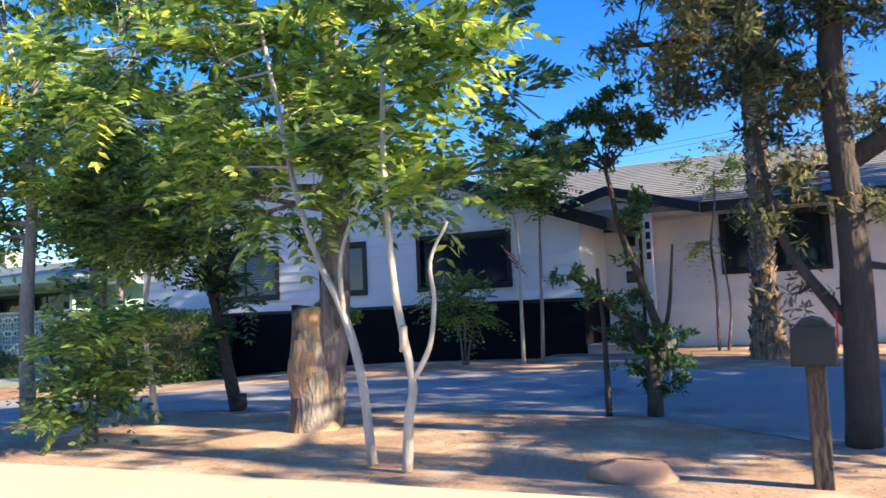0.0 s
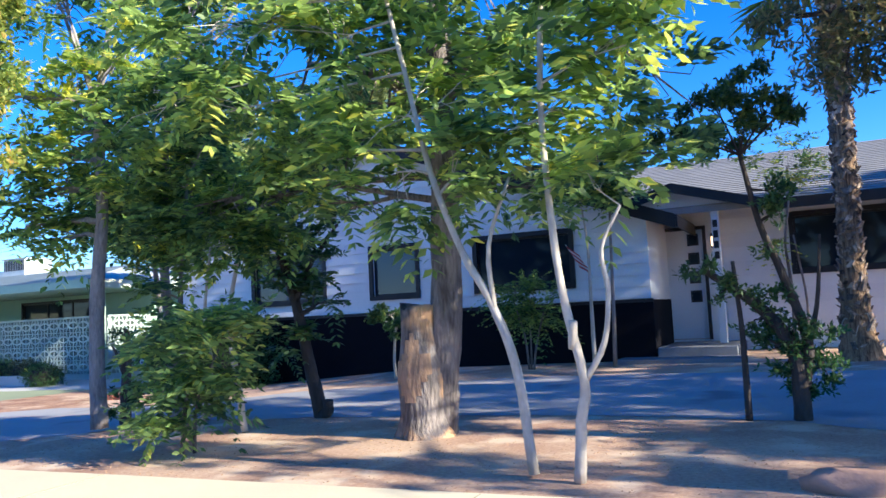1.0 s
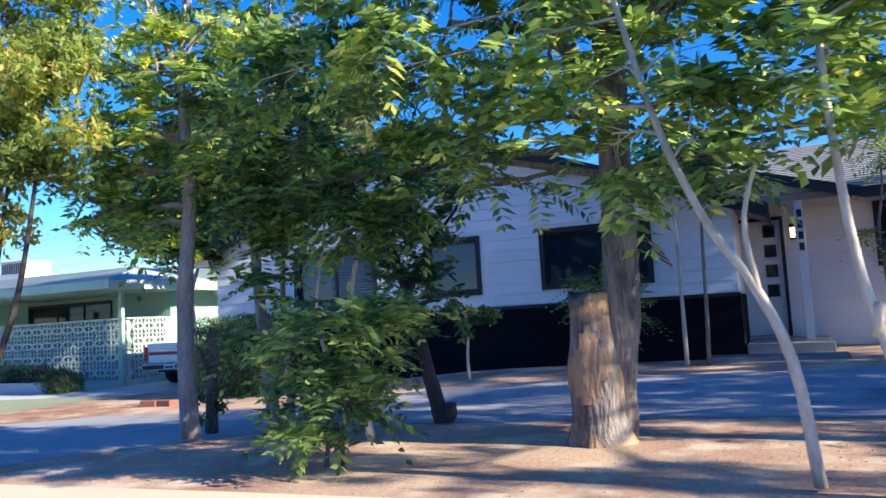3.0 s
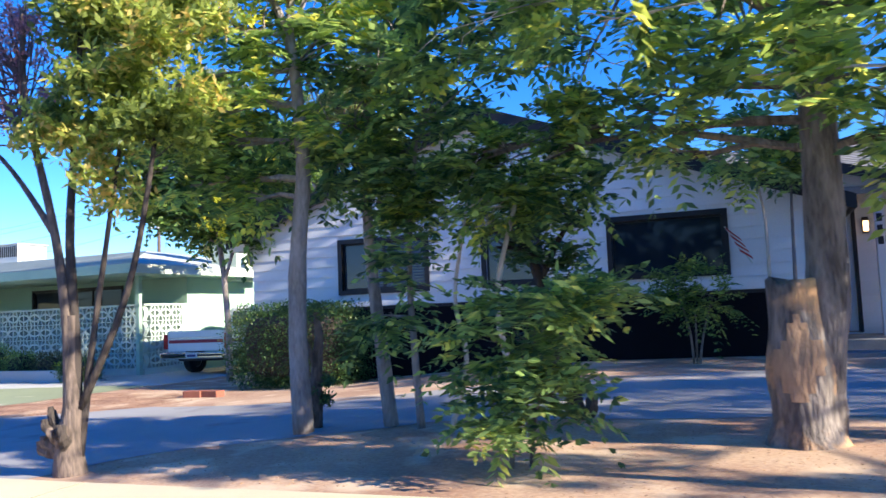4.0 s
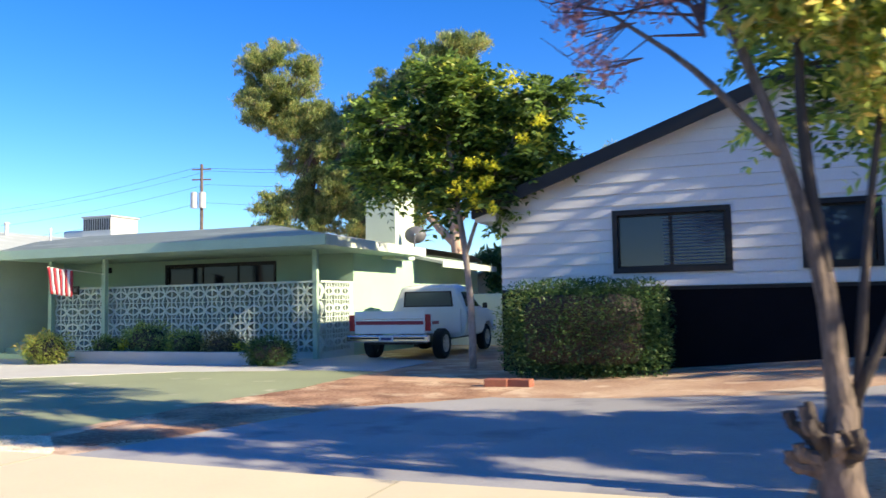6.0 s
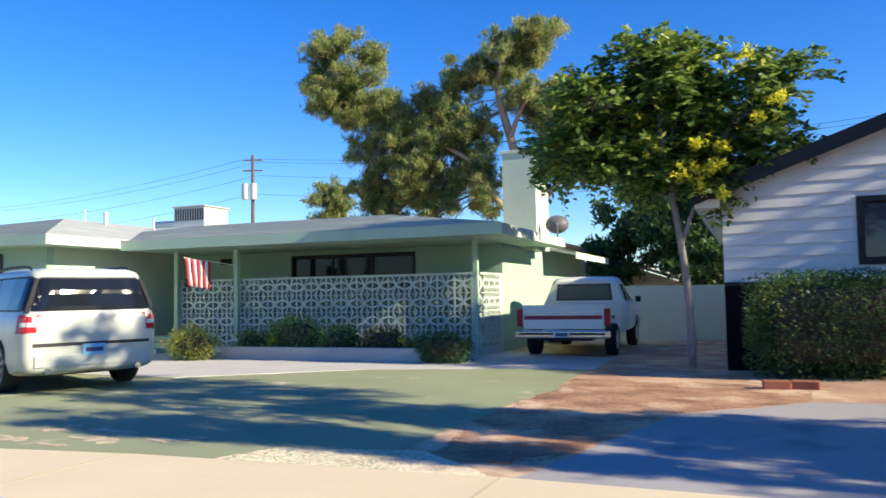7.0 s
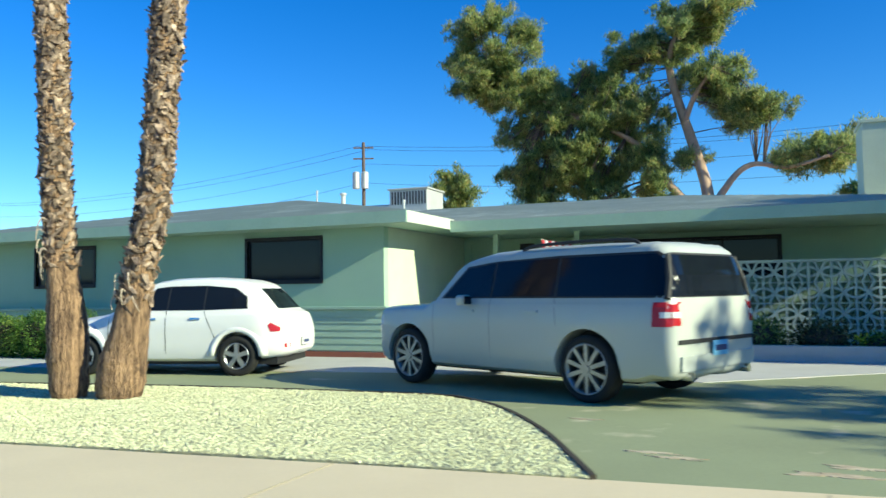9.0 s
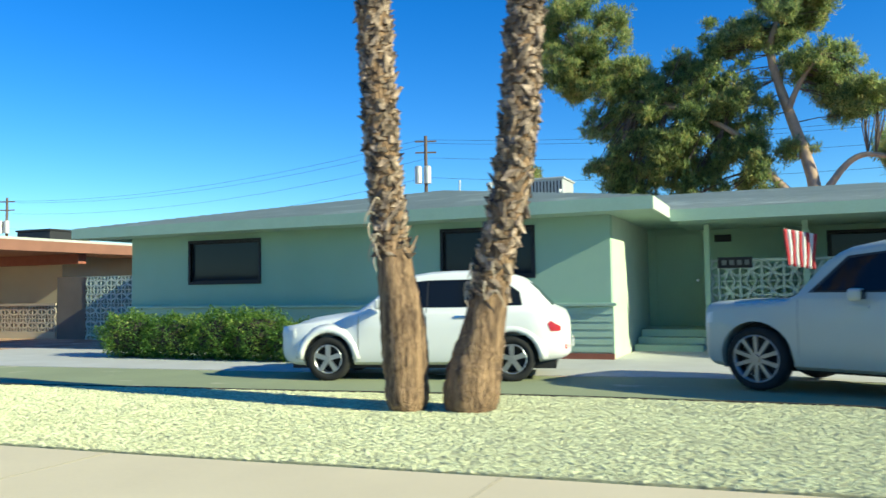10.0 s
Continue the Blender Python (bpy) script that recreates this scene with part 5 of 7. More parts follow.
def pickup():
    car = thing("pickup_truck", "white pickup with a red tailgate stripe parked beside the house", "truck")
    zb, R, W = .42, .34, .93
    # bed
    bm = bmesh.new()
    for s in (1, -1):
        box(bm, -2.45, -.25, s * W, s * (W - .12), .52, 1.12, bevel=.025)
    box(bm, -2.40, -.25, -W + .1, W - .1, .50, .60)
    box(bm, -.30, -.25, -W + .1, W - .1, .52, 1.10)
    bm = cut_arches(bm, [(-1.5, R, .42)], W)
    bed = part("bed", bm, M_WHITECAR, car)
    tg = part("tailgate", boxed(-2.475, -2.415, -W + .13, W - .13, .60, 1.10, bevel=.012), M_WHITECAR, bed)
    part("stripe", boxed(-2.483, -2.476, -W + .16, W - .16, .80, .88), M_REDTRIM, tg)
    part("seam_bar", boxed(-2.481, -2.476, -W + .16, W - .16, .915, .93), M_CHROME, tg)
    bm = boxed(-2.62, -2.48, -W, W, .42, .58, bevel=.03)
    bp = part("bumper", bm, M_CHROME, car)
    part("bumper_pad", boxed(-2.628, -2.621, -.84, .84, .49, .53), M_PLASTIC, bp)
    pl = part("number_plate", boxed(-2.636, -2.629, -.16, .16, .44, .56), M_LENS, bp, "number plate with a plain bar")
    part("plate_bar", boxed(-2.640, -2.637, -.12, .12, .47, .53), M_PLATEBAR, pl)
    for s in (1, -1):
        part("tail_light", boxed(-2.478, -2.44, s * (W - .005), s * (W - .125), .66, 1.02, bevel=.008), M_RED, bed)
        part("side_stripe", boxed(-2.4, -2.0, s * (W + .001), s * (W + .006), .80, .87), M_REDTRIM, bed)
    # cab and bonnet
    st = [(-.22, sec(W, zb, .7, 1.10, .70, 1.60)), (-.15, sec(W, zb, .7, 1.10, .73, 1.66)), (.5, sec(W, zb, .7, 1.10, .73, 1.68)), (.85, sec(W, zb, .7, 1.10, .71, 1.62)), (1.35, sec(W, zb, .7, 1.08, .82, 1.16))]
    st += [(x, sec(w, zb, .7, zt - .08, w * .9, zt)) for x, w, zt in ((1.45, W, 1.13), (2.3, .91, 1.06), (2.48, .88, 1.0))]
    bm = loft(st, 1)
    bm = cut_arches(bm, [(1.55, R, .42)], W)
    src = bm.copy()
    cab = part("cab", bm, M_WHITECAR, car)
    cab.data.shade_smooth(); cab.data.set_sharp_from_angle(angle=radians(35))
    part("window_gasket", skin(src, [(-.63, 1.16), (.63, 1.16), (.59, 1.545), (-.59, 1.545)], "x", -1, .003), M_PLASTIC, cab)
    part("rear_window", skin(src, [(-.59, 1.19), (.59, 1.19), (.55, 1.515), (-.55, 1.515)], "x", -1), M_PALEGLASS, cab, "rear window, see-through brightness painted as pale glass")
    part("windscreen", skin(src, [(-.66, 1.20), (.66, 1.20), (.6, 1.55), (-.6, 1.55)], "x", 1), M_CARGLASS, cab)
    for s in (1, -1):
        part("window", skin(src, [(-.02, 1.15), (-.02, 1.52), (.62, 1.53), (1.0, 1.18), (1.0, 1.15)], "y", s), M_CARGLASS, cab)
        part("seam", skin(src, [(-.08, 1.1), (-.08, .5), (-.07, .5), (-.07, 1.1)], "y", s, .002), M_PLASTIC, cab)
        part("headlight", skin(src, [(s * .55, .74), (s * .82, .74), (s * .82, .92), (s * .55, .92)], "x", 1, .01), M_LENS, cab)
        bm = boxed(.95, 1.01, s * .97, s * 1.09, 1.10, 1.24, bevel=.02)
        part("side_mirror", bm, M_PLASTIC, cab)
    src.free()
    part("chassis", boxed(-2.4, 2.3, -.55, .55, .36, .50), M_PLASTIC, car)
    for x in (1.55, -1.5):
        for s in (1, -1):
            wheel(car, x, s * .80, R, .21, 8, s, .20)
    car.matrix_world = pose(-20.05, 18.82, -.275, 0, 0, 90.5) @ Matrix.Diagonal((1.05, 1.054, 1.0, 1))
    return car


pickup()

# ---- trees and plants ----
def unit(a):
    return a / np.maximum(np.linalg.norm(a, axis=-1, keepdims=True), 1e-6)


def blades(origins, dirs, length, width, rng, droop=0.0):
    """Leaf blades (folded lozenges) from origins along dirs, as vertices and faces."""
    n = len(origins)
    L = length * rng.uniform(0.7, 1.3, (n, 1)); W = width * rng.uniform(0.75, 1.25, (n, 1))
    d = unit(dirs + np.array([0, 0, -droop]))
    s = unit(np.cross(d, unit(rng.normal(0, 1, (n, 3)) * 0.6 + np.array([0, 0, 1.0]))))
    up = np.cross(s, d)
    v = np.stack([origins, origins + d * L * .45 + s * W * .5 + up * W * .12, origins + d * L, origins + d * L * .45 - s * W * .5 + up * W * .12], 1).reshape(-1, 3)
    f = np.arange(4 * n).reshape(-1, 4)
    return v, f


def sprays(blobs, seed, density=175, length=0.125, width=0.05, pairs=7, stem=0.36, clump=0.22, droop=0.40, up=0.35, per=7):
    """Feathered leaves: fronds with pairs of leaflets spread from the twig ends like open hands of feathers, with gaps between the tufts."""
    rng = np.random.default_rng(seed)
    V, Fc, off, hubs = [], [], 0, []
    for cx, cy, cz, r in blobs:
        c = np.array([cx, cy, cz])
        k = max(3, int(density * r * r / per))
        h = unit(rng.normal(0, 1, (k, 3))) * (rng.uniform(0.1, 1, (k, 1)) ** .45) * np.array([r, r, r * .85]) + c
        hubs.append(h)
        o = np.repeat(h, per, 0) + rng.normal(0, .03, (k * per, 3))
        n = len(o)
        lead = np.repeat(unit(unit(h - c) + rng.normal(0, .35, (k, 3))), per, 0)
        d = unit(lead * .55 + rng.normal(0, .62, (n, 3)) * np.array([1, 1, .6]) + np.array([0, 0, up]))
        sl = stem * rng.uniform(.6, 1.3, (n, 1))
        side = unit(np.cross(d, np.array([0, 0, 1.0]) + rng.normal(0, .25, (n, 3))))
        for j in range(pairs):
            t = (j + 1) / pairs
            base = o + d * sl * t + np.array([0, 0, -1.0]) * droop * sl * t * t
            size = length * (.65 + .5 * math.sin(math.pi * min(t, .9)))
            for s in (1, -1) if j < pairs - 1 else (1, -1, 0):
                dd = d * (.45 if s else 1) + side * s
                v, f = blades(base, unit(dd), size, width, rng, droop * .7)
                V.append(v); Fc.append(f + off); off += len(v)
    return np.concatenate(V), np.concatenate(Fc), hubs


def tufts(blobs, seed, density=300, length=0.12, width=0.012, per=7, clump=0.2, up=0.3, flat=.7):
    """Small leaves or needles in tufts."""
    rng = np.random.default_rng(seed)
    V, Fc, off, hubs = [], [], 0, []
    for cx, cy, cz, r in blobs:
        n = max(6, int(density * r * r))
        k = max(3, int(6 * r / clump * r))
        h = unit(rng.normal(0, 1, (k, 3))) * (rng.uniform(0.1, 1, (k, 1)) ** .45) * np.array([r, r, r * flat]) + np.array([cx, cy, cz])
        hubs.append(h)
        o = h[rng.integers(0, k, n)] + rng.normal(0, clump * .45, (n, 3)) * np.array([1, 1, .7])
        for j in range(per):
            v, f = blades(o + rng.normal(0, length * .15, (n, 3)), unit(rng.normal(0, 1, (n, 3)) + np.array([0, 0, up])), length, width, rng)
            V.append(v); Fc.append(f + off); off += len(v)
    return np.concatenate(V), np.concatenate(Fc), hubs


def leaf_part(name, vf, material, parent, label=""):
    me = bpy.data.meshes.new(name)
    v, f = vf
    me.vertices.add(len(v)); me.vertices.foreach_set("co", v.astype(np.float32).ravel())
    me.loops.add(f.size); me.loops.foreach_set("vertex_index", f.astype(np.int32).ravel())
    me.polygons.add(len(f)); me.polygons.foreach_set("loop_start", np.arange(0, f.size, 4, dtype=np.int32))
    me.update(calc_edges=True); me.validate()
    me.materials.append(material)
    ob = new(name, me)
    ob.parent = parent
    if label: ob["label"] = label
    return ob


def tree(name, label, trunks, blobs, seed, bark, leaf, category="tree", kind="spray", twigs=True, twig_bark=None, group="", **kw):
    """A tree: trunks as (points, base radius, top radius), a crown of blobs of leaves, and limbs and twigs that reach into the blobs."""
    t = thing(name, label, category, group=group)
    rnd = random.Random(seed)
    spine = []
    for i, (pts, r0, r1) in enumerate(trunks):
        bm = bmesh.new()
        c = limb(bm, pts, r0, r1, 10 if r0 > .06 else 7, 4, .07, seed + i)
        spine += [(p, r0 + (r1 - r0) * k / (len(c) - 1)) for k, p in enumerate(c)]
        part("trunk" if i == 0 else "limb", bm, bark[i] if isinstance(bark, tuple) else bark, t, smooth=True)
    if blobs:
        v, f, hubs = (sprays if kind == "spray" else tufts)(blobs, seed, **kw)
        leaf_part("crown", (v, f), leaf, t)
        if twigs:
            bm = bmesh.new()
            for (cx, cy, cz, r), hs in zip(blobs, hubs):
                c = Vector((cx, cy, cz))
                near = sorted(spine, key=lambda q: (q[0] - c).length + (max(0, q[0].z - cz) * .8 if kind == "spray" else 0))[0]
                mid = near[0].lerp(c, .5) + Vector((rnd.uniform(-.1, .1), rnd.uniform(-.1, .1), rnd.uniform(0, .15))) * (c - near[0]).length * .6
                rr = min(near[1] * .6, .035)
                tube(bm, [near[0], mid, c], [rr, rr * .7, rr * .4], 5)
                for h in hs[:: max(1, len(hs) // 9)]:
                    h = Vector(h)
                    tube(bm, [mid.lerp(c, rnd.uniform(.2, 1)), c.lerp(h, .5) + Vector((0, 0, .04)), h], [rr * .4, rr * .3, rr * .12], 3)
            part("twig", bm, twig_bark or (bark[0] if isinstance(bark, tuple) else bark), t)["kind"] = "stuff"
    return t


def broken(blobs, k, seed, f=.5, spread=.75):
    """Breaks each blob of leaves into k smaller ones, for an uneven outline with gaps."""
    rnd = random.Random(seed)
    out = []
    for x, y, z, r in blobs:
        for _ in range(k):
            a, b, d = rnd.uniform(0, 6.283), rnd.uniform(-1, 1), r * spread * rnd.uniform(.3, 1)
            c = math.sqrt(1 - b * b)
            out.append((x + d * c * math.cos(a), y + d * c * math.sin(a), z + d * b * .8, r * f * rnd.uniform(.7, 1.25)))
    return out


def at_y(y, pts):
    return [(x, y, z, r) for x, z, r in pts]


# two slender pale-barked saplings by the pavement
tree('ash_tree', 'slender pale-barked young tree with feathery green leaves', [([(-5.46, 5.328, 0.046), (-5.541, 5.33, 0.711), (-5.72, 5.375, 1.175), (-5.921, 5.421, 1.503), (-6.157, 5.467, 2.091), (-6.353, 5.513, 2.877), (-6.539, 5.516, 3.707)], 0.0365, 0.0157), ([(-5.677, 5.357, 1.072), (-5.725, 5.418, 1.537), (-5.58, 5.5, 2.003)], 0.0209, 0.0104)], 
     [(-6.356, 5.513, 2.565, 0.626), (-6.062, 5.508, 2.621, 0.522), (-6.459, 5.515, 2.147, 0.396), (-7.043, 5.524, 2.347, 0.438), (-6.936, 5.522, 3.233, 0.835), (-7.716, 5.535, 3.483, 0.835), (-5.97, 5.507, 2.05, 0.292), (-6.439, 5.514, 3.917, 0.73), (-8.499, 5.548, 3.472, 0.626), (-8.016, 5.541, 2.854, 0.47), (-8.895, 5.555, 3.05, 0.522), (-7.32, 5.529, 3.905, 0.626)], 11, M_PALEBARK, M_LEAF, density=113, length=0.13, width=0.052, stem=0.376)
tree('ash_tree', 'slender forked pale-barked young tree with feathery green leaves', [([(-5.127, 5.216, 0.033), (-5.101, 5.224, 0.399), (-5.067, 5.231, 0.641), (-5.175, 5.25, 1.163), (-5.233, 5.268, 1.759), (-5.257, 5.294, 2.543), (-5.173, 5.335, 3.748)], 0.0389, 0.0158), ([(-5.067, 5.231, 0.63), (-4.932, 5.246, 0.872), (-4.894, 5.263, 1.187), (-4.924, 5.289, 1.447), (-4.801, 5.33, 1.709)], 0.021, 0.0105), ([(-5.131, 5.241, 0.839), (-5.109, 5.206, 1.008)], 0.0315, 0.0273)], 
     [(-5.188, 5.336, 2.385, 0.441), (-5.18, 5.335, 3.067, 0.61), (-4.589, 5.326, 3.075, 0.399), (-4.957, 5.332, 1.843, 0.231), (-4.691, 5.327, 2.706, 0.263), (-5.534, 5.342, 2.275, 0.347), (-5.074, 5.333, 3.75, 0.736), (-4.107, 4.888, 3.365, 0.42), (-3.44, 4.791, 3.326, 0.42)], 12, M_PALEBARK, M_LEAF, density=126, length=0.131, width=0.053, stem=0.378)
# the old tree with a torn-off second stem
_big = tree('old_tree', 'thick grey-barked old tree with a torn second stem', [([(-6.85, 6.85, 0.05), (-6.816, 6.848, 0.487), (-6.739, 6.861, 1.119), (-6.721, 6.883, 1.895), (-6.7, 6.904, 2.865), (-6.722, 6.917, 4.223)], 0.17, 0.112), ([(-6.708, 6.88, 2.769), (-7.139, 6.608, 3.264), (-7.958, 6.621, 3.547)], 0.0682, 0.0292), ([(-6.705, 6.88, 2.963), (-6.132, 6.591, 3.371), (-5.309, 6.578, 3.379)], 0.0682, 0.0292)], 
     [(-7.223, 6.768, 3.43, 0.925), (-6.09, 6.749, 3.393, 0.779), (-7.747, 6.779, 2.638, 0.633), (-5.88, 6.749, 2.122, 0.253), (-4.918, 6.733, 2.278, 0.292), (-4.546, 6.726, 2.67, 0.37), (-7.192, 6.769, 3.042, 0.633), (-6.193, 6.753, 2.605, 0.487), (-7.663, 6.779, 2.134, 0.409), (-8.382, 6.789, 2.981, 0.584), (-8.665, 6.795, 2.337, 0.536), (-7.66, 6.778, 2.347, 0.438), (-9.397, 6.807, 2.33, 0.409), (-6.351, 6.752, 4.264, 1.168), (-8, 6.78, 4.053, 1.071), (-5.083, 6.732, 3.5, 0.73)], 13, M_BARK, M_LEAFDEEP, density=122, length=0.122, width=0.049, stem=0.351)


def torn_stem(parent):
    """The lower bole with its root flare and the stub of a lost stem, furrowed and uneven."""
    bm = bmesh.new()
    n, rows = 26, 22
    grid = []
    for i in range(rows):
        z = -.08 + 1.26 * i / (rows - 1)
        r = .165 + .24 * math.exp(-(z + .12) / .2) + .05 * math.exp(-((z - .55) / .25) ** 2)
        cx, cy = -6.95 - .02 * z, 6.76
        row = []
        for k in range(n):
            a = 6.2832 * k / n
            f = 1 + .10 * noise.noise((math.cos(a) * 2.2, math.sin(a) * 2.2, z * 1.2)) + .09 * noise.noise((math.cos(a) * 6, math.sin(a) * 6, z * 2.5)) + .09 * math.exp(-(z + .12) / .2) * math.cos(a * 5 + 1)
            top = .10 * noise.noise((a * 1.3, 3, 0)) if i == rows - 1 else 0
            row.append(bm.verts.new((cx + r * f * math.cos(a), cy + r * f * .92 * math.sin(a), z + top)))
        grid.append(row)
    for a, b in zip(grid, grid[1:]):
        for k in range(n):
            bm.faces.new((a[k], a[(k + 1) % n], b[(k + 1) % n], b[k]))
    bm.faces.new(grid[-1])
    bmesh.ops.recalc_face_normals(bm, faces=bm.faces[:])
    wound = bmesh.new()                      # the strip where the bark has come off
    def face(i, k):
        a = grid[i][k % n].co
        return Vector((-6.95, 6.76, a.z)) + (a - Vector((-6.95, 6.76, a.z))) * 1.035
    for k in range(15, 23):
        lo, hi = 6 + int(2.2 * abs(k - 18.5) ** .7 + 1.5 * noise.noise((k * .9, 1, 0))), 17 - int(1.6 * abs(k - 19) + 2 * noise.noise((k * .8, 5, 0)))
        for i in range(lo, max(lo + 1, hi)):
            wound.faces.new([wound.verts.new(face(*q)) for q in ((i, k), (i, k + 1), (i + 1, k + 1), (i + 1, k))])
    bmesh.ops.remove_doubles(wound, verts=wound.verts[:], dist=.0005)
    stub = part("torn_stem", bm, M_TORN, parent, "torn stem stub with rough bark", smooth=True)
    part("bare_wood", wound, M_WOUND, stub, "bare orange wood where the bark is gone", smooth=True)


torn_stem(_big)
# low leafy sapling
tree('leafy_sapling', 'low leafy green sapling in the dirt', [([(-8.804, 5.737, -0.001), (-8.755, 5.737, 0.42), (-8.664, 5.722, 0.853)], 0.0192, 0.0096), ([(-8.666, 5.738, 0.01), (-8.58, 5.7, 0.472), (-8.301, 5.702, 0.954)], 0.0172, 0.0077)], 
     [(-8.578, 5.7, 0.788, 0.479), (-8.863, 5.66, 0.403, 0.383), (-8.164, 5.703, 0.984, 0.287), (-8.458, 5.624, 0.487, 0.383), (-8.605, 5.776, 1.071, 0.287), (-8.89, 5.736, 0.849, 0.287)], 14, M_BARK, M_LEAFDEEP, density=457, stem=0.326, pairs=6, length=0.105, width=0.04)
# the row of slim trunks beside the drive
_slim = tree('slim_tree', 'slim grey trunk with a broken top and hanging leaves', [([(-11.15, 6.9, 0), (-11.174, 6.902, 0.816), (-11.158, 6.903, 1.632), (-11.083, 6.914, 2.347), (-11.123, 6.931, 3.06), (-11.213, 6.948, 3.773)], 0.0971, 0.0511)], 
     [(-11.157, 6.989, 3.496, 0.869), (-11.84, 6.984, 3.947, 0.716), (-11.356, 6.986, 3.136, 0.511), (-11.597, 6.985, 3.695, 0.613), (-10.759, 6.995, 4.316, 0.716), (-12.139, 6.98, 3.383, 0.409), (-11.849, 6.981, 2.764, 0.368), (-12.042, 6.98, 3.129, 0.368), (-11.655, 6.982, 2.409, 0.225), (-12.726, 6.974, 3.479, 0.511), (-13.113, 6.972, 4.189, 0.613), (-12.437, 6.975, 2.757, 0.307), (-11.95, 6.9, 2.38, .26), (-11.6, 6.9, 2.2, .22), (-12.3, 6.9, 2.4, .24), (-12.2, 7.3, 5.4, .8), (-11.2, 7.5, 5.7, .85), (-11.8, 8.1, 6.4, .8), (-12.9, 7.6, 6.0, .7)], 15, M_GREYBARK, M_LEAF, group='slim trees', density=133, length=0.128, width=0.051, stem=0.368)
for _i, _c in enumerate(((-12.0, 6.9, 3.93, .10), (-11.6, 6.9, 3.6, .09), (-12.5, 6.9, 4.12, .12), (-11.65, 6.9, 4.02, .13), (-11.95, 6.9, 4.2, .1), (-12.25, 6.85, 3.7, .08))):
    _v, _f, _ = tufts([_c], 260 + _i, density=1500, length=.085, width=.035, per=5, clump=.12)
    leaf_part("blossom", (_v, _f), M_FLOWER, _slim, "bright yellow flowers")
tree('slim_tree', 'short dead trunk with dark sprouts round its foot', [([(-11.35, 7.45, -0.03), (-11.317, 7.452, 0.559), (-11.287, 7.453, 0.854), (-11.314, 7.453, 1.099)], 0.0689, 0.0295), ([(-11.307, 7.412, 0.562), (-11.388, 7.373, 0.808), (-11.463, 7.372, 0.905)], 0.0295, 0.0118)], 
     [(-11.328, 7.411, 0.188, 0.167), (-11.27, 7.412, 0.366, 0.128), (-11.341, 7.413, 1.003, 0.118)], 161, M_STEMBARK, M_LEAFDARK, kind='tuft', density=2687, length=0.059, width=0.022, per=5, clump=0.079, group='slim trees')
tree('slim_tree', 'slim grey leaning trunk with hanging leaves', [([(-10.523, 7.465, -0.01), (-10.596, 7.465, 0.7), (-10.687, 7.467, 1.611), (-10.7, 7.468, 2.524), (-10.604, 7.423, 3.643)], 0.0762, 0.0356)], 
     [(-10.445, 7.262, 3.278, 0.915), (-10.06, 7.264, 2.562, 0.61), (-10.151, 7.265, 3.484, 0.61), (-10.74, 7.258, 2.92, 0.457), (-10.353, 7.261, 2.508, 0.346), (-10.84, 7.256, 2.553, 0.264), (-10.2, 7.8, 5.4, .85), (-9.3, 7.9, 5.9, .8), (-10.4, 8.4, 6.5, .85), (-8.8, 8.3, 6.6, .75)], 16, M_GREYBARK, M_LEAFDEEP, density=170, group='slim trees', length=0.127, width=0.051, stem=0.366)
tree('slim_tree', 'thin grey stem with hanging leaves', [([(-10.067, 7.13, 0.029), (-10.11, 7.131, 0.828), (-10.123, 7.133, 1.627), (-10, 7.137, 2.726)], 0.04, 0.018)], 
     [(-9.815, 7.099, 2.86, 0.55), (-9.35, 7.1, 3.5, .5), (-8.75, 7.1, 3.4, .42), (-10.059, 7.095, 2.348, 0.42), (-10.397, 7.091, 2.095, 0.25), (-9.725, 7.098, 2.122, 0.34), (-10.111, 7.094, 1.798, 0.18), (-10.3, 7.0, 2.05, .24), (-10.15, 6.9, 1.45, .2), (-10.3, 6.9, 1.05, .17)], 17, M_GREYBARK, M_LEAFDEEP, density=190, group='slim trees', length=0.125, width=0.05, stem=0.36)
tree('slim_tree', 'thin pale stem with hanging leaves', [([(-9.721, 6.948, -0.001), (-9.542, 6.951, 0.637), (-9.625, 6.951, 1.181), (-9.46, 6.882, 1.914)], 0.0273, 0.0127)], 
     [(-9.185, 6.739, 1.76, 0.382), (-8.746, 6.744, 2.129, 0.382), (-9.313, 6.739, 2.259, 0.364), (-9.097, 6.74, 1.898, 0.273)], 18, M_PALEBARK, M_LEAF, group='slim trees', density=280, length=0.114, width=0.046, stem=0.328)
tree('slim_tree', 'thin pale stem with a peeled patch', [([(-9.046, 6.859, 0.01), (-9.13, 6.859, 0.556), (-9.213, 6.86, 1.192), (-8.951, 6.828, 2.108)], 0.0411, 0.0183)], 
     [(-8.613, 6.759, 2.3, 0.36), (-9.1, 6.757, 2.5, 0.3)], 19, M_PALEBARK, M_LEAF, group='slim trees', density=330, length=0.114, width=0.046, stem=0.329)
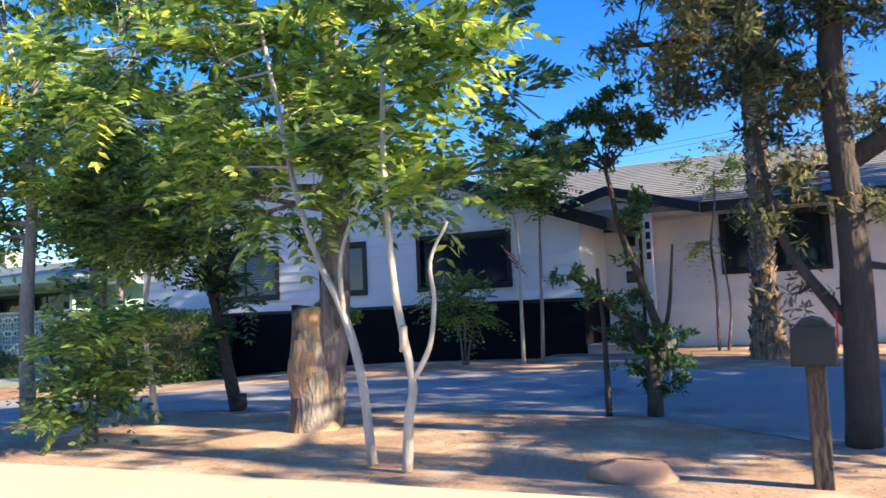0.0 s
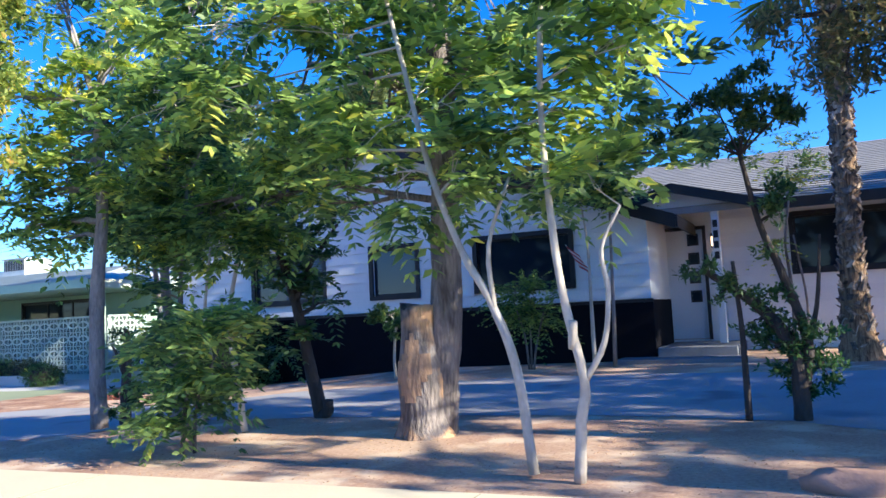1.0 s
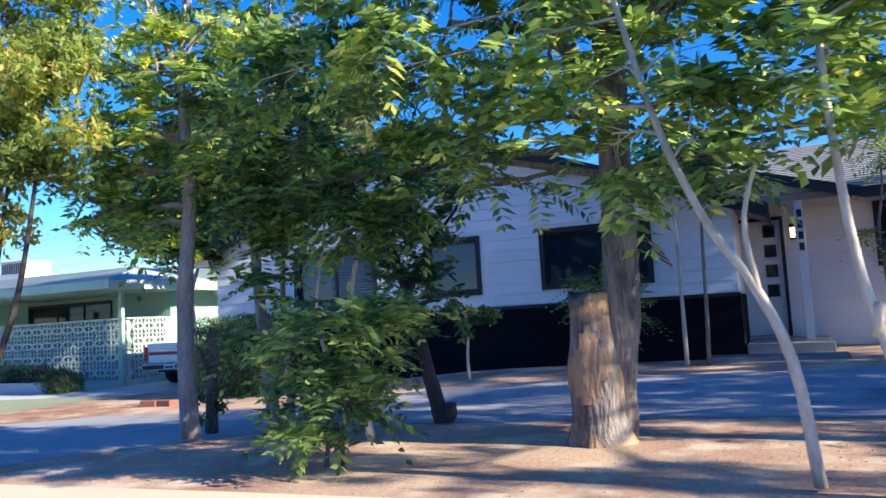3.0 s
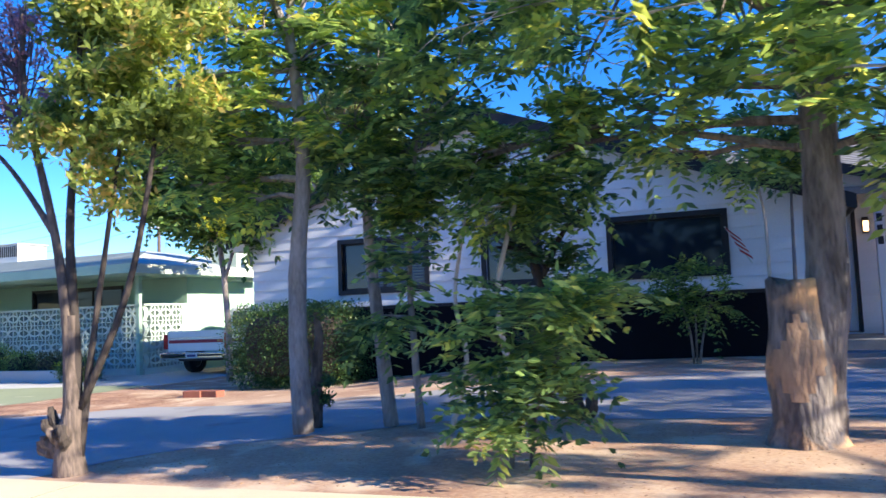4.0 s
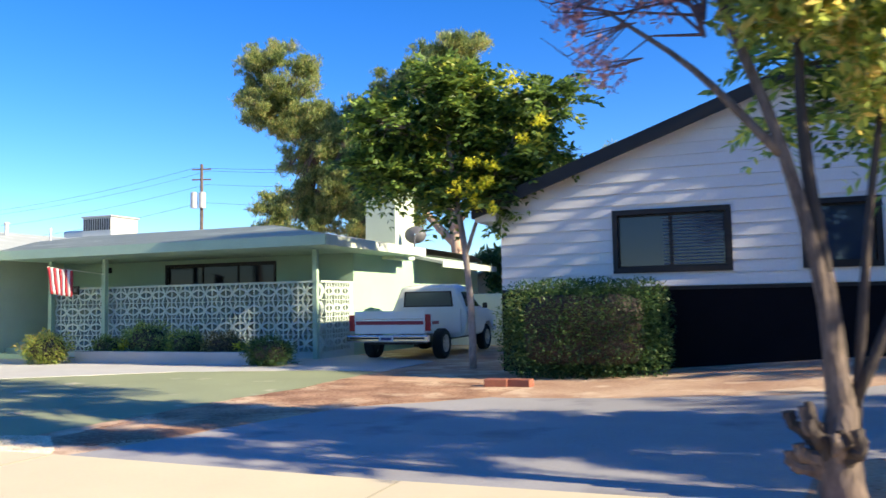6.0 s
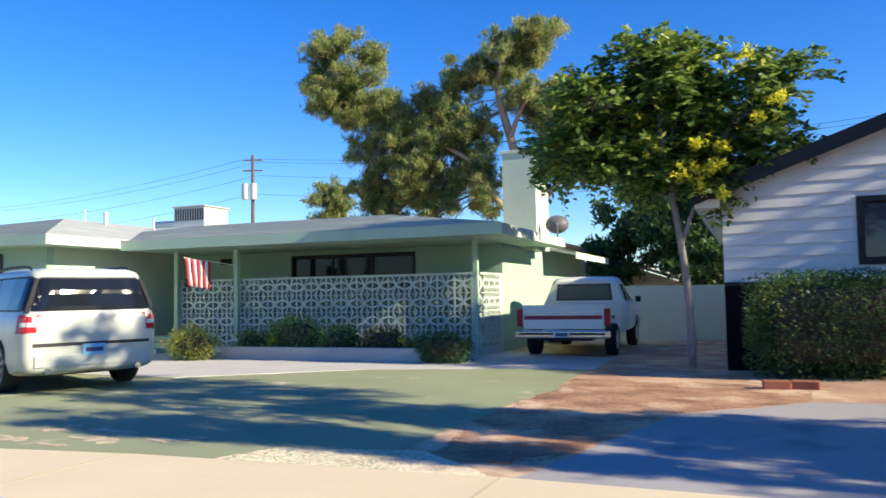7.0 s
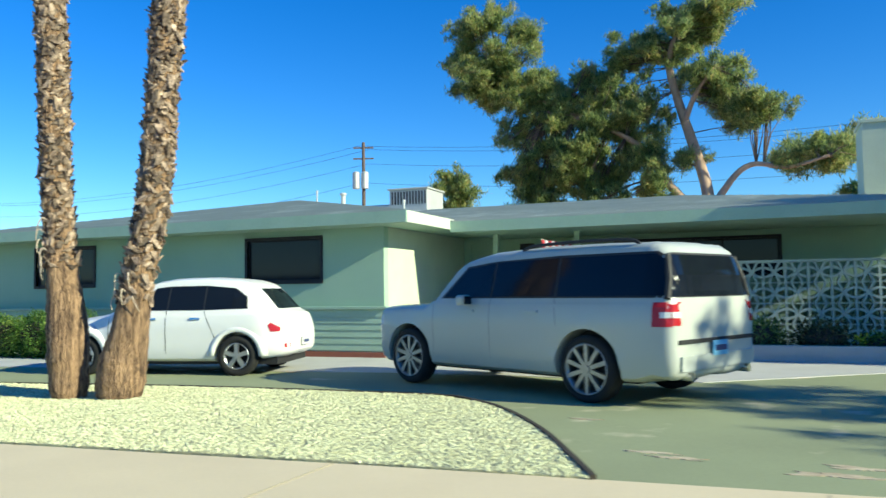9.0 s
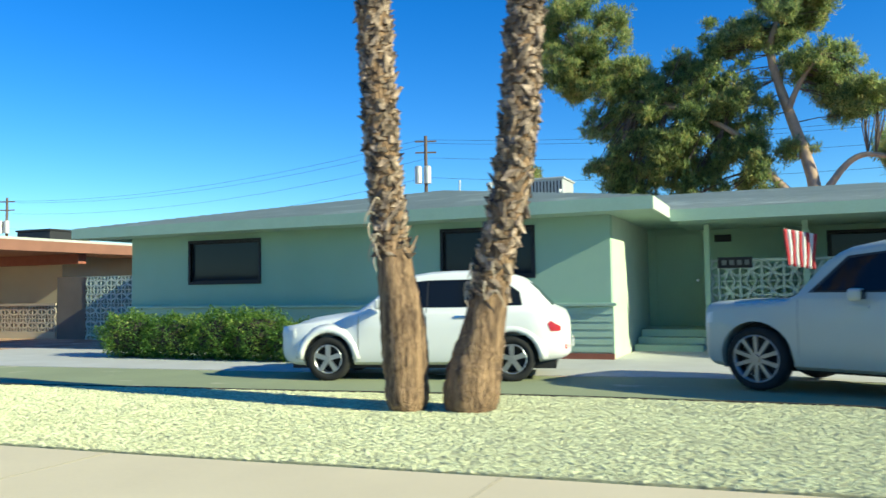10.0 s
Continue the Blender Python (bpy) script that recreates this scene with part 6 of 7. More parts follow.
tree('slim_tree', 'dark leaning trunk with dark hanging leaves and a knobbed foot', [([(-8.79, 7.85, 0.0), (-8.86, 7.85, .31), (-8.95, 7.85, .66), (-9.06, 7.85, 1.16), (-9.2, 7.85, 1.62), (-9.38, 7.85, 2.1)], 0.085, 0.04), ([(-8.80, 7.83, .02), (-8.68, 7.80, .10), (-8.66, 7.78, .22)], 0.07, 0.055), ([(-9.1, 7.85, 1.3), (-8.85, 7.83, 1.75), (-8.5, 7.85, 2.15)], 0.035, 0.015)],
     [(-9.3, 7.8, 2.0, .36), (-8.95, 7.8, 2.05, .36), (-8.5, 7.8, 2.1, .33), (-9.5, 7.8, 1.65, .26), (-9.05, 7.75, 1.5, .25), (-8.8, 7.8, 1.25, .18), (-9.15, 7.75, .9, .16), (-9.6, 7.8, 2.3, .34), (-8.85, 7.75, 1.72, .24)], 35, M_DARKBARK, M_LEAFDARK, group='slim trees', density=300, length=0.10, width=0.042, stem=0.28)
tree('bush', 'dark ball-shaped bush on one pale stem by the skirt', [([(-10.25, 12.2, 0.05), (-10.27, 12.2, .4), (-10.22, 12.2, .95)], 0.03, 0.02)],
     [(-10.3, 12.2, 1.12, .30), (-10.6, 12.2, 1.08, .24), (-9.95, 12.2, 1.12, .26), (-10.15, 12.15, .88, .2)], 36, M_PALEBARK, M_LEAFDARK, category='bush', kind='tuft', density=2200, length=0.06, width=0.03, per=6, clump=0.1)
# many-stemmed tree at the drive's mouth, half of it dry
_ole = tree('many_stemmed_tree', 'many-stemmed tree with olive leaves and dry reddish twigs', [([(-12.185, 5.235, -0.133), (-12.213, 5.266, 0.966), (-12.4, 5.293, 1.898), (-12.741, 5.319, 2.996), (-12.825, 5.353, 3.818)], 0.0505, 0.0202), ([(-12.157, 5.269, -0.025), (-12.159, 5.296, 0.743), (-12.26, 5.333, 1.731), (-12.269, 5.385, 2.498), (-12.193, 5.404, 3.705)], 0.0556, 0.0202), ([(-12.122, 5.286, -0.026), (-12.028, 5.325, 0.851), (-11.919, 5.38, 1.728), (-11.742, 5.398, 2.716)], 0.0343, 0.0141), ([(-12.095, 5.277, 0.414), (-11.718, 5.377, 1.288), (-11.492, 5.394, 2.167), (-11.373, 5.408, 2.936)], 0.0343, 0.0141), ([(-12.401, 5.292, 1.844), (-12.861, 5.291, 2.394), (-13.374, 5.288, 2.834)], 0.0303, 0.0101), ([(-12.172, 5.243, -0.156), (-12.186, 5.247, 0.146), (-12.159, 5.263, 0.397), (-12.182, 5.271, 0.699), (-12.19, 5.28, 1.15)], 0.135, 0.03)], 
     [(-11.469, 5.412, 3.32, 0.687), (-11.384, 5.399, 2.386, 0.384), (-11.992, 5.402, 3.32, 0.586), (-11.692, 5.397, 2.606, 0.444), (-11.167, 5.409, 2.77, 0.374), (-12.212, 5.39, 2.772, 0.384), (-11.858, 5.387, 2.167, 0.232), (-12.525, 5.383, 2.718, 0.263), (-11.664, 5.418, 4.035, 0.737), (-12.291, 5.407, 4.036, 0.636), (-11.234, 5.434, 4.572, 0.606), (-11.91, 5.425, 4.775, 0.606)], 20, (M_STEMBARK, M_DARKBARK, M_DARKBARK, M_DARKBARK, M_STEMBARK, M_STEMBARK), M_LEAFOLIVE, kind='tuft', density=1225, length=0.086, width=0.04, per=6, clump=0.242, flat=0.95)


def dry_twigs(parent):
    v, f, hubs = tufts(at_y(5.335, [(-13.65, 3.22, .36), (-13.69, 3.62, .42), (-13.3, 3.67, .5), (-13.15, 3.325, .53), (-13.37, 2.83, .37), (-13.58, 2.61, .26), (-12.84, 3.1, .37), (-12.93, 3.82, .53)]), 21, density=650, length=.05, width=.02, per=5, clump=.16, flat=1.0)
    leaf_part("dry_leaves", (v, f), M_LEAFDRY, parent, "dry reddish-brown leaves")
    bm = bmesh.new()
    rnd = random.Random(4)
    for hs in hubs:
        for h in hs:
            h = Vector(h)
            a = Vector((-12.79, 5.31, 2.56 + rnd.uniform(0, .7)))
            tube(bm, [a, a.lerp(h, .5) + Vector((0, 0, rnd.uniform(0, .12))), h], [.011, .007, .003], 4)
            for _ in range(3):
                e = h + Vector((rnd.uniform(-.3, .15), rnd.uniform(-.2, .2), rnd.uniform(-.1, .25)))
                tube(bm, [a.lerp(h, .6), h.lerp(e, .4), e], [.006, .005, .002], 3)
    part("dry_twig", bm, M_TWIG, parent, "bare dark twigs")["kind"] = "stuff"
    rnd = random.Random(14)
    for i in range(11):
        a, z, r = rnd.uniform(2.5, 5.2), rnd.uniform(.06, .40), rnd.uniform(.028, .05)
        out = rnd.uniform(.10, .24)
        x, y = -12.19 + out * math.cos(a), 5.24 + out * math.sin(a) * .7
        bm = bmesh.new(); tube(bm, curve_pts([(-12.19, 5.24, z * .4 - .1), ((x - 12.19) / 2, (y + 5.24) / 2, z * .7), (x, y, z), (x - .02, y, z + rnd.uniform(.05, .12))], 3), [.05 - .0035 * k * (.05 - r * .8) / .03 for k in range(10)], 8, .3, i)
        part("stump", bm, M_STEMBARK if i % 2 else M_DARKBARK, parent, "broken knob of a lost stem")


dry_twigs(_ole)
_ole.location = (-.13, .1, 0)
# round green tree by the corner of the white house
_street = tree('street_tree', 'round green tree with yellow flower clusters beside the house', [([(-17.35, 14, -0.2), (-17.365, 14.019, 0.827), (-17.477, 14.038, 1.982), (-17.617, 14.052, 2.88), (-17.755, 14.068, 3.907)], 0.0708, 0.045), ([(-17.454, 14.036, 1.854), (-17.276, 14.048, 2.369), (-17.023, 14.065, 3.013), (-16.75, 14.184, 3.651)], 0.0412, 0.0206)], 
     broken([(-18.513, 14.268, 4.401, 1.287), (-16.969, 14.298, 4.477, 1.158), (-15.855, 14.322, 4.679, 0.708), (-19.2, 14.242, 3.753, 0.8), (-17.534, 14.27, 3.51, 0.837), (-17.703, 14.297, 5.178, 0.837), (-16.732, 14.284, 3.452, 0.515), (-18.46, 14.253, 3.503, 0.772), (-19.097, 16.006, 4.539, 1.03), (-17.675, 16.347, 4.916, 1.03), (-19.801, 15.571, 3.919, 0.772), (-18.551, 16.932, 4.098, 0.901), (-17.9, 14.1, 2.95, .5), (-17.2, 14.1, 3.1, .5), (-16.85, 14.0, 2.8, .36), (-16.45, 14.1, 3.3, .42), (-15.8, 14.1, 3.75, .45), (-18.6, 14.1, 3.3, .5)], 4, 9, 0.55, 0.75), 22, M_GREYBARK, M_LEAFMID, density=290, length=0.154, width=0.077, pairs=5, stem=0.386)
for _i, _c in enumerate(((-17.14, 13.45, 3.5, .13), (-16.88, 13.4, 3.12, .15), (-15.88, 13.6, 4.08, .13), (-16.38, 13.5, 4.86, .1), (-17.27, 13.45, 3.05, .09), (-16.2, 13.48, 3.83, .1), (-16.77, 13.46, 3.38, .12), (-17.05, 13.5, 2.75, .12), (-16.75, 13.5, 2.62, .1), (-17.4, 13.5, 2.9, .09))):
    _v, _f, _ = tufts([_c], 230 + _i, density=1500, length=.085, width=.035, per=5, clump=.12)
    leaf_part("blossom", (_v, _f), M_FLOWER, _street, "bright yellow flowers")
# branching shrub by the drive
tree('branching_shrub', 'dark branching shrub with leafy arms beside the drive', [([(-3.92, 7.7, 0.06), (-3.93, 7.7, 0.56), (-4.05, 7.7, .84), (-4.21, 7.7, 1.04), (-4.43, 7.7, 1.22), (-4.64, 7.7, 1.38)], 0.075, 0.026), ([(-3.9, 7.7, 0.3), (-3.84, 7.7, .74), (-4.01, 7.72, 1.36), (-4.14, 7.73, 1.75), (-4.25, 7.74, 2.35)], 0.052, 0.02), ([(-3.9, 7.7, .5), (-3.75, 7.68, 1.0), (-3.68, 7.68, 1.6)], 0.03, 0.01)],
     [(-3.94, 7.69, .56, .22), (-4.1, 7.68, .68, .20), (-3.78, 7.69, .5, .18), (-3.86, 7.69, .3, .16), (-3.98, 7.69, .84, .20), (-4.2, 7.68, .92, .15), (-4.22, 7.69, 1.08, .13), (-4.42, 7.69, 1.22, .14), (-4.62, 7.69, 1.34, .15), (-4.5, 7.69, 1.1, .08), (-3.72, 7.68, .78, .13), (-3.99, 7.7, 1.15, .12), (-4.04, 7.7, 2.0, .2), (-3.95, 7.7, 1.85, .13), (-4.1, 7.7, 1.5, .08),
      (-4.8, 7.75, 2.62, .26), (-4.5, 7.75, 2.52, .28), (-4.25, 7.75, 2.62, .32), (-4.0, 7.75, 2.72, .28), (-3.75, 7.75, 2.8, .26), (-4.45, 7.75, 2.86, .28), (-4.15, 7.75, 2.95, .28)], 23, M_DARKBARK, M_LEAFDARK, kind='tuft', density=1700, length=0.062, width=0.026, per=6, clump=0.104)
tree('thin_stake_tree', 'thin bare dark stem in the dirt', [([(-4.34, 7.69, 0.06), (-4.342, 7.69, 0.796), (-4.376, 7.69, 1.427)], 0.0316, 0.0158)], 
     [], 24, M_DARKBARK, M_LEAF, density=157, length=0.132, width=0.053, stem=0.38)
# plants against the white house
tree('house_sapling', 'thin twin-stemmed sapling against the house wall', [([(-4.115, 14.901, 0.169), (-4.091, 14.905, 1.215), (-4.136, 14.909, 2.029), (-4.029, 14.91, 2.727), (-4.01, 14.912, 3.308)], 0.0326, 0.014), ([(-3.963, 14.898, 0.171), (-3.876, 14.9, 0.986), (-4.003, 14.907, 2.146)], 0.028, 0.014)], 
     [(-4, 14.912, 3.309, 0.524), (-3.741, 14.905, 3.079, 0.35), (-4.299, 14.913, 2.026, 0.163)], 25, M_BARK, M_LEAFOLIVE, density=280, length=0.082, width=0.035, stem=0.419)
tree('house_sapling', 'thin white-barked sapling against the house wall', [([(-7.029, 12.97, 0.149), (-7.026, 12.974, 1.147), (-7.033, 12.978, 2.198), (-7.141, 12.984, 3.037)], 0.0369, 0.0147)], 
     [(-7.196, 12.986, 3.299, 0.527), (-6.845, 12.977, 2.988, 0.369)], 26, M_PALEBARK, M_LEAF, density=379, length=0.132, width=0.053, stem=0.379)
tree('house_sapling', 'thin grey-barked sapling against the house wall', [([(-6.72, 13.05, 0.12), (-6.687, 13.053, 1.128), (-6.664, 13.057, 2.188), (-6.634, 13.06, 3.036)], 0.0372, 0.0149)], 
     [(-6.432, 13.057, 3.198, 0.478), (-6.726, 13.064, 3.565, 0.425)], 27, M_BARK, M_LEAFDEEP, density=372, length=0.133, width=0.053, stem=0.383)
tree('bush', 'leafy green bush on thin stems against the black skirt', [([(-8.151, 13.001, 0.109), (-8.197, 13.001, 0.655), (-8.346, 13.003, 1.199)], 0.0219, 0.011), ([(-8.069, 12.999, 0.11), (-7.993, 12.998, 0.549), (-7.833, 12.995, 1.097)], 0.0219, 0.011), ([(-8.11, 13, 0.11), (-8.092, 12.999, 0.875)], 0.0197, 0.011)], 
     [(-8.038, 12.998, 1.204, 0.46), (-8.395, 13.004, 1.417, 0.394), (-7.834, 12.995, 0.988, 0.274), (-8.348, 13.004, 0.981, 0.307)], 28, M_BARK, M_LEAFMID, category='bush', density=500, length=0.077, width=0.035, stem=0.394)
# dark feathery tree where the drive begins; its unseen east crown is added for shade
tree('dark_tree', 'dark feathery evergreen tree in shade', [([(-2.33, 6.57, 0.05), (-2.301, 6.576, 0.896), (-2.306, 6.611, 1.74), (-2.344, 6.639, 2.809), (-2.199, 6.74, 4.271)], 0.12, 0.07), ([(-2.375, 6.578, 0.895), (-2.739, 6.589, 1.509), (-2.878, 6.645, 2.35)], 0.0452, 0.0226), ([(-2.315, 6.635, 2.471), (-2.977, 6.652, 3.025), (-3.717, 6.667, 3.127)], 0.0452, 0.0169), ([(-2.298, 6.632, 2.02), (-0.288, 7.157, 3.145), (2.29, 8.037, 3.581), (4.801, 9.469, 3.758)], 0.0791, 0.0339)], 
     [(-2.857, 6.698, 3.193, 0.678), (-3.493, 6.709, 3.127, 0.565), (-2.326, 6.689, 3.37, 0.565), (-2.551, 6.682, 2.014, 0.316), (-2.82, 6.684, 1.616, 0.282), (-2.423, 6.698, 4.27, 1.017), (-3.59, 6.718, 4.028, 0.791), (-1.258, 6.677, 4.288, 1.13), (-0.202, 6.655, 3.965, 1.017), (-2.45, 6.68, 2.62, .42), (-1.95, 6.7, 2.5, .38), (-2.05, 6.68, 3.05, .5), (-2.15, 6.7, 1.7, .26), (-1.9, 6.7, 1.2, .2), (-2.75, 6.7, 2.45, .3), (-3.1, 6.7, 2.75, .34), (-3.45, 6.7, 2.6, .26), (-1.481, 6.672, 3.157, 0.678), (-0.826, 6.676, 5.196, 1.13), (-2.666, 6.677, 1.111, 0.158), (-3.2, 7.82, 3.741, 0.4), (-2.985, 7.81, 3.409, 0.565), (-2.726, 7.8, 2.849, 0.508), (-3.307, 7.812, 3.01, 0.339), (-2.357, 7.792, 2.629, 0.452), (1.403, 7.499, 3.6, 1.243), (3.068, 8.572, 3.11, 1.356), (4.475, 9.844, 3.732, 1.469), (1.91, 8.976, 4.649, 1.356), (3.213, 6.722, 2.993, 1.13), (-0.07, 7.91, 5.36, 1.243), (5.099, 8.175, 4.288, 1.356), (6.043, 10.926, 4.142, 1.356), (5.538, 11.477, 2.524, 1.13), (3.301, 10.986, 5.229, 1.13), (4.57, 7.057, 1.865, 1.017), (6.268, 9.429, 2.202, 1.13), (-1.031, 5.145, 3.816, 0.678), (0.083, 4.939, 3.617, 0.734), (1.304, 4.731, 3.534, 0.791), (2.703, 4.795, 3.323, 0.904)], 29, M_DARKBARK, M_LEAFDUSK, kind='tuft', density=666, length=0.085, width=0.023, per=7, clump=0.203)


# never in view; added to block the sun over the drive
tree('dark_tree', 'dense dark green tree out of view, added to shade the drive', [([(4.392, 7.83, -0.023), (4.406, 7.842, 1.443), (4.552, 7.944, 3.018), (4.488, 8.052, 4.815)], 0.1808, 0.0904), ([(4.41, 7.845, 1.781), (3.604, 8.79, 2.617), (3.057, 9.914, 3.334)], 0.0791, 0.0339), ([(4.466, 7.846, 2.12), (5.611, 9.125, 2.964), (6.431, 10.592, 3.567)], 0.0791, 0.0339)], 
     broken([(3.277, 6.764, 2.617, 1.243), (4.851, 7.099, 1.943, 1.13), (4.477, 8.044, 3.687, 1.469), (3.183, 8.8, 2.949, 1.356), (5.932, 8.746, 2.539, 1.356), (5.001, 10.053, 2.225, 1.356), (6.741, 10.955, 3.55, 1.469), (4.464, 11.185, 3.956, 1.356), (5.209, 9.15, 5.212, 1.469), (6.663, 7.452, 3.977, 1.356), (7.706, 12.22, 2.362, 1.243)], 4, 33, 0.6, 0.7), 34, M_DARKBARK, M_LEAFDEEP, density=190, length=0.169, width=0.068, pairs=5, stem=0.452)


# never in view; added so its open crown dapples the white wall
tree('dark_tree', 'tall open-crowned tree out of view, added to shade the house wall', [([(6.6, 12.6, -.02), (6.65, 12.6, 3.0), (6.5, 12.5, 6.2), (6.4, 12.5, 9.5)], .24, .09), ([(6.6, 12.6, 3.4), (5.2, 13.3, 5.2), (4.2, 14.0, 6.4)], .1, .04), ([(6.6, 12.6, 4.2), (7.4, 11.0, 6.2), (7.2, 9.6, 7.4)], .1, .04)],
     broken([(4.6, 14.2, 5.3, 1.3), (5.6, 14.8, 6.8, 1.4), (6.0, 13.0, 8.3, 1.6), (6.6, 11.6, 7.0, 1.5), (6.0, 12.0, 10.2, 1.6), (7.0, 13.2, 9.6, 1.5), (7.6, 10.2, 8.6, 1.4), (5.2, 13.2, 6.6, 1.2), (6.4, 11.0, 9.2, 1.3), (8.2, 14.6, 8.0, 1.4)], 5, 37, .55, .95), 38, M_DARKBARK, M_LEAFDEEP, density=78, length=0.169, width=0.068, pairs=5, stem=0.452)


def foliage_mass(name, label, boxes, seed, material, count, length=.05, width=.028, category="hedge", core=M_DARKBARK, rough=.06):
    """A clipped hedge or rounded shrub: a skin of small leaves over a solid dark core. boxes: (cx, cy, cz, rx, ry, rz,
    squareness).
    """
    t = thing(name, label, category)
    rng = np.random.default_rng(seed)
    V, Fc, off = [], [], 0
    for cx, cy, cz, rx, ry, rz, sq in boxes:
        n = int(count * (rx * ry + rx * rz + ry * rz))
        d = unit(rng.normal(0, 1, (n, 3)))
        k = (np.abs(d) ** sq).sum(1, keepdims=True) ** (-1 / sq)
        lump = 1 + rough * np.sin(d[:, :1] * 7 + cx) * np.cos(d[:, 1:2] * 6 + d[:, 2:] * 5)
        o = d * k * np.array([rx, ry, rz]) * lump * rng.uniform(.70, 1.05, (n, 1)) + np.array([cx, cy, cz])
        v, f = blades(o, unit(d * .8 + rng.normal(0, .7, (n, 3))), length, width, rng)
        V.append(v); Fc.append(f + off); off += len(v)
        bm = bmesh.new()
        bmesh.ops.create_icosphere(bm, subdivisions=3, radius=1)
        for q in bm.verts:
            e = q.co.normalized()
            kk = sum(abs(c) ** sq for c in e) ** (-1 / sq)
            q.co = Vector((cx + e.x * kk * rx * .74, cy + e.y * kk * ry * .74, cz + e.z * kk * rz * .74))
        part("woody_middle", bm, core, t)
    leaf_part("leaves", (np.concatenate(V), np.concatenate(Fc)), material, t)
    return t


foliage_mass("hedge", "clipped boxy dark green hedge against the house", [(-15.15, 13.2, .53, 1.28, .72, .76, 6)], 31, M_LEAFDARK, 9500)
for _i, (_x, _r, _h) in enumerate(((-41.0, .72, .44), (-39.9, .68, .42), (-38.75, .62, .47), (-37.9, .68, .46), (-37.0, .6, .36))):
    foliage_mass("hedge_bush", "rounded sunlit green hedge bush by the front wall", [(_x, 12.0, gz(_x, 12) + _h, _r, .5, _h, 2.6)], 32 + _i, M_HEDGE, 8500, .055, .03, rough=.26)
for _i, (_x, _y, _r, _h, _m, _g) in enumerate(((-27.7, 14.15, .55, .36, M_LEAFOLIVE, "pale grassy desert shrub in front of the planter"), (-26.75, 15.0, .36, .30, M_LEAFMID, "small green shrub in the planter"), (-25.75, 15.2, .68, .46, M_LEAFDEEP, "rounded dusty green shrub in the planter"), (-24.65, 15.2, .42, .36, M_LEAFDEEP, "rounded dusty green shrub in the planter"),
                                             (-23.6, 15.2, .52, .33, M_LEAFDUSK, "greyish dry shrub in the planter"), (-22.75, 15.1, .3, .24, M_LEAFMID, "small green shrub in the planter"), (-21.95, 14.5, .52, .30, M_LEAFDARK, "dark low shrub at the planter's end"))):
    foliage_mass("shrub", _g, [(_x, _y, gz(_x, _y) + _h * .95, _r, min(_r, .42), _h, 2.1)], 41 + _i, _m, 5200, .10, .02, "shrub", rough=.3)
_v, _f, _ = tufts([(-26.2, 14.95, .13, .12), (-23.05, 14.9, .12, .07)], 240, density=1500, length=.085, width=.035, per=5, clump=.12)
_yf = thing("flowering_plant", "small plant with bright yellow flowers in the planter", "plant")
leaf_part("blossom", (_v, _f), M_FLOWER, _yf)
_bm = bmesh.new(); tube(_bm, [(-26.2, 14.95, -.27), (-26.2, 14.95, .1)], [.012, .006], 5); tube(_bm, [(-23.05, 14.9, -.27), (-23.05, 14.9, .1)], [.01, .005], 5)
part("stem", _bm, M_STEMBARK, _yf)


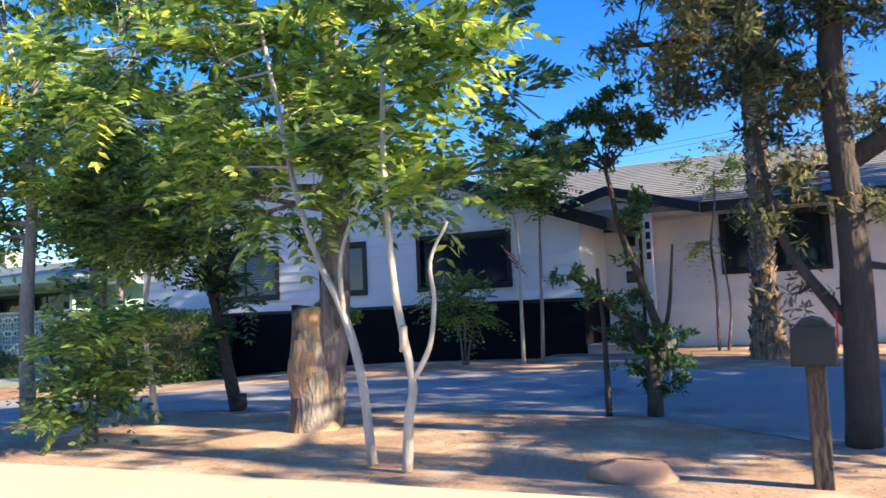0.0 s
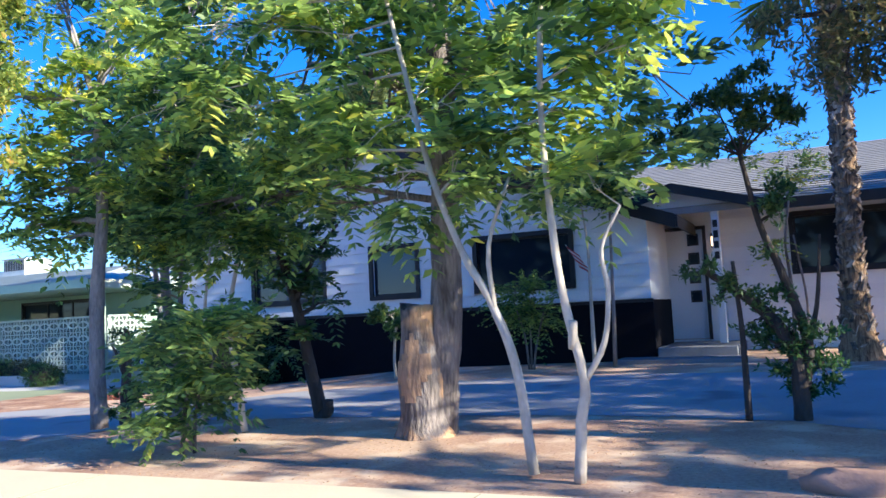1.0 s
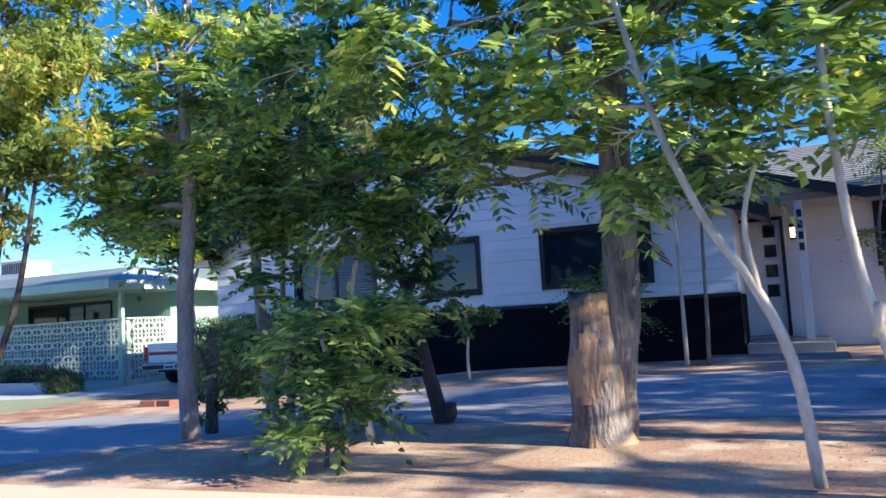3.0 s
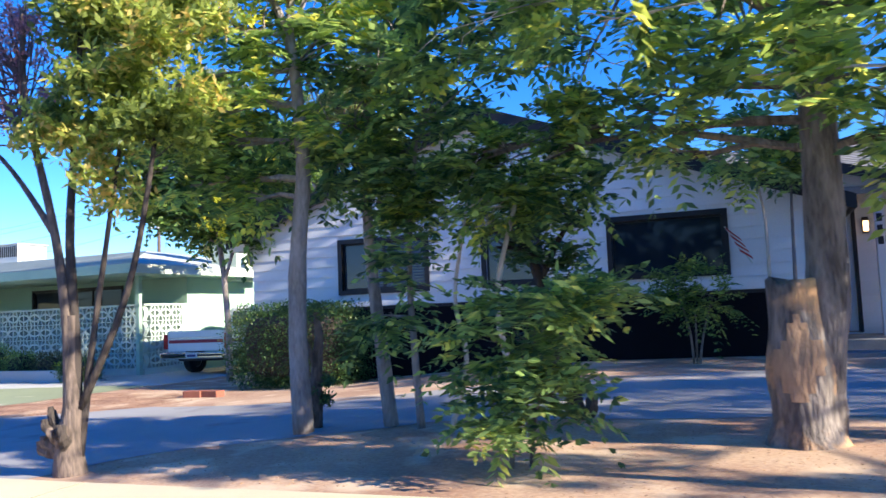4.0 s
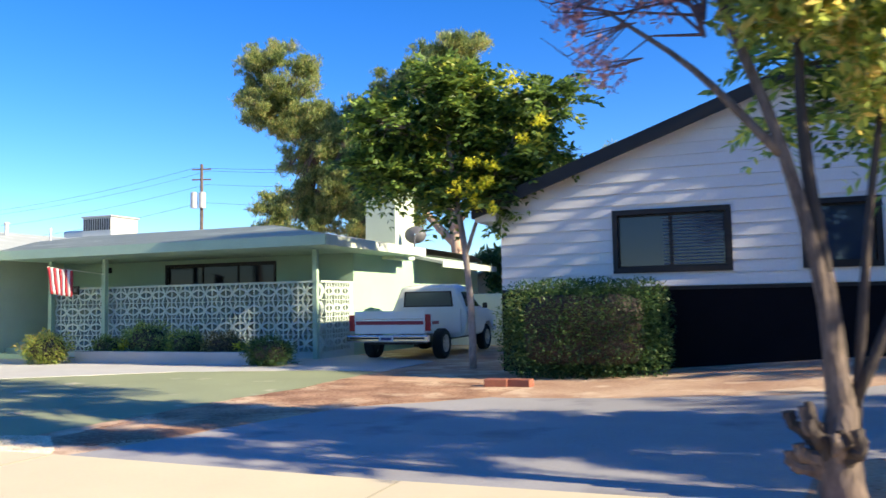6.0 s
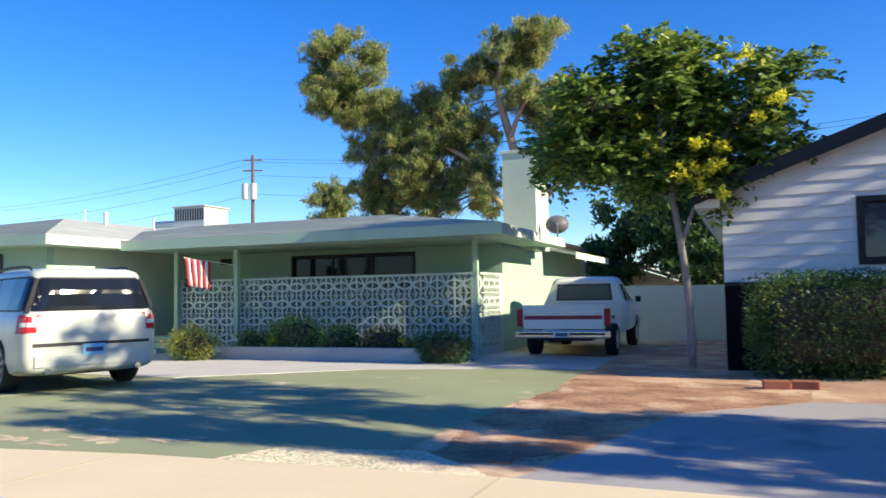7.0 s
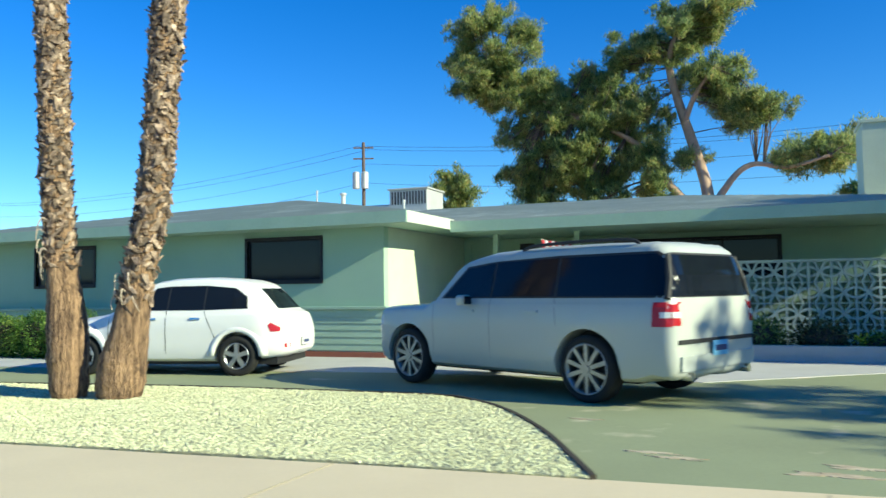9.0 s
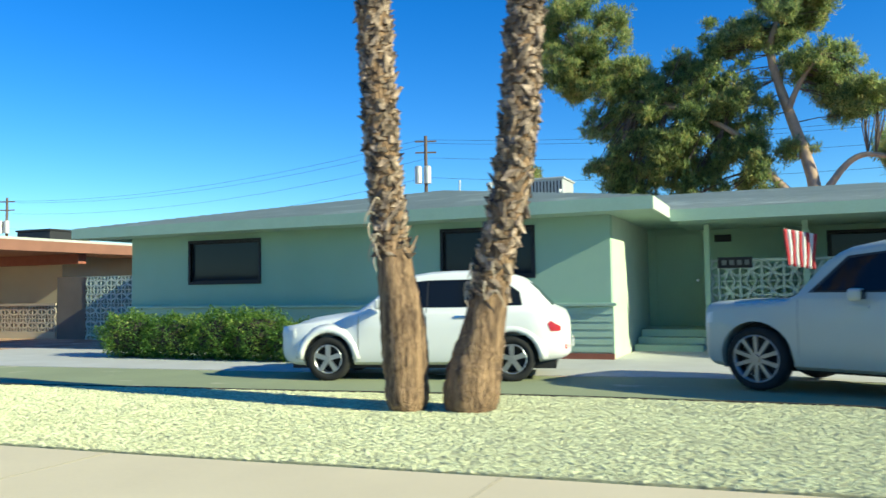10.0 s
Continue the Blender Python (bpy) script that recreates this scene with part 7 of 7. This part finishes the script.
def palm(base, top, r0, r1, seed, label, smooth_to=1.0, boots=700, fans=26, reach=1.0, girth=(), drop=0.0, way=()):
    """A fan palm: a trunk rough with cut leaf bases above a smoother foot."""
    t = thing("palm_tree", label, "palm tree")
    rnd = random.Random(seed)
    base, top = Vector(base), Vector(top)
    c = curve_pts([base] + [Vector(q) for q in way] + [top], 56 // (len(way) + 1))
    H = top.z - base.z
    rad = []
    for p in c:
        h = p.z - base.z
        rad.append(float(np.interp(h, [g[0] for g in girth], [g[1] for g in girth])) if girth else r1 + (r0 - r1) * math.exp(-h / .55))
    bm = bmesh.new()
    tube(bm, c, rad, 20, .045, seed)
    part("trunk", bm, M_PALMBARK, t, smooth=True)
    bm = bmesh.new()
    for i in range(boots):
        h = smooth_to + (H - smooth_to) * (i / boots) ** .9
        k = min(len(c) - 2, max(0, next((j for j in range(len(c) - 1) if c[j + 1].z - base.z >= h), len(c) - 2)))
        f = (h - (c[k].z - base.z)) / max(1e-5, c[k + 1].z - c[k].z)
        p, rr = c[k].lerp(c[k + 1], f), rad[k] + (rad[k + 1] - rad[k]) * f
        a = i * 2.39996 + rnd.uniform(-.3, .3)
        o, s = Vector((math.cos(a), math.sin(a), 0)), Vector((-math.sin(a), math.cos(a), 0))
        w, ln, out = rnd.uniform(.026, .064), rnd.uniform(.045, .12), rnd.uniform(.014, .05)
        if rnd.random() < .08: ln, out = ln * 1.5, out * 1.7
        dn = -1 if rnd.random() < .25 else 1
        b0 = p + o * (rr - .03)
        tip = p + o * (rr + out) + Vector((0, 0, dn * ln)) + s * rnd.choice((-1, 1)) * rnd.uniform(.02, .10)
        lo = [b0 - s * w, b0 + s * w, b0 + s * w * .8 + o * .045 + Vector((0, 0, .01)), b0 - s * w * .8 + o * .045 + Vector((0, 0, .01))]
        hi = [tip - s * w * .55 - o * .02, tip + s * w * .55 - o * .02, tip + s * w * .4, tip - s * w * .4]
        solid_fast(bm, lo, hi)
    part("frayed_sheath", bm, M_BOOT, t, "frayed cut leaf bases")["kind"] = "stuff"
    for i in range(9):
        a, h = rnd.uniform(3.6, 5.6), smooth_to + rnd.uniform(-.1, .45)
        p = next((q for q in c if q.z - base.z >= h), top)
        o, q = Vector((math.cos(a), math.sin(a), 0)), rnd.uniform(-.12, .12)
        sd = Vector((-o.y, o.x, 0))
        rr = r1 + .04
        bm = bmesh.new()
        tube(bm, curve_pts([p + o * (rr - .03), p + o * (rr + .03) + sd * q * .5 + Vector((0, 0, .05)), p + o * (rr + .045) + sd * q - Vector((0, 0, .04)), p + o * (rr + .02) + sd * q * 1.4 - Vector((0, 0, .13))], 3), [.004, .007, .008, .008, .008, .007, .007, .006, .005, .003], 5)
        part("fibre", bm, M_FIBRE, t, "loose pale fibre")
    # crown of fans
    V, Fc, off = [], [], 0
    rng = np.random.default_rng(seed)
    for i in range(fans):
        a, el = rng.uniform(0, 6.28), rng.uniform(-.9, 1.2)
        d = np.array([math.cos(a) * math.cos(el), math.sin(a) * math.cos(el), math.sin(el)])
        e = np.array(top) - np.array([0, 0, rng.uniform(0, drop)])
        o = e + d * rng.uniform(.8, 1.2) * reach
        sd = unit(np.cross(d, [0, 0, 1.0])[None])[0]
        ang = np.linspace(-1.3, 1.3, 18)
        dirs = np.cos(ang)[:, None] * d + np.sin(ang)[:, None] * sd + np.array([0, 0, -.25])
        v, f = blades(np.repeat(o[None], 18, 0), unit(dirs), .8, .07, rng)
        V.append(v); Fc.append(f + off); off += len(v)
        s2 = sd * .02
        v = np.stack([e - s2, e + s2, o + s2, o - s2]); V.append(v); Fc.append(np.arange(4)[None] + off); off += 4
    leaf_part("crown", (np.concatenate(V), np.concatenate(Fc)), M_FROND, t)
    return t


def solid_fast(bm, lo, hi):
    a, b = [bm.verts.new(p) for p in lo], [bm.verts.new(p) for p in hi]
    bm.faces.new(b)
    for i in range(4):
        bm.faces.new((a[i], a[(i + 1) % 4], b[(i + 1) % 4], b[i]))


palm((-32.23, 6.83, -.25), (-32.95, 6.83, 9.2), .165, .15, 51, "tall palm with frayed brown leaf bases on gravel", 1.62, 1500, girth=((0, .13), (.07, .185), (.22, .23), (.40, .215), (.55, .24), (.9, .235), (1.35, .20), (1.6, .182), (1.9, .162), (9, .148)), way=((-32.26, 6.83, .3), (-32.29, 6.83, .75), (-32.36, 6.83, 1.28), (-32.49, 6.83, 2.39), (-32.6, 6.83, 4.3)))
palm((-31.65, 7.0, -.25), (-30.45, 7.0, 9.0), .24, .165, 52, "tall leaning palm with frayed brown leaf bases on gravel", 1.2, 1600, girth=((0, .17), (.07, .25), (.25, .285), (.5, .275), (.75, .235), (1.0, .205), (1.3, .175), (9, .152)), way=((-31.58, 7.0, .2), (-31.49, 7.0, .55), (-31.34, 7.0, 1.26), (-31.10, 7.0, 2.31), (-30.94, 7.0, 4.08)))
palm((-3.22, 13.3, .1), (-3.22, 13.3, 8.2), .33, .15, 53, "palm with shaggy brown trunk by the house", 0.2, 800, 84, 1.35, drop=1.3, way=((-3.24, 13.3, 1.2), (-3.20, 13.3, 4.0)))

# the big pine behind the houses
PINE = [(-38.1, 40.3, 13.75, 2.8), (-35.46, 40.2, 10.92, 1.97), (-39.0, 40.3, 12.7, 1.5), (-28.46, 40.3, 13.96, 2.17), (-26.56, 40.3, 14.51, 1.55), (-25.0, 40.2, 9.7, 1.8), (-30.7, 40.2, 9.15, 2.38), (-32.9, 40.2, 8.07, 2.07), (-35.69, 40.2, 7.41, 1.45), (-27.29, 40.2, 11.74, 1.66), (-21.45, 40.1, 7.21, 1.24), (-23.55, 40.1, 6.88, 0.83), (-26.6, 40.2, 11.1, 1.3), (-31.87, 40.2, 11.27, 1.55), (-29.63, 40.1, 6.72, 1.66), (-32.13, 40.1, 5.52, 1.86), (-35.61, 40.1, 5.49, 1.45)]
PINE_SMALL = [(-33.68, 40.2, 10.19, 1.66), (-30.86, 40.3, 12.77, 1.55), (-29.76, 40.3, 13.1, 0.93), (-26.67, 40.3, 13.77, 0.93), (-26.0, 40.2, 10.58, 1.04), (-24.62, 40.2, 9.53, 0.83), (-32.76, 40.3, 11.9, 0.93), (-30.38, 40.2, 10.75, 1.04), (-40.1, 40.3, 13.9, 0.9), (-36.3, 40.3, 14.6, 1.1), (-35.7, 40.2, 11.9, 1.5), (-37.3, 40.2, 12.2, 1.6), (-35.26, 40.3, 11.03, 0.93), (-27.73, 40.1, 7.26, 0.83), (-30.81, 40.2, 7.56, 1.04), (-36.0, 40.2, 6.66, 1.04), (-35.0, 40.0, 8.5, 1.5), (-36.9, 40.0, 9.2, 1.1), (-36.5, 40.0, 6.9, 1.3), (-33.6, 40.0, 7.0, 1.4), (-34.6, 40.0, 10.4, 1.2)]
tree("pine_tree", "tall open-crowned pine behind the houses", [([(-26.3, 39.4, -.4), (-26.6, 39.52, 2.07), (-27.11, 39.77, 6.09), (-28.03, 40.0, 9.38), (-28.69, 40.06, 12.06), (-28.38, 40.09, 13.61)], 0.373, 0.124), ([(-28.05, 39.92, 9.17), (-27.41, 39.69, 10.54), (-26.51, 39.29, 11.61)], 0.166, 0.062),
      ([(-26.49, 39.55, 3.62), (-28.88, 39.78, 6.18), (-29.75, 39.82, 7.82), (-32.24, 39.7, 9.46), (-34.79, 39.31, 10.29)], 0.228, 0.072), ([(-26.77, 39.58, 4.96), (-25.67, 39.6, 6.42), (-24.78, 39.6, 6.84), (-23.35, 39.42, 6.56), (-21.69, 38.92, 6.91)], 0.176, 0.062), ([(-32.24, 39.7, 9.46), (-34.4, 39.6, 10.6), (-36.5, 39.7, 11.6), (-37.9, 39.8, 13.0)], 0.11, 0.05)],
     broken(PINE + PINE_SMALL, 17, 3, .35, 1.08), 61, M_PINEBARK, M_NEEDLE, kind="tuft", density=300, twig_bark=M_STEMBARK, length=.26, width=.040, per=7, clump=.33, flat=.7, up=.7)
# further greenery
tree("background_tree", "dark green tree behind the yard wall", [([(-16.92, 28.1, -.5), (-16.87, 28.16, 2.75), (-17.14, 28.21, 4.83)], 0.26, 0.105)],
     [(-18.36, 28.16, 3.37, 1.68), (-16.36, 28.19, 3.79, 1.78), (-14.36, 28.21, 3.38, 1.68), (-20.19, 28.99, 4.03, 1.26), (-15.55, 27.32, 1.98, 1.47), (-18.05, 27.29, 1.96, 1.36), (-13.04, 27.37, 2.4, 1.26), (-19.31, 29.85, 4.5, 1.26), (-18.11, 29.85, 4.08, 1.15), (-19.83, 29.8, 2.82, 1.26), (-18.04, 29.81, 2.2, 1.36), (-19.59, 29.87, 5.64, 0.73), (-21.63, 29.78, 2.81, 0.94), (-21.05, 29.76, 1.9, 1.0)], 62, M_DARKBARK, M_LEAFDARK, kind="tuft", density=300, length=.23, width=.095, per=7, clump=.47)
tree("background_pine", "smaller dark pine far behind the roof", [([(-16.65, 46.5, -.5), (-16.55, 46.67, 5.62), (-16.72, 46.73, 8.23)], 0.3, 0.1)],
     [(-23.0, 46.7, 8.0, 1.2), (-21.2, 46.7, 8.3, 1.3), (-19.4, 46.68, 8.6, 1.5), (-18.04, 46.68, 6.87, 1.88), (-15.03, 46.73, 7.3, 2.09), (-12.54, 46.74, 6.27, 1.78), (-16.06, 46.66, 4.79, 1.68), (-19.56, 46.63, 5.61, 1.26)], 63, M_PINEBARK, M_NEEDLE, kind="tuft", density=240, length=.42, width=.06, per=8, clump=.7)
tree("background_tree", "small rounded tree far behind the roof", [([(-43.7, 48.34, -.5), (-43.6, 48.48, 7.2)], 0.196, 0.079)], [(-43.9, 48.51, 8.9, .75), (-43.4, 48.49, 8.1, 1.0), (-44.4, 48.47, 7.6, 0.9), (-42.9, 48.5, 7.0, 1.1), (-44.0, 48.5, 6.3, 1.2)], 64, M_DARKBARK, M_NEEDLE, kind="tuft", density=260, length=.35, width=.07, per=7, clump=.6)

# ---- small things ----
def rock():
    bm = bmesh.new()
    bmesh.ops.create_icosphere(bm, subdivisions=3, radius=1)
    for v in bm.verts:
        n = noise.noise(v.co * 1.3) * .25 + noise.noise(v.co * 3.1) * .1
        v.co = Vector((v.co.x * .30 * (1 + n), v.co.y * .17 * (1 + n), max(-.4, min(v.co.z, .75)) * .13 * (1 + n)))
    ob = part("rock", bm, M_ROCK, smooth=True)
    ob.matrix_world = pose(-3.62, 5.32, .06, 0, 0, 12) @ Matrix.Scale(.92, 4)
    tagged(ob, "flat sandstone boulder on the dirt", "rock")


rock()


def mailbox():
    m = thing("mailbox", "dark metal mailbox with red flag on a wooden post", "mailbox", pose(-2.59, 5.33, gz(-2.59, 5.33) - .03) @ Matrix.Scale(1.15, 4))
    # dark bark colour stands in for shadow on the wood
    part("post", boxed(-.045, .045, -.045, .045, 0, .62, bevel=.006), M_DARKBARK, m)
    bm = bmesh.new()
    q = [(-.1, 0), (.1, 0), (.1, .12)] + [(.1 * math.cos(a), .12 + .1 * math.sin(a)) for a in (.5, 1.05, 1.57, 2.1, 2.64)] + [(-.1, .12)]
    solid(bm, [(x, -.24, .621 + z) for x, z in q], [(x, .24, .621 + z) for x, z in q])
    b = part("box", bm, M_PLASTIC, m)
    part("door", boxed(-.095, .095, -.252, -.241, .63, .80, bevel=.004), M_PLASTIC, b)
    part("flag", boxed(.102, .11, -.1, -.06, .70, .86), M_RED, b, "red signal flag")


mailbox()


def bricks():
    for i, (x, y, a) in enumerate(((-16.13, 11.45, 4), (-15.78, 11.48, -6))):
        ob = part("brick_block", boxed(-.17, .17, -.1, .1, 0, .13, bevel=.012), M_BRICK)
        ob.matrix_world = pose(x, y, gz(x, y) - .02, 0, 0, a)
        tagged(ob, "red concrete block lying on the dirt", "block", group="loose blocks")


bricks()


def flag(label, staff, stripes, step, fall, w, ripple=.02):
    """A striped flag hanging from a staff: each stripe runs down the cloth; step is the way from stripe to stripe along the staff, fall the way down."""
    t = thing("flag", label, "flag")
    bm = bmesh.new(); tube(bm, staff, [.012, .010], 8)
    part("staff", bm, M_PALEWOOD, t)
    at, u, v = Vector(staff[1]), Vector(step), Vector(fall)
    nrm = u.cross(v).normalized()
    for i in range(stripes):
        bm = bmesh.new()
        rows, n = [], 10
        for j in range(n + 1):
            s = j / n
            p = [at + u * ((i + e) * (1 - .18 * s)) + v * s + nrm * (ripple * math.sin((i + e) * 1.3 + s * 5) * (.3 + s)) for e in (0, 1)]
            rows.append([bm.verts.new(q) for q in p] + [bm.verts.new(q + nrm * .004) for q in p[::-1]])
        for a, b in zip(rows, rows[1:]):
            for k in range(4):
                bm.faces.new((a[k], a[(k + 1) % 4], b[(k + 1) % 4], b[k]))
        bm.faces.new(rows[0]); bm.faces.new(rows[-1][::-1])
        bmesh.ops.recalc_face_normals(bm, faces=bm.faces[:])
        part("stripe", bm, M_FLAGR if i % 2 == 0 else M_FLAGW, t, smooth=True)
    return t


flag("striped red and white flag hanging from a porch staff", [(-28.15, 16.34, 1.88), (-28.62, 14.95, 2.04)], 9, (.062, .03, -.012), (.05, .08, -.66), .62)
_f = flag("small striped red and white flag by the window", [(-7.25, 14.08, 1.62), (-7.62, 13.75, 2.2)], 7, (.030, .014, -.058), (.22, .05, -.20), .3, .016)


def cooler():
    t = thing("roof_cooler", "grey metal air conditioning unit on the roof", "air conditioner", pose(-.42, 0, 0))
    b = part("body", boxed(-35.8, -34.4, 23.5, 24.9, 3.55, 4.44, bevel=.03), M_METAL, t)
    part("lid", boxed(-35.85, -34.35, 23.45, 24.95, 4.442, 4.50, bevel=.015), M_METAL, b)
    for i in range(12):
        part("fin", boxed(-35.70 + i * .11, -35.66 + i * .11, 23.475, 23.499, 3.95, 4.38), M_PLASTIC, b)
    part("duct", boxed(-36.9, -35.82, 23.6, 24.6, 3.5, 4.0, bevel=.08), M_METAL, t)


cooler()
for _x, _y, _z, _h, _r in ((-36.0, 20.0, 3.55, .36, .07), (-34.02, 20.0, 3.2, .40, .035), (-36.9, 20.0, 3.6, .44, .025)):
    _bm = bmesh.new()
    tube(_bm, [(_x, _y, _z - .1), (_x, _y, _z + _h)], [_r, _r], 10)
    tube(_bm, [(_x, _y, _z + _h), (_x, _y, _z + _h + .06)], [_r * 1.6, _r * 1.2], 10)
    tagged(part("vent_pipe", _bm, M_METAL), "grey metal vent pipe on the roof", "vent pipe", group="roof vents")


def pole(x, y, h, arm):
    t = thing("utility_pole", "weathered wooden utility pole with transformer", "utility pole", pose(x, y, 0, 0, 0, arm))
    bm = bmesh.new(); tube(bm, [(0, 0, -.5), (0, 0, h)], [.18, .11], 10)
    part("pole", bm, M_POLE, t)
    for z in (h - .4, h - 1.2):
        part("crossarm", boxed(-.75, .75, -.05, .05, z - .05, z + .05), M_POLE, t)
    for dx, dz in ((-.52, -2.75), (.12, -2.75)):
        bm = bmesh.new(); tube(bm, [(dx, -.24, h + dz - .7), (dx, -.24, h + dz + .45), (dx, -.24, h + dz + .55)], [.27, .27, .18], 14)
        part("transformer", bm, M_METAL, t)
    return t


pole(-51.65, 50.4, 12.0, 20)
pole(-96.6, 52, 10.4, 20)
for _i, (_dz, _dy) in enumerate(((-.4, -.8), (-.4, .8), (-1.5, .6), (-3.0, 0))):
    for _a, _b in (((-96.6, 52, 10.4), (-51.65, 50.4, 12.0)), ((-51.65, 50.4, 12.0), (-4, 51, 11.6))):
        _bm = bmesh.new()
        _p = [Vector(_a).lerp(Vector(_b), k / 12) + Vector((0, _dy, _dz - 1.2 * (1 - (k / 6 - 1) ** 2))) for k in range(13)]
        tube(_bm, _p, [.011] * 13, 5)
        tagged(part("cable", _bm, M_WIRE), "thin dark overhead cable", "cable", group="overhead cables")


def dish():
    t = thing("satellite_dish", "grey satellite dish on the eave", "satellite dish", pose(-20.98, 20.05, 2.74, 0, 0, 195))
    bm = bmesh.new()
    n = 24
    rings = [[bm.verts.new((r * math.cos(6.2832 * k / n), -.12 * (r / .3) ** 2 + dy, r * .8 * math.sin(6.2832 * k / n) + .1)) for k in range(n)] for r, dy in ((.02, 0), (.15, 0), (.25, 0), (.3, 0), (.3, .012), (.15, .02), (.02, .02))]
    for a, b in zip(rings, rings[1:]):
        for k in range(n):
            bm.faces.new((a[k], a[(k + 1) % n], b[(k + 1) % n], b[k]))
    bmesh.ops.recalc_face_normals(bm, faces=bm.faces[:])
    part("dish", bm, M_DISH, t, smooth=True)
    bm = bmesh.new(); tube(bm, [(0, .0, .08), (0, .12, -.1), (0, .12, -.34)], [.02, .02, .02], 8)
    part("mount", bm, M_DISH, t)
    bm = bmesh.new(); tube(bm, [(0, .0, -.12), (0, -.35, -.05)], [.012, .012], 6); box(bm, -.03, .03, -.42, -.34, -.09, 0)
    part("feed_arm", bm, M_PLASTIC, t)


dish()


def rear_house():
    h = thing("rear_house", "small tan gabled building behind the yard wall", "house")
    part("wall", boxed(-24.4, -18.6, 30.2, 36, -.5, 1.32), M_TANWALL, h)
    bm = bmesh.new()
    solid(bm, [(-24.4, 30.2, 1.322), (-18.6, 30.2, 1.322), (-21.5, 30.2, 2.32)], [(-24.4, 30.35, 1.322), (-18.6, 30.35, 1.322), (-21.5, 30.35, 2.32)])
    part("gable", bm, M_TANWALL, h)
    bm = bmesh.new()
    for sx in (-1, 1):
        x = -21.5 + sx * 3.2
        solid(bm, [(x, 29.9, 1.26), (-21.5, 29.9, 2.36), (-21.5, 29.9, 2.46), (x, 29.9, 1.36)], [(x, 36.2, 1.26), (-21.5, 36.2, 2.36), (-21.5, 36.2, 2.46), (x, 36.2, 1.36)])
    part("roof", bm, M_ROOFG, h)


rear_house()


def trash_bin():
    t = thing("trash_bin", "dark wheeled plastic trash bin beside the house", "bin", pose(-21.45, 21.6, gz(-21.45, 21.6)) @ Matrix.Scale(1.05, 4))
    bm = bmesh.new()
    solid(bm, [(-.17, -.22, .04), (.17, -.22, .04), (.17, .22, .04), (-.17, .22, .04)], [(-.21, -.27, .82), (.21, -.27, .82), (.21, .27, .82), (-.21, .27, .82)])
    b = part("body", bm, M_PLASTIC, t)
    part("lid", boxed(-.225, .225, -.30, .29, .823, .88, bevel=.018), M_PLASTIC, t)
    for x in (-.15, .15):
        bm = bmesh.new(); tube(bm, [(x - .025, .2, .085), (x + .025, .2, .085)], [.085, .085], 14)
        part("wheel", bm, M_TYRE, t)
    bm = bmesh.new(); tube(bm, [(-.18, .31, .80), (.18, .31, .80)], [.014, .014], 8)
    part("handle", bm, M_PLASTIC, b)


trash_bin()
